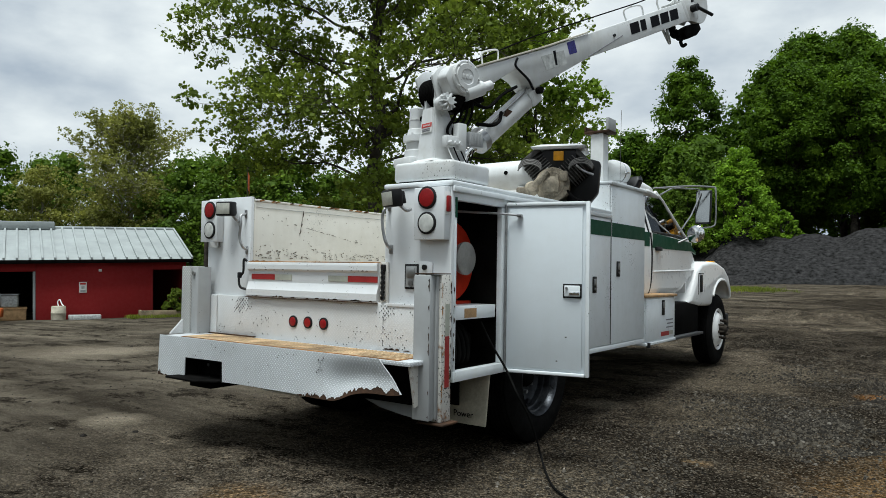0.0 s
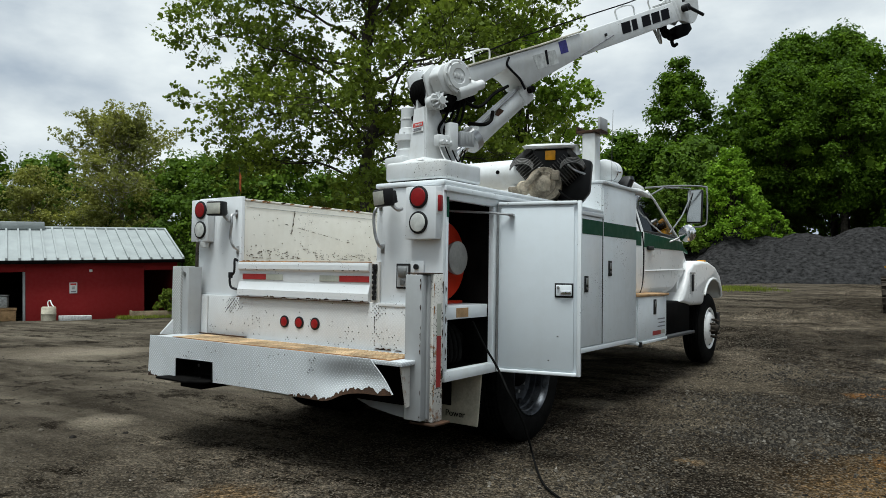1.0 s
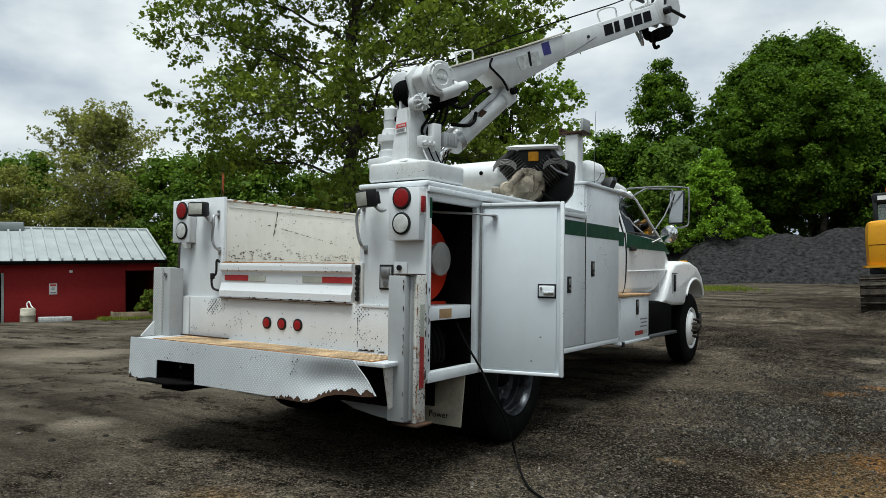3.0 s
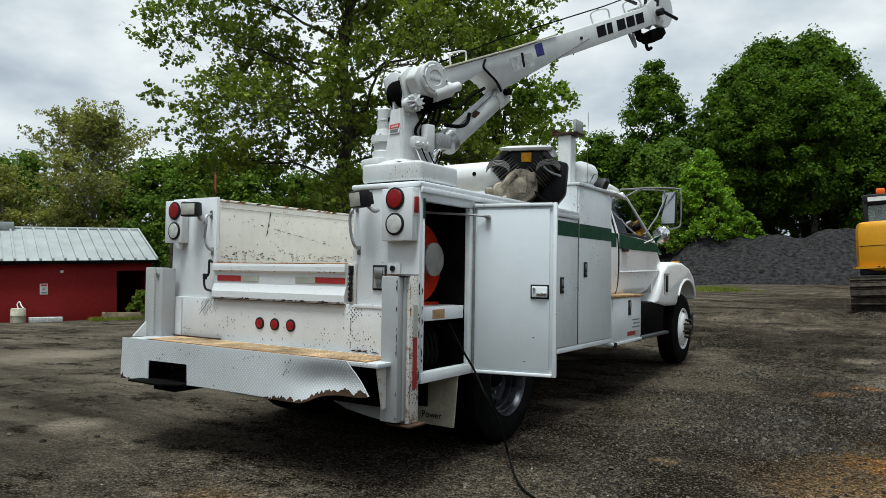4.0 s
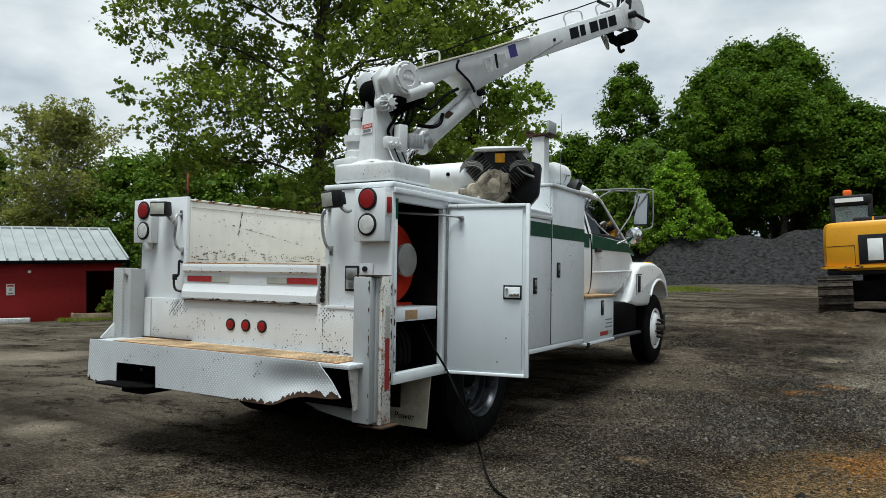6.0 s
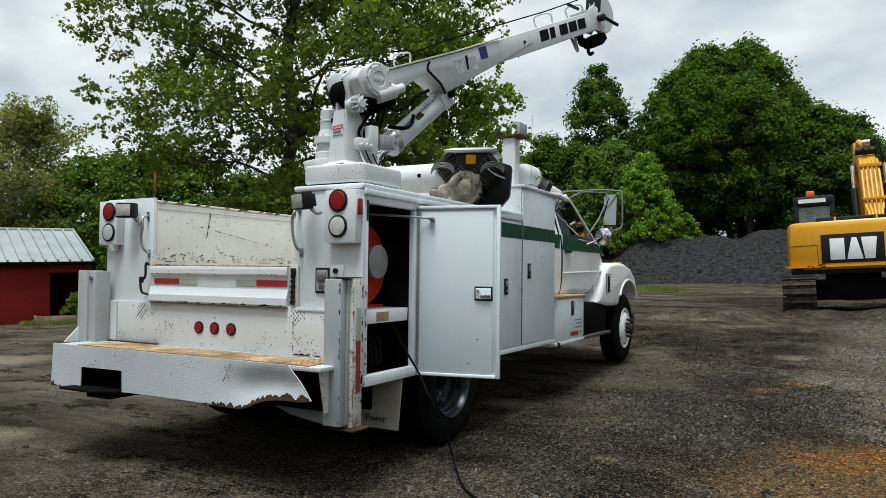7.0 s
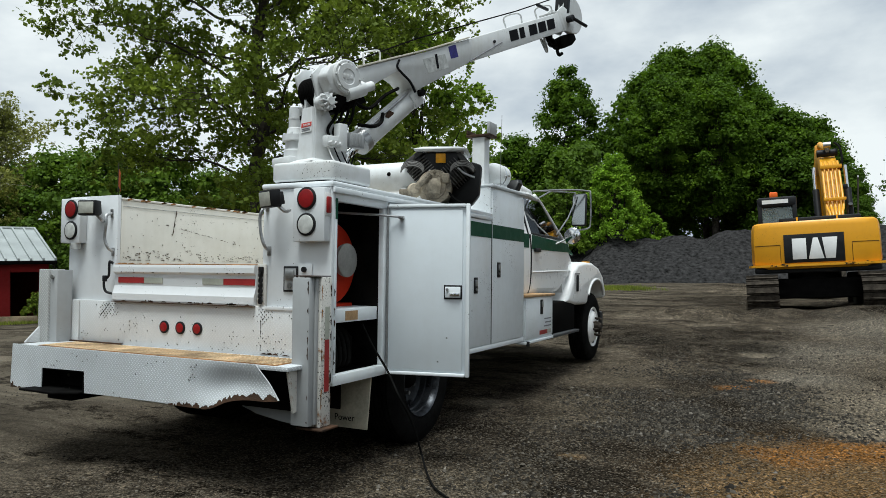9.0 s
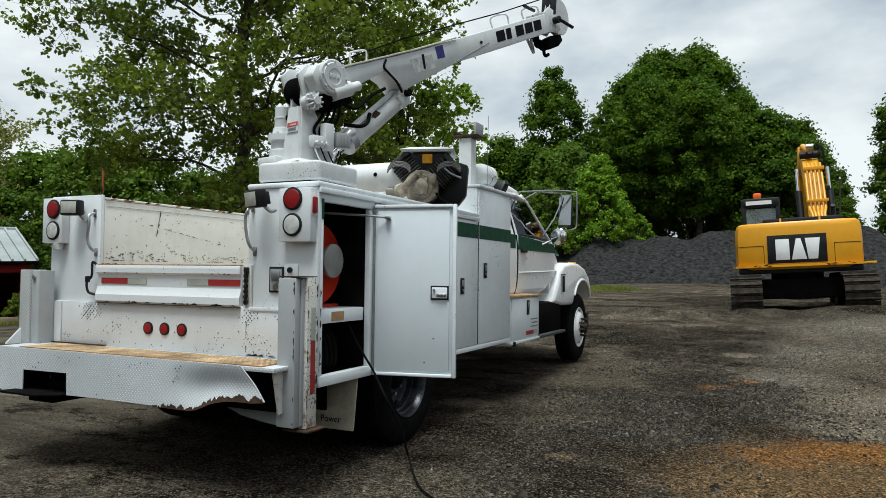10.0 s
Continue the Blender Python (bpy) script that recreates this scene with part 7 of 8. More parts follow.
    for s in (1, -1):
        part("hood_stripe", loft(B(), [[(s * 0.992, 5.60, 1.665), (s * 0.945, 6.02, 1.575), (s * 0.945, 6.02, 1.55), (s * 0.992, 5.60, 1.60)], [(s * 0.96, 5.60, 1.665), (s * 0.92, 6.02, 1.575), (s * 0.92, 6.02, 1.55), (s * 0.96, 5.60, 1.60)]]), GREEN, h)
    part("front_bumper", box(B(), -1.0, 1.0, 7.36, 7.52, 0.45, 0.72, 0.03), BLACK, truck)
    part("windscreen", loft(B(), [[(-0.94, 5.57, 1.73), (0.94, 5.57, 1.73), (0.83, 4.75, 2.22), (-0.83, 4.75, 2.22)], [(-0.94, 5.56, 1.725), (0.94, 5.56, 1.725), (0.83, 4.74, 2.215), (-0.83, 4.74, 2.215)]]), GLASS, c)
    part("rear_wall", box(B(), -0.83, 0.83, 3.52, 3.55, 1.74, 2.2, 0.01), WHITE_CAB, c)
    for sx in (0.45, -0.45):
        part("cab_seat", box(B(), sx - 0.25, sx + 0.25, 4.1, 4.25, 1.74, 2.02, 0.05), EX_BLACK, c)
    part("steering_wheel", lathe(B(), (-0.45, 4.85, 1.80), (0, -0.7, 0.7), [(0, 0.20), (0.015, 0.22), (0.03, 0.20), (0.015, 0.18)], 24), BLACK, c)
    part("dashboard", box(B(), -0.9, 0.9, 5.0, 5.4, 1.70, 1.80, 0.04), BLACK, c)
    # air horn shaped black cap on the cabinet's corner
    part("black_cap", loft(B(), [[(x, y, 2.12) for x, y in rounded(1.08, 3.32, 0.06, 0.06, 0.03)], [(x + 0.02, y + 0.03, 2.22) for x, y in rounded(1.08, 3.32, 0.075, 0.06, 0.03)], [(x + 0.03, y + 0.05, 2.26) for x, y in rounded(1.08, 3.32, 0.05, 0.04, 0.03)]]), BLACK, truck)
    # mirrors
    for s in (1, -1):
        def q(x, y, z):
            return (s * x, y, z)
        arm = part("mirror_arm", tube(B(), arc([q(0.88, 4.55, 2.28), q(1.15, 4.95, 2.33), q(1.34, 5.30, 2.345), q(1.37, 5.34, 2.30), q(1.37, 5.34, 1.95), q(1.34, 5.32, 1.87), q(1.22, 5.30, 1.855)]), 0.011, 8), STEEL, c, "bent steel mirror frame")
        part("mirror_brace", tube(B(), [q(1.20, 5.30, 1.86), q(1.18, 5.30, 2.33), q(0.97, 4.95, 2.32), q(0.90, 4.72, 2.22)], 0.010, 8), STEEL, arm)
        part("mirror_strut", tube(B(), [q(1.21, 5.30, 2.28), q(1.12, 5.2, 2.0), q(1.0, 5.1, 1.78)], 0.010, 8), STEEL, arm)
        mr = part("mirror_head", box(B(), *sorted((s * 1.14, s * 1.33)), 5.29, 5.34, 1.90, 2.32, 0.02), BLACK, c, "tall black side mirror")
        mr.matrix_basis = Matrix.Translation((0, 5.31, 2.11)) @ pose(0, 0, 0, -7, 0, 0) @ Matrix.Translation((0, -5.31, -2.11))
        part("mirror_glass", box(B(), *sorted((s * 1.155, s * 1.315)), 5.284, 5.2885, 1.915, 2.305, 0.0), MIRROR, mr)
        part("round_mirror", lathe(B(), q(1.20, 5.12, 1.77), (0, -1, 0), [(-0.05, 0.05), (-0.02, 0.10), (0.0, 0.105), (0.02, 0.095), (0.035, 0.06), (0.04, 0.0)], 24), CHROME, c)
        part("round_mirror_arm", tube(B(), [q(1.20, 5.16, 1.77), q(1.06, 5.12, 1.70), q(1.0, 5.06, 1.665)], 0.012, 8), STEEL, c)


cab()


# ---- things on and in the truck ----
def step_box():
    t = thing("side_toolbox", "white steel side toolbox with a plywood top", "toolbox", (0, 0, 0))
    t.location = (0.98, 3.86, 0.59)
    part("box_body", box(B(), -0.24, 0.215, -0.455, 0.47, 0.0, 0.455, 0.008), WHITE_SIDE, t)
    part("box_door", box(B(), 0.2155, 0.226, -0.44, 0.455, 0.025, 0.44, 0.004), WHITE_SIDE, t)
    part("box_top", box(B(), -0.25, 0.245, -0.475, 0.49, 0.456, 0.48, 0.004), PALE_WOOD, t, "worn plywood lid")
    p = part("latch", box(B(), 0.2265, 0.234, 0.02, 0.10, 0.26, 0.42, 0.003), BLACK, t)
    ob = new("latch_paddle", finish(box(B(), 0.235, 0.244, 0.035, 0.085, 0.34, 0.40, 0.004), "latch_paddle", STEEL))
    ob.parent = p
    for k in range(3):
        part("sticker_line", box(B(), 0.2265, 0.2275, 0.16 + 0.03 * (k % 2), 0.40, 0.20 - 0.04 * k, 0.213 - 0.04 * k), GREY_LETTER, t)
    part("red_tape", box(B(), 0.2265, 0.228, 0.0, 0.26, 0.04, 0.085), RED_TAPE, t)
    part("silver_tape", box(B(), 0.2265, 0.228, 0.262, 0.40, 0.045, 0.085), SILVER_TAPE, t)
    part("mount_rail", box(B(), -0.2, 0.23, -0.46, 0.48, -0.03, -0.002, 0.004), WHITE_SIDE, t)
    part("bump_stop", cyl(B(), (0.235, -0.40, 0.0), (0.235, -0.40, -0.05), 0.02, seg=12), BLACK, t)


step_box()


def hose_reel():
    t = thing("hose_reel", "orange-red hose reel with a grey hub in the open bay", "hose reel", (0.86, 0.37, 1.06))
    for x in (-0.09, 0.07):
        part("reel_flange", lathe(B(), (x, 0, 0.29), (1, 0, 0), [(0, 0.06), (0, 0.265), (0.006, 0.272), (0.014, 0.265), (0.014, 0.06)], 40), REEL_RED, t)
    part("hose_coil", lathe(B(), (-0.07, 0, 0.29), (1, 0, 0), [(0, 0.1)] + [(0.006 + 0.008 * k, 0.22 + 0.012 * (k % 2)) for k in range(16)] + [(0.135, 0.1)], 36), RUBBER, t)
    part("reel_hub", lathe(B(), (0.086, 0.03, 0.31), (1, 0, 0), [(0, 0.05), (0.06, 0.05), (0.065, 0.105), (0.085, 0.112), (0.10, 0.112), (0.106, 0.10), (0.108, 0.0)], 32), REEL_HUB, t)
    part("reel_stand", prism(B(), [(-0.2, 0.0), (0.2, 0.0), (0.05, 0.29), (-0.05, 0.29)], "x", -0.13, -0.115), REEL_RED, t)
    part("reel_foot", box(B(), -0.13, 0.1, -0.22, 0.22, 0.0, 0.02, 0.004), REEL_RED, t)


hose_reel()


def bay_hoses():
    t = thing("coiled_hoses", "black hoses hanging coiled below the bay shelf", "hoses", (0.95, 0.3, 0.65))
    for k in range(5):
        y = -0.18 + 0.05 * k
        part("hose_loop", tube(B(), arc([(0.05, y, 0.33), (0.14, y + 0.01, 0.22), (0.15, y + 0.02, 0.06), (0.02, y + 0.02, 0.02), (-0.1, y, 0.08), (-0.1, y, 0.3)]), 0.014, 8), RUBBER, t)
    b = thing("canister", "dark canister standing on the bay floor", "canister", (0.92, 0.5, 0.65))
    part("canister_body", lathe(B(), (0, 0, 0), (0, 0, 1), [(0, 0.08), (0.01, 0.085), (0.2, 0.085), (0.24, 0.05), (0.26, 0.03)], 20), INSIDE, b)


bay_hoses()


def air_hose():
    t = thing("air_hose", "thin black air hose trailing from the bay to the ground", "hose", (1.2, 0.6, 0.0))
    pts = [(-0.06, -0.16, 0.95), (-0.01, -0.1, 0.8), (0.085, -0.068, 0.64), (0.196, -0.114, 0.5), (0.249, -0.044, 0.34), (0.272, 0.018, 0.19), (0.287, 0.058, 0.07), (0.365, -0.033, 0.012), (0.541, -0.283, 0.012), (0.695, -0.43, 0.012), (1.095, -0.73, 0.012)]
    part("hose", tube(B(), arc(pts, 8), 0.0075, 8), RUBBER, t)


air_hose()


def tank():
    t = thing("air_tank", "white cylindrical air tank lying across the bed", "air tank", (0.35, 1.92, 1.4))
    part("tank_shell", lathe(B(), (-0.75, 0, 0.74), (1, 0, 0), [(0, 0.02), (0.015, 0.07), (0.05, 0.11), (0.09, 0.128), (1.2, 0.128), (1.24, 0.11), (1.275, 0.07), (1.29, 0.02)], 36), WHITE_CRANE, t)
    for x in (-0.05, 0.17):
        part("tank_fitting", cyl(B(), (x, -0.135, 0.75), (x, -0.10, 0.75), 0.018, seg=10), DARK, t)
    for x in (-0.55, 0.3):
        part("tank_leg", box(B(), x - 0.03, x + 0.03, -0.1, 0.1, -0.42, 0.63, 0.004), WHITE_CRANE, t)


tank()


def compressor():
    t = thing("air_compressor", "dirty tan and black V-twin air compressor under a small hood", "compressor", (0.98, 1.88, 1.845), 20)
    part("base_plate", box(B(), -0.24, 0.22, -0.18, 0.32, 0.0, 0.03, 0.006), DARK, t)
    part("crankcase", lathe(B(), (-0.03, -0.2, 0.165), (0, 1, 0), [(0, 0.05), (0.0, 0.10), (0.02, 0.104), (0.025, 0.14), (0.045, 0.145), (0.055, 0.132), (0.42, 0.132), (0.46, 0.10)], 32), CRANKCASE, t)
    for k in range(8):
        a = 2 * math.pi * k / 8
        part("case_bolt", cyl(B(), (-0.03 + 0.122 * math.cos(a), -0.19, 0.165 + 0.122 * math.sin(a)), (-0.03 + 0.122 * math.cos(a), -0.166, 0.165 + 0.122 * math.sin(a)), 0.012, seg=6), CRANKCASE, t)
    bm = B()
    lathe(bm, (-0.03, -0.2, 0.165), (0, -1, 0), [(0, 0.07), (0.03, 0.065), (0.045, 0.045), (0.06, 0.02)], 20)
    box(bm, -0.085, -0.055, -0.235, -0.2, 0.10, 0.24, 0.008)
    box(bm, 0.0, 0.03, -0.235, -0.2, 0.10, 0.24, 0.008)
    part("bearing_cover", bm, CRANKCASE, t)
    part("oil_pipe", tube(B(), arc([(-0.2, -0.12, 0.1), (-0.26, -0.14, 0.09), (-0.3, -0.14, 0.05)], 5), 0.022, 8), CRANKCASE, t)
    part("oil_elbow", box(B(), -0.33, -0.18, -0.17, -0.10, 0.10, 0.15, 0.015), CRANKCASE, t)
    for sgn, tilt in ((-1, -40), (1, 48)):
        m = Matrix.Translation((-0.02, 0.02, 0.17)) @ pose(0, 0, 0, 0, tilt, 0)
        bm = B()
        cyl(bm, (0, 0, 0.08), (0, 0, 0.30), 0.08, seg=20)
        head = part("cylinder", bm, FIN_DARK, t, "dark finned cylinder")
        head.matrix_basis = m
        for k in range(7):
            part("fin", prism(B(), rounded(0, 0, 0.112, 0.112, 0.05), "z", 0.125 + 0.024 * k, 0.132 + 0.024 * k), FIN_GREY if (k + (sgn > 0)) % 3 else FIN_DARK, head)
        part("cylinder_head", box(B(), -0.10, 0.10, -0.10, 0.10, 0.302, 0.35, 0.015), FIN_DARK, head)
    part("belt_guard", prism(B(), [(0.06, 0.03), (0.26, 0.03), (0.33, 0.12), (0.35, 0.38), (0.26, 0.41), (0.12, 0.3)], "y", 0.05, 0.20, 0.02), BLACK, t)
    part("hood_roof", loft(B(), [[(x, y, 0.475) for x, y in ((-0.20, -0.12), (0.22, -0.12), (0.22, 0.3), (-0.20, 0.3))], [(x, y, 0.49) for x, y in ((-0.22, -0.14), (0.24, -0.14), (0.24, 0.32), (-0.22, 0.32))], [(x, y, 0.52) for x, y in ((-0.14, -0.06), (0.16, -0.06), (0.16, 0.24), (-0.14, 0.24))]]), WHITE_CRANE, t)
    part("manifold", lathe(B(), (-0.20, -0.16, 0.13), (0.2, -1, 0.1), [(0, 0.06), (0.03, 0.062), (0.05, 0.045), (0.09, 0.04)], 16), CRANKCASE, t)
    part("manifold_elbow", tube(B(), arc([(-0.19, -0.22, 0.14), (-0.12, -0.24, 0.20), (-0.06, -0.22, 0.26)]), 0.028, 10), CRANKCASE, t)
    part("relief_valve", box(B(), 0.04, 0.10, -0.23, -0.16, 0.19, 0.27, 0.012), CRANKCASE, t)
    part("hood_box", box(B(), -0.13, 0.16, -0.08, 0.24, 0.30, 0.474, 0.02), BLACK, t)
    part("amber_lamp", box(B(), -0.03, 0.055, -0.10, -0.081, 0.375, 0.455, 0.006), AMBER_LENS, t, "amber lamp")
    for pts in ([(-0.08, -0.1, 0.31), (-0.02, -0.14, 0.27), (0.05, -0.12, 0.24)], [(0.16, -0.1, 0.33), (0.22, -0.13, 0.28), (0.3, -0.1, 0.25)], [(0.08, -0.16, 0.13), (0.16, -0.2, 0.05), (0.27, -0.2, -0.0)]):
        part("hose", tube(B(), arc(pts), 0.010, 6), STEEL if pts[0][2] > 0.2 else RUBBER, t)


    for cx, tilt in ((-0.22, -42), (0.20, 50)):
        for k in range(4):
            pts = [Vector((cx + 0.10 * math.cos(a), -0.13 - 0.012 * k, 0.31 + 0.075 * math.sin(a) - 0.014 * k)) for a in np.linspace(0.3, 2.9, 9)]
            part("cooling_tube", tube(B(), pts, 0.006, 6), FIN_GREY, t)


compressor()


def rest_post():
    t = thing("boom_rest_post", "white steel boom rest post with a rusty top plate", "post", (0.965, 2.78, ZT + 0.036))
    part("column", box(B(), -0.065, 0.065, -0.065, 0.065, 0.0, 0.76, 0.008), WHITE_CRANE, t)
    part("top_plate", box(B(), -0.12, 0.13, -0.09, 0.09, 0.762, 0.785, 0.004), RUST, t)
    part("side_plate", box(B(), 0.10, 0.128, -0.09, 0.09, 0.786, 0.90, 0.004), GREY_JACK, t)
    part("corner_tab", box(B(), -0.118, -0.10, -0.09, 0.09, 0.786, 0.83, 0.004), RUST, t)
    part("gusset", prism(B(), [(0.067, 0.0), (0.16, 0.0), (0.067, 0.22)], "y", -0.01, 0.01), RUSTY, t)
    part("antenna_whip", tube(B(), [(0.16, 0.12, -0.02), (0.16, 0.12, 0.6), (0.165, 0.13, 1.0)], 0.0022, 5), FIN_GREY, t)
    part("hose_clip", box(B(), -0.03, 0.03, -0.09, -0.066, 0.06, 0.2, 0.01), RUST, t)


rest_post()


def air_cleaner():
    t = thing("air_cleaner", "white domed air cleaner canister with a chrome clip", "canister", (1.0, 3.05, ZH + 0.03))
    part("canister_body", lathe(B(), (0, -0.14, 0.16), (0, 1, 0.0), [(0, 0.02), (0.02, 0.07), (0.06, 0.105), (0.10, 0.115), (0.30, 0.115), (0.32, 0.10)], 28), WHITE_CRANE, t)
    part("band", lathe(B(), (0, 0.02, 0.16), (0, 1, 0), [(0, 0.118), (0.02, 0.118)], 28), CHROME, t)
    part("clip", box(B(), 0.10, 0.14, -0.02, 0.06, 0.14, 0.16, 0.006), CHROME, t)
    part("saddle", box(B(), -0.08, 0.08, -0.05, 0.15, 0.0, 0.06, 0.006), WHITE_CRANE, t)


air_cleaner()


# ---- crane ----
def crane():
    """Local y is the boom's way, x its right-hand side, origin on the pack's top."""
    t = thing("truck_crane", "white hydraulic truck crane with raised telescopic boom", "crane", (0.93, 0.25, ZT + 0.037), -16)
    back = Matrix.Translation((0, 0, 0)) @ pose(0, 0, 0, 0, 0, 16)
    b = part("turntable_base", prism(B(), rounded(0.005, 0.01, 0.24, 0.235, 0.05), "z", 0.012, 0.135, 0.02, 3), WHITE_CRANE, t, "white boxed turntable base")
    b.matrix_basis = back
    g = part("base_gasket", prism(B(), rounded(0.005, 0.01, 0.22, 0.22, 0.05), "z", 0.0, 0.0118), BLACK, t)
    g.matrix_basis = back
    # post: two side plates, a sloping back plate, foot
    for x, lean in ((-0.062, 0.05), (0.098, -0.11)):
        bm = prism(B(), [(-0.13, 0.137), (0.17, 0.137), (0.15, 0.19), (0.085, 0.30), (0.03, 0.42), (-0.02, 0.53), (-0.04, 0.62), (-0.11, 0.62), (-0.105, 0.50)], "x", x - 0.010, x + 0.010, 0.003)
        for v in bm.verts:
            v.co.x += lean * (v.co.z - 0.137)
        part("post_side_plate", bm, WHITE_CRANE, t)
    bp = part("post_back_plate", loft(B(), [[(-0.070, -0.152, 0.137), (0.106, -0.152, 0.137), (0.106, -0.132, 0.137), (-0.070, -0.132, 0.137)],
                                            [(-0.046, -0.122, 0.50), (0.056, -0.122, 0.50), (0.056, -0.106, 0.50), (-0.046, -0.106, 0.50)]]), WHITE_CRANE, t)
    part("post_foot", loft(B(), [[(-0.13, -0.19, 0.136), (0.145, -0.19, 0.136), (0.145, 0.20, 0.136), (-0.13, 0.20, 0.136)], [(-0.075, -0.156, 0.160), (0.112, -0.156, 0.160), (0.112, 0.165, 0.160), (-0.075, 0.165, 0.160)]]), WHITE_CRANE, t)
    lab = part("warning_label", prism(B(), [(-0.1405, 0.335), (-0.1352, 0.40), (-0.1365, 0.40), (-0.1418, 0.335)], "x", -0.035, 0.075), BADGE_WHITE, bp)
    part("warning_band", prism(B(), [(-0.1400, 0.370), (-0.1378, 0.398), (-0.1388, 0.398), (-0.1410, 0.370)], "x", -0.033, 0.073), DECAL_RED, bp)
    words("DANGER", 0.019, BADGE_WHITE, bp, pose(0.025, -0.1415, 0.3765, 85.3, 0, 0), "warning_lettering", depth=0.0004)
    for k in range(2):
        part("warning_line", box(B(), -0.025, 0.06, -0.1435, -0.1405, 0.345 + 0.011 * k, 0.350 + 0.011 * k), GREY_LETTER, bp)
    # slewing motor on the left of the post
    bm = B()
    lathe(bm, (-0.205, -0.05, 0.136), (0, 0, 1), [(0, 0.085), (0.11, 0.085), (0.12, 0.075), (0.17, 0.075), (0.175, 0.095), (0.215, 0.095), (0.22, 0.07), (0.26, 0.062), (0.265, 0.055), (0.32, 0.055), (0.322, 0.058), (0.332, 0.058), (0.334, 0.053), (0.40, 0.053), (0.41, 0.04)], 24)
    m = part("slewing_motor", bm, WHITE_CRANE, t, "white stacked slewing motor")
    part("motor_port", cyl(B(), (-0.17, -0.05, 0.46), (-0.06, -0.05, 0.48), 0.02, seg=10), DARK, m)
    part("motor_bracket", box(B(), -0.33, -0.13, -0.16, 0.04, 0.1365, 0.20, 0.01), WHITE_CRANE, m)
    for k in range(6):
        a = k * math.pi / 3
        part("motor_bolt", cyl(B(), (-0.205 + 0.082 * math.cos(a), -0.05 + 0.082 * math.sin(a), 0.351), (-0.205 + 0.082 * math.cos(a), -0.05 + 0.082 * math.sin(a), 0.365), 0.009, seg=6), WHITE_CRANE, m)

    # boom in its own frame: s along it from the winch end, h across it, tilted 23.6 degrees
    z0 = ZT + 0.037
    el = radians(23.6)

    def at(R, z):
        return (R, z - z0)

    def side(pts, x0, x1, bevel=0.006):
        return prism(B(), [at(*p) for p in pts], "x", x0, x1, bevel)

    boom = part("boom", side([(-0.02, 2.60), (0.18, 2.645), (0.90, 2.94), (1.40, 3.165), (1.36, 2.957), (0.78, 2.62), (0.70, 2.68), (0.58, 2.72), (0.27, 2.52), (0.0, 2.44)], -0.105, 0.105), WHITE_CRANE, t, "white boxed outer boom")
    inner = part("inner_boom", side([(1.33, 3.134), (2.61, 3.705), (2.72, 3.565), (2.10, 3.285), (1.37, 2.962)], -0.102, 0.102), WHITE_CRANE, t, "white inner boom section with lettering")
    part("boom_top_plate", side([(0.20, 2.655), (0.90, 2.945), (1.35, 3.147), (1.345, 3.158), (0.895, 2.957), (0.195, 2.667)], -0.115, 0.115, 0.002), CRANE_GRIME, boom, "rust-stained boom top edge")
    # rubbing gusset and scraped patch
    part("gusset_edge", tube(B(), arc([(0.108, *at(0.59, 2.80)), (0.108, *at(0.57, 2.745)), (0.108, *at(0.62, 2.71)), (0.108, *at(0.70, 2.665)), (0.108, *at(0.755, 2.60))]), 0.009, 6), LETTER, boom)
    part("scraped_patch", side([(0.83, 2.86), (1.07, 2.955), (1.12, 2.86), (0.89, 2.77)], 0.1055, 0.1065, 0), FADED, boom)
    part("slot", side([(0.955, 2.925), (0.98, 2.935), (1.005, 2.83), (0.985, 2.825)], 0.107, 0.109, 0), LETTER, boom)
    part("blue_decal", side([(1.105, 3.02), (1.19, 3.058), (1.225, 2.97), (1.14, 2.935)], 0.1055, 0.107, 0), BLUE, boom)
    part("seam_line", tube(B(), [(0.103, *at(1.36, 2.965)), (0.103, *at(1.78, 3.225))], 0.004, 5), GREY_LETTER, inner)
    part("peg", cyl(B(), (0.102, *at(1.67, 3.20)), (0.115, *at(1.67, 3.20)), 0.012, seg=10), BLACK, inner)
    # the maker's word as five plain dark bars
    for k in range(5):
        a, c = 1.90 + 0.139 * k, 1.90 + 0.139 * k + (0.115 if k != 1 else 0.07)

        def P(R, up):
            return (R - 0.03 * up, 3.27 + (R - 1.93) * 0.437 + 0.085 * up)
        part("lettering_bar", side([P(a, 0), P(c, 0), P(c, 1), P(a, 1)], 0.1022, 0.1045, 0), LETTER, inner)
    # winch end: cheeks, drum, gearbox with round cover, motor, cooling fan
    part("winch_cheek", side([(-0.145, 2.55), (-0.08, 2.62), (0.16, 2.66), (0.20, 2.55), (0.02, 2.46), (-0.01, 2.34), (-0.06, 2.285)], 0.058, 0.078), WHITE_CRANE, t)
    part("winch_cheek", side([(-0.145, 2.56), (-0.08, 2.62), (0.16, 2.66), (0.20, 2.55), (0.02, 2.46), (-0.01, 2.32), (-0.045, 2.30)], -0.118, -0.100), WHITE_CRANE, t)
    part("winch_yoke", side([(-0.075, 2.34), (0.0, 2.38), (0.01, 2.29), (-0.06, 2.27)], -0.085, 0.055), DARK, t)
    drum = part("winch_drum", cyl(B(), (-0.098, *at(-0.03, 2.465)), (0.056, *at(-0.03, 2.465)), 0.092, seg=28), BLACK, t, "black cable drum")
    for k in range(9):
        x = -0.096 + 0.0165 * k
        part("cable_turn", lathe(B(), (x, *at(-0.03, 2.465)), (1, 0, 0), [(0, 0.091), (0.004, 0.100), (0.012, 0.100), (0.016, 0.091)], 24), DARK, drum)
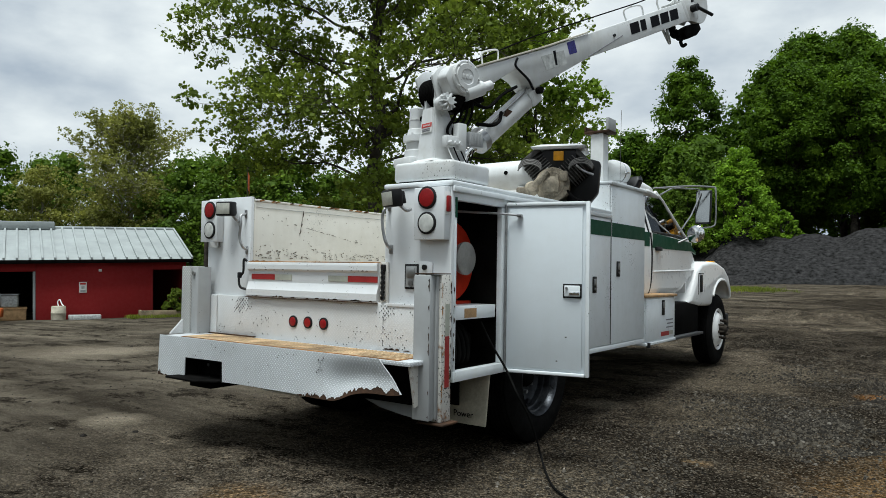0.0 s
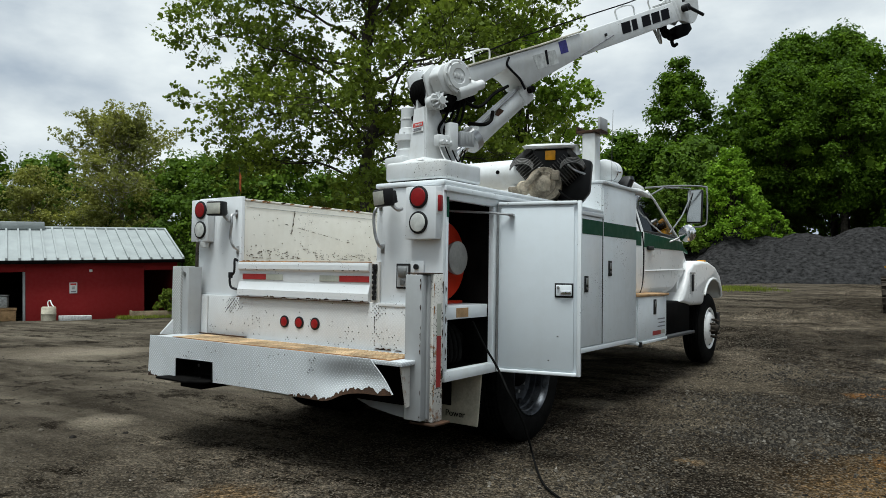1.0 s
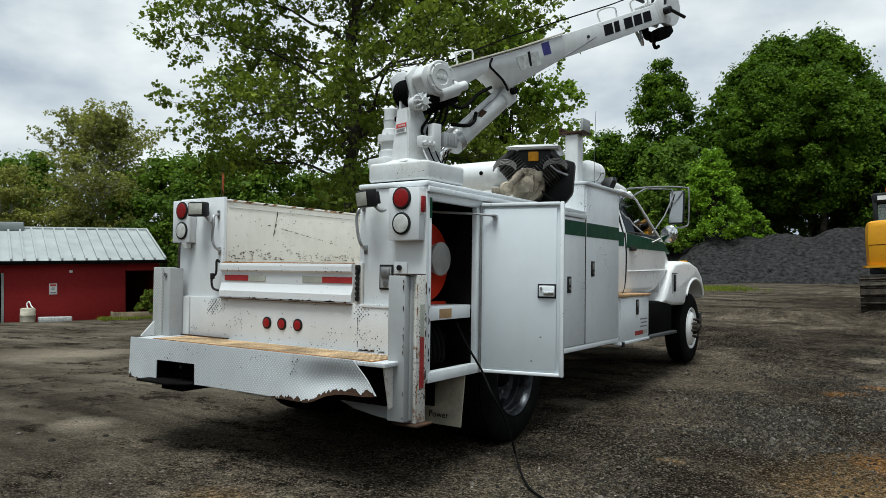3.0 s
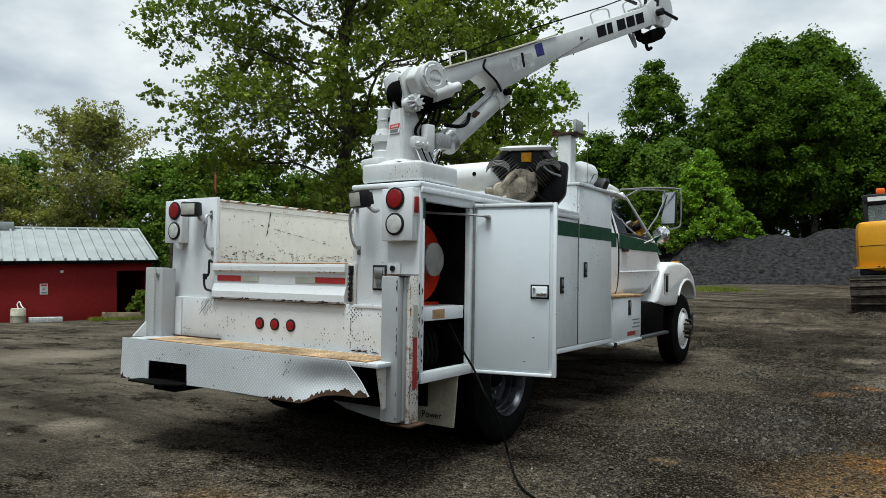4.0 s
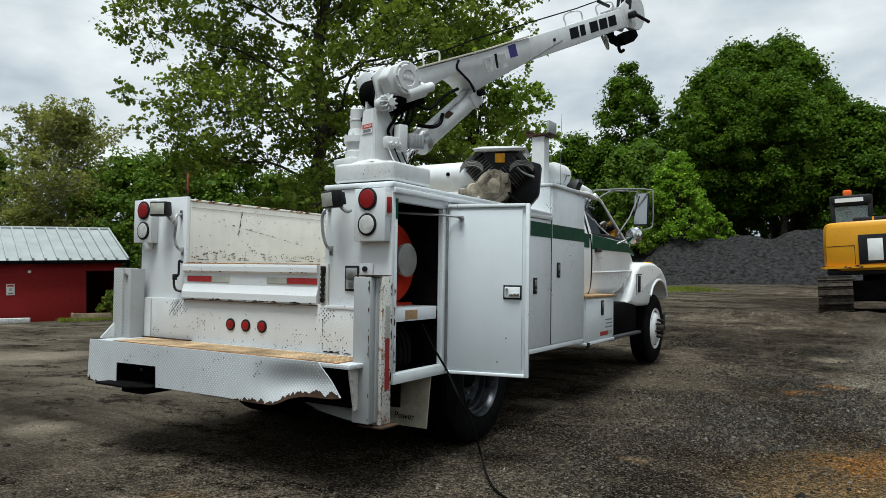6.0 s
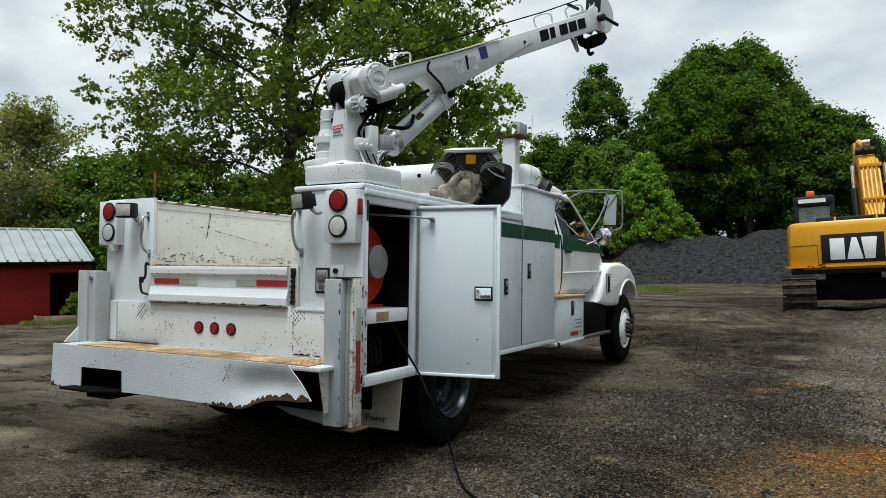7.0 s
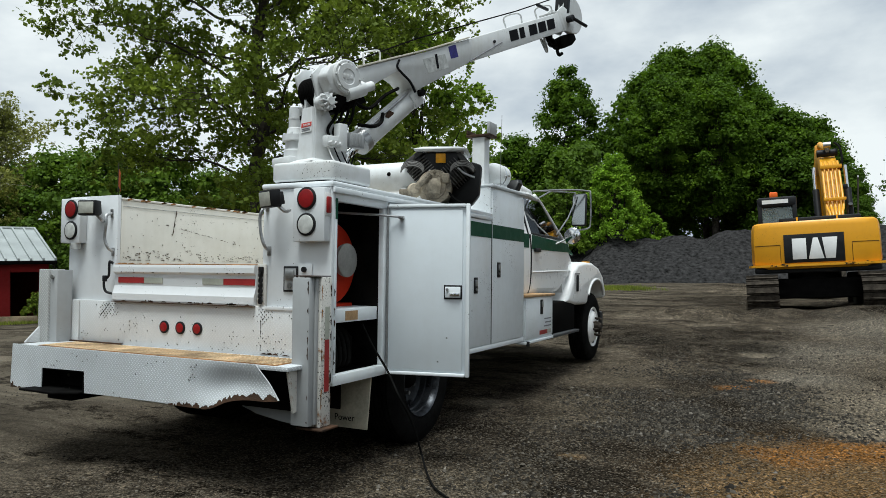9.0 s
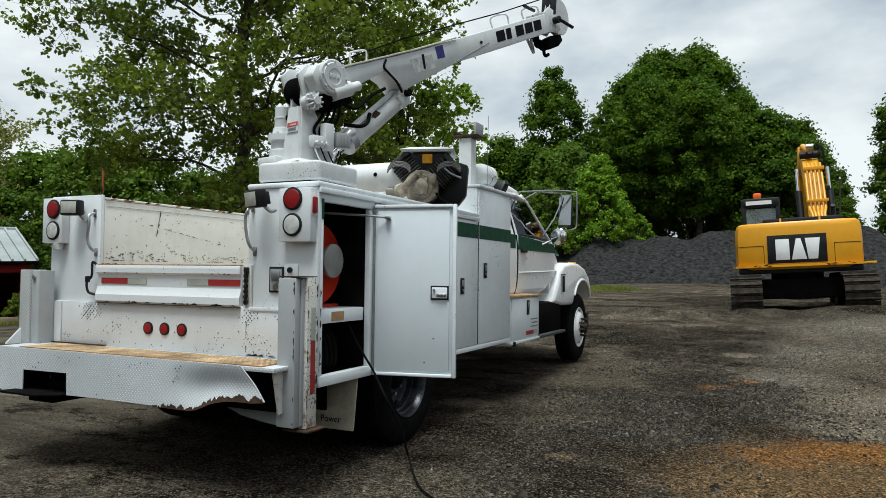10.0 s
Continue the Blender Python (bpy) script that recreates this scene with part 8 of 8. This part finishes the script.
    gear = part("winch_gearbox", side([(-0.12, 2.53), (-0.08, 2.60), (0.03, 2.655), (0.13, 2.64), (0.17, 2.56), (0.15, 2.47), (0.06, 2.42), (-0.06, 2.43)], 0.080, 0.185, 0.02), WHITE_CRANE, t)
    part("gearbox_cover", lathe(B(), (0.186, *at(0.045, 2.545)), (1, 0, 0), [(0, 0.112), (0.014, 0.112), (0.02, 0.105), (0.02, 0.09), (0.026, 0.085), (0.026, 0.052), (0.022, 0.048), (0.022, 0.0)], 36), WHITE_CRANE, gear)
    for k in range(8):
        a = k * math.pi / 4
        part("cover_bolt", cyl(B(), (0.205, 0.045 + 0.098 * math.cos(a), 2.545 - z0 + 0.098 * math.sin(a)), (0.215, 0.045 + 0.098 * math.cos(a), 2.545 - z0 + 0.098 * math.sin(a)), 0.007, seg=6), WHITE_CRANE, gear)
    for k in range(3):
        part("cover_emblem", box(B(), 0.2085, 0.212, 0.0 + 0.03 * k, 0.022 + 0.03 * k, 2.53 - z0, 2.56 - z0, 0.002), WHITE_CRANE, gear)
    part("winch_motor", cyl(B(), (0.17, *at(0.05, 2.44)), (0.17, *at(0.20, 2.505)), 0.05, seg=20), WHITE_CRANE, t)
    part("motor_cap", cyl(B(), (0.17, *at(0.20, 2.505)), (0.17, *at(0.28, 2.54)), 0.032, seg=16), WHITE_CRANE, t)
    part("motor_bracket", side([(-0.05, 2.40), (0.03, 2.46), (0.08, 2.42), (0.02, 2.34)], 0.08, 0.17), DARK, t)
    hub = part("gear_fan", cyl(B(), (0.12, *at(-0.08, 2.37)), (0.20, *at(-0.08, 2.37)), 0.026, seg=14), WHITE_CRANE, t)
    for k in range(10):
        a = k * math.pi / 5
        f = part("fan_tooth", box(B(), -0.028, 0.022, 0.026, 0.056, -0.005, 0.005, 0.002, 1), WHITE_CRANE, hub)
        f.matrix_basis = Matrix.Translation((0.165, *at(-0.08, 2.37))) @ pose(0, 0, 0, math.degrees(a), 0, 0)
    part("fan_ring", lathe(B(), (0.137, *at(-0.08, 2.37)), (1, 0, 0), [(0, 0.050), (0, 0.058), (0.010, 0.058), (0.010, 0.050), (0, 0.050)], 24, (False, False)), WHITE_CRANE, hub)
    part("fan_shaft_housing", cyl(B(), (0.075, *at(-0.08, 2.37)), (0.119, *at(-0.08, 2.37)), 0.045, seg=20), WHITE_CRANE, t)
    part("lift_hoop", tube(B(), arc([(0.0, *at(0.36, 2.71)), (0.0, *at(0.345, 2.80)), (0.0, *at(0.37, 2.825)), (0.0, *at(0.47, 2.86)), (0.0, *at(0.50, 2.85)), (0.0, *at(0.50, 2.77))], 4), 0.0065, 8), WHITE_CRANE, t)
    # lift cylinder, with hard lines
    def cy(R, z, x=0.0):
        return (x, *at(R, z))
    c = part("lift_cylinder", cyl(B(), cy(0.335, 2.19), cy(0.79, 2.563), 0.076, seg=28), WHITE_CRANE, t, "white hydraulic lift cylinder")
    part("cylinder_gland", cyl(B(), cy(0.315, 2.175), cy(0.36, 2.212), 0.088, seg=28), STEEL, c)
    part("cylinder_rod", cyl(B(), cy(0.13, 2.02), cy(0.32, 2.178), 0.038), CHROME, c)
    part("cylinder_end", prism(B(), [(0.73, 2.57 - z0), (0.80, 2.49 - z0), (0.88, 2.555 - z0), (0.84, 2.66 - z0), (0.80, 2.66 - z0)], "x", -0.085, 0.085, 0.012), WHITE_CRANE, c)
    part("cylinder_pin", cyl(B(), cy(0.82, 2.61, -0.12), cy(0.82, 2.61, 0.125), 0.025, seg=14), DARK, c)
    part("rod_eye", box(B(), -0.05, 0.05, 0.08, 0.17, 1.97 - z0, 2.06 - z0, 0.02), WHITE_CRANE, t)
    part("hard_line", tube(B(), arc([cy(0.36, 2.29, 0.06), cy(0.52, 2.43, 0.065), cy(0.70, 2.58, 0.06), cy(0.75, 2.63, 0.04)]), 0.009, 6), STEEL, c)
    part("hose", tube(B(), arc([cy(0.20, 2.27, 0.13), cy(0.33, 2.28, 0.14), cy(0.43, 2.33, 0.10), cy(0.47, 2.40, 0.075)]), 0.013, 8), RUBBER, c)
    part("pipe_band", lathe(B(), cy(0.64, 2.441), (0, math.cos(0.688), math.sin(0.688)), [(0, 0.072), (0.012, 0.072)], 24), STEEL, c)
    part("rust_scar", loft(B(), [[(0.0655, 0.50, 2.385 - z0), (0.0655, 0.54, 2.37 - z0), (0.0655, 0.58, 2.425 - z0), (0.0655, 0.53, 2.435 - z0)], [(0.0725, 0.50, 2.385 - z0), (0.0725, 0.54, 2.37 - z0), (0.0725, 0.58, 2.425 - z0), (0.0725, 0.53, 2.435 - z0)]]), RUST, c)
    # valve block
    v = part("valve_block", box(B(), 0.14, 0.20, -0.015, 0.055, 2.06 - z0, 2.24 - z0, 0.008), WHITE_CRANE, t, "white hydraulic valve block")
    part("valve_arm", box(B(), 0.11, 0.14, -0.06, 0.06, 2.12 - z0, 2.16 - z0, 0.004), WHITE_CRANE, v)
    part("valve_body", box(B(), 0.145, 0.20, -0.11, -0.017, 2.08 - z0, 2.15 - z0, 0.008), WHITE_CRANE, v)
    for k in range(3):
        part("solenoid", cyl(B(), (0.20, -0.09 + 0.035 * k, 2.10 - z0), (0.235, -0.09 + 0.035 * k, 2.10 - z0), 0.013, seg=10), WHITE_CRANE, v)
    part("control_box", box(B(), 0.15, 0.20, 0.08, 0.195, 2.10 - z0, 2.195 - z0, 0.006), GREY_JACK, v)
    for k in range(4):
        part("box_rib", box(B(), 0.201, 0.206, 0.09 + 0.026 * k, 0.104 + 0.026 * k, 2.11 - z0, 2.185 - z0, 0.002), GREY_JACK, v)
    for k in range(3):
        part("valve_hose", tube(B(), arc([(0.18, -0.09 + 0.05 * k, 2.08 - z0), (0.22, -0.07 + 0.05 * k, 1.99 - z0), (0.20, 0.02 + 0.03 * k, 1.975 - z0), (0.17, 0.10 + 0.02 * k, 2.08 - z0)]), 0.0045, 6), RUBBER if k else BADGE_WHITE, v)
    bm = B()
    for k in range(5):
        tube(bm, arc([(-0.05 + 0.025 * k, *at(0.0, 2.40)), (-0.04 + 0.02 * k, *at(0.03, 2.25)), (0.02 * k, *at(0.06, 2.12))]), 0.012, 6)
    part("hose_bundle", bm, RUBBER, t)
    for k in range(4):
        part("winch_hose", tube(B(), arc([(0.075 + 0.02 * k, *at(0.10 + 0.02 * k, 2.42)), (0.085 + 0.02 * k, *at(0.04 + 0.03 * k, 2.30)), (0.10 + 0.02 * k, *at(-0.03 + 0.03 * k, 2.20)), (0.13 + 0.01 * k, *at(0.01 + 0.01 * k, 2.10))]), 0.010, 6), RUBBER, t)
    part("boom_hose", tube(B(), arc([(0.11, *at(0.12, 2.44)), (0.11, *at(0.30, 2.40)), (0.10, *at(0.46, 2.52)), (0.09, *at(0.60, 2.60))]), 0.012, 6), RUBBER, t)
    # dark plate added to give the shade between post and boom
    part("pivot_shadow_plate", side([(0.02, 2.46), (0.30, 2.53), (0.34, 2.46), (0.10, 2.34), (0.0, 2.34)], -0.06, 0.05), DARK, t, "dark plate standing in for shade at the boom pivot")
    # boom head: yoke, sheave, pin, stops
    part("head_plate", side([(2.585, 3.715), (2.66, 3.745), (2.775, 3.58), (2.70, 3.555)], -0.095, 0.095), WHITE_CRANE, t)
    for x in (-0.06, 0.06):
        part("head_cheek", side([(2.65, 3.74), (2.74, 3.82), (2.86, 3.80), (2.95, 3.66), (2.90, 3.60), (2.76, 3.59)], x - 0.008, x + 0.008), WHITE_CRANE, t)
    part("sheave", lathe(B(), (-0.03, *at(2.98, 3.80)), (1, 0, 0), [(0, 0.09), (0, 0.172), (0.006, 0.178), (0.02, 0.163), (0.04, 0.163), (0.054, 0.178), (0.06, 0.172), (0.06, 0.09)], 40), WHITE_CRANE, t, "white cable sheave")
    part("sheave_guard", side([(2.83, 3.98), (2.88, 3.99), (2.86, 3.78), (2.81, 3.76)], -0.07, 0.07), BLACK, t)
    part("sheave_pin", cyl(B(), (-0.08, *at(2.83, 3.71)), (0.13, *at(2.83, 3.71)), 0.032, seg=16), BLACK, t)
    part("pin_handle", cyl(B(), (0.125, *at(2.83, 3.71)), (0.15, *at(3.03, 3.68)), 0.016, seg=10), BLACK, t)
    for R in (2.03, 2.50):
        part("cable_guide", tube(B(), arc([(-0.05, *at(R, 3.44 + (R - 2.03) * 0.44)), (-0.05, *at(R - 0.03, 3.53 + (R - 2.03) * 0.44)), (0.05, *at(R - 0.03 + 0.08, 3.56 + (R - 2.03) * 0.44)), (0.05, *at(R + 0.10, 3.49 + (R - 2.03) * 0.44))], 4), 0.0075, 6), WHITE_CRANE, t)
    part("cable_bar", box(B(), -0.01, 0.01, 2.42, 2.60, 3.74 - z0, 3.765 - z0, 0.003), BLACK, t)
    part("winch_cable", tube(B(), [(-0.05, *at(-0.06, 2.57)), (-0.02, *at(0.9, 3.06)), (0.0, *at(2.1, 3.60)), (0.0, *at(2.90, 3.99))], 0.006, 6), DARK, t)
    # hook block tied back by a chain
    bm = B()
    for k, (R, z) in enumerate(((2.60, 3.50), (2.635, 3.475), (2.67, 3.46), (2.71, 3.45))):
        lathe(bm, (0.0, *at(R, z)), (1, 0, 0.3) if k % 2 else (0, 0.7, 0.7), [(-0.010, 0.022), (-0.010, 0.046), (0.010, 0.046), (0.010, 0.022), (-0.010, 0.022)], 14, (False, False))
    part("tie_chain", bm, DARK, t)
    part("chain_eye", tube(B(), arc([(0.05, *at(2.47, 3.44)), (0.05, *at(2.50, 3.37)), (0.0, *at(2.58, 3.36)), (-0.05, *at(2.56, 3.48))], 5), 0.014, 8), STEEL, t)
    hk = part("hook_block", side([(2.74, 3.47), (2.80, 3.43), (2.95, 3.50), (3.02, 3.57), (2.98, 3.62), (2.88, 3.59), (2.78, 3.535)], -0.05, 0.05, 0.012), DARK, t, "black hook block")
    part("hook", tube(B(), arc([(0, *at(2.79, 3.45)), (0, *at(2.76, 3.41)), (0, *at(2.79, 3.375)), (0, *at(2.84, 3.40))]), 0.016, 8), DARK, hk)
    part("block_cable", tube(B(), [(0.0, *at(3.0, 3.60)), (0.0, *at(3.07, 3.70))], 0.007, 6), STEEL, hk)


crane()
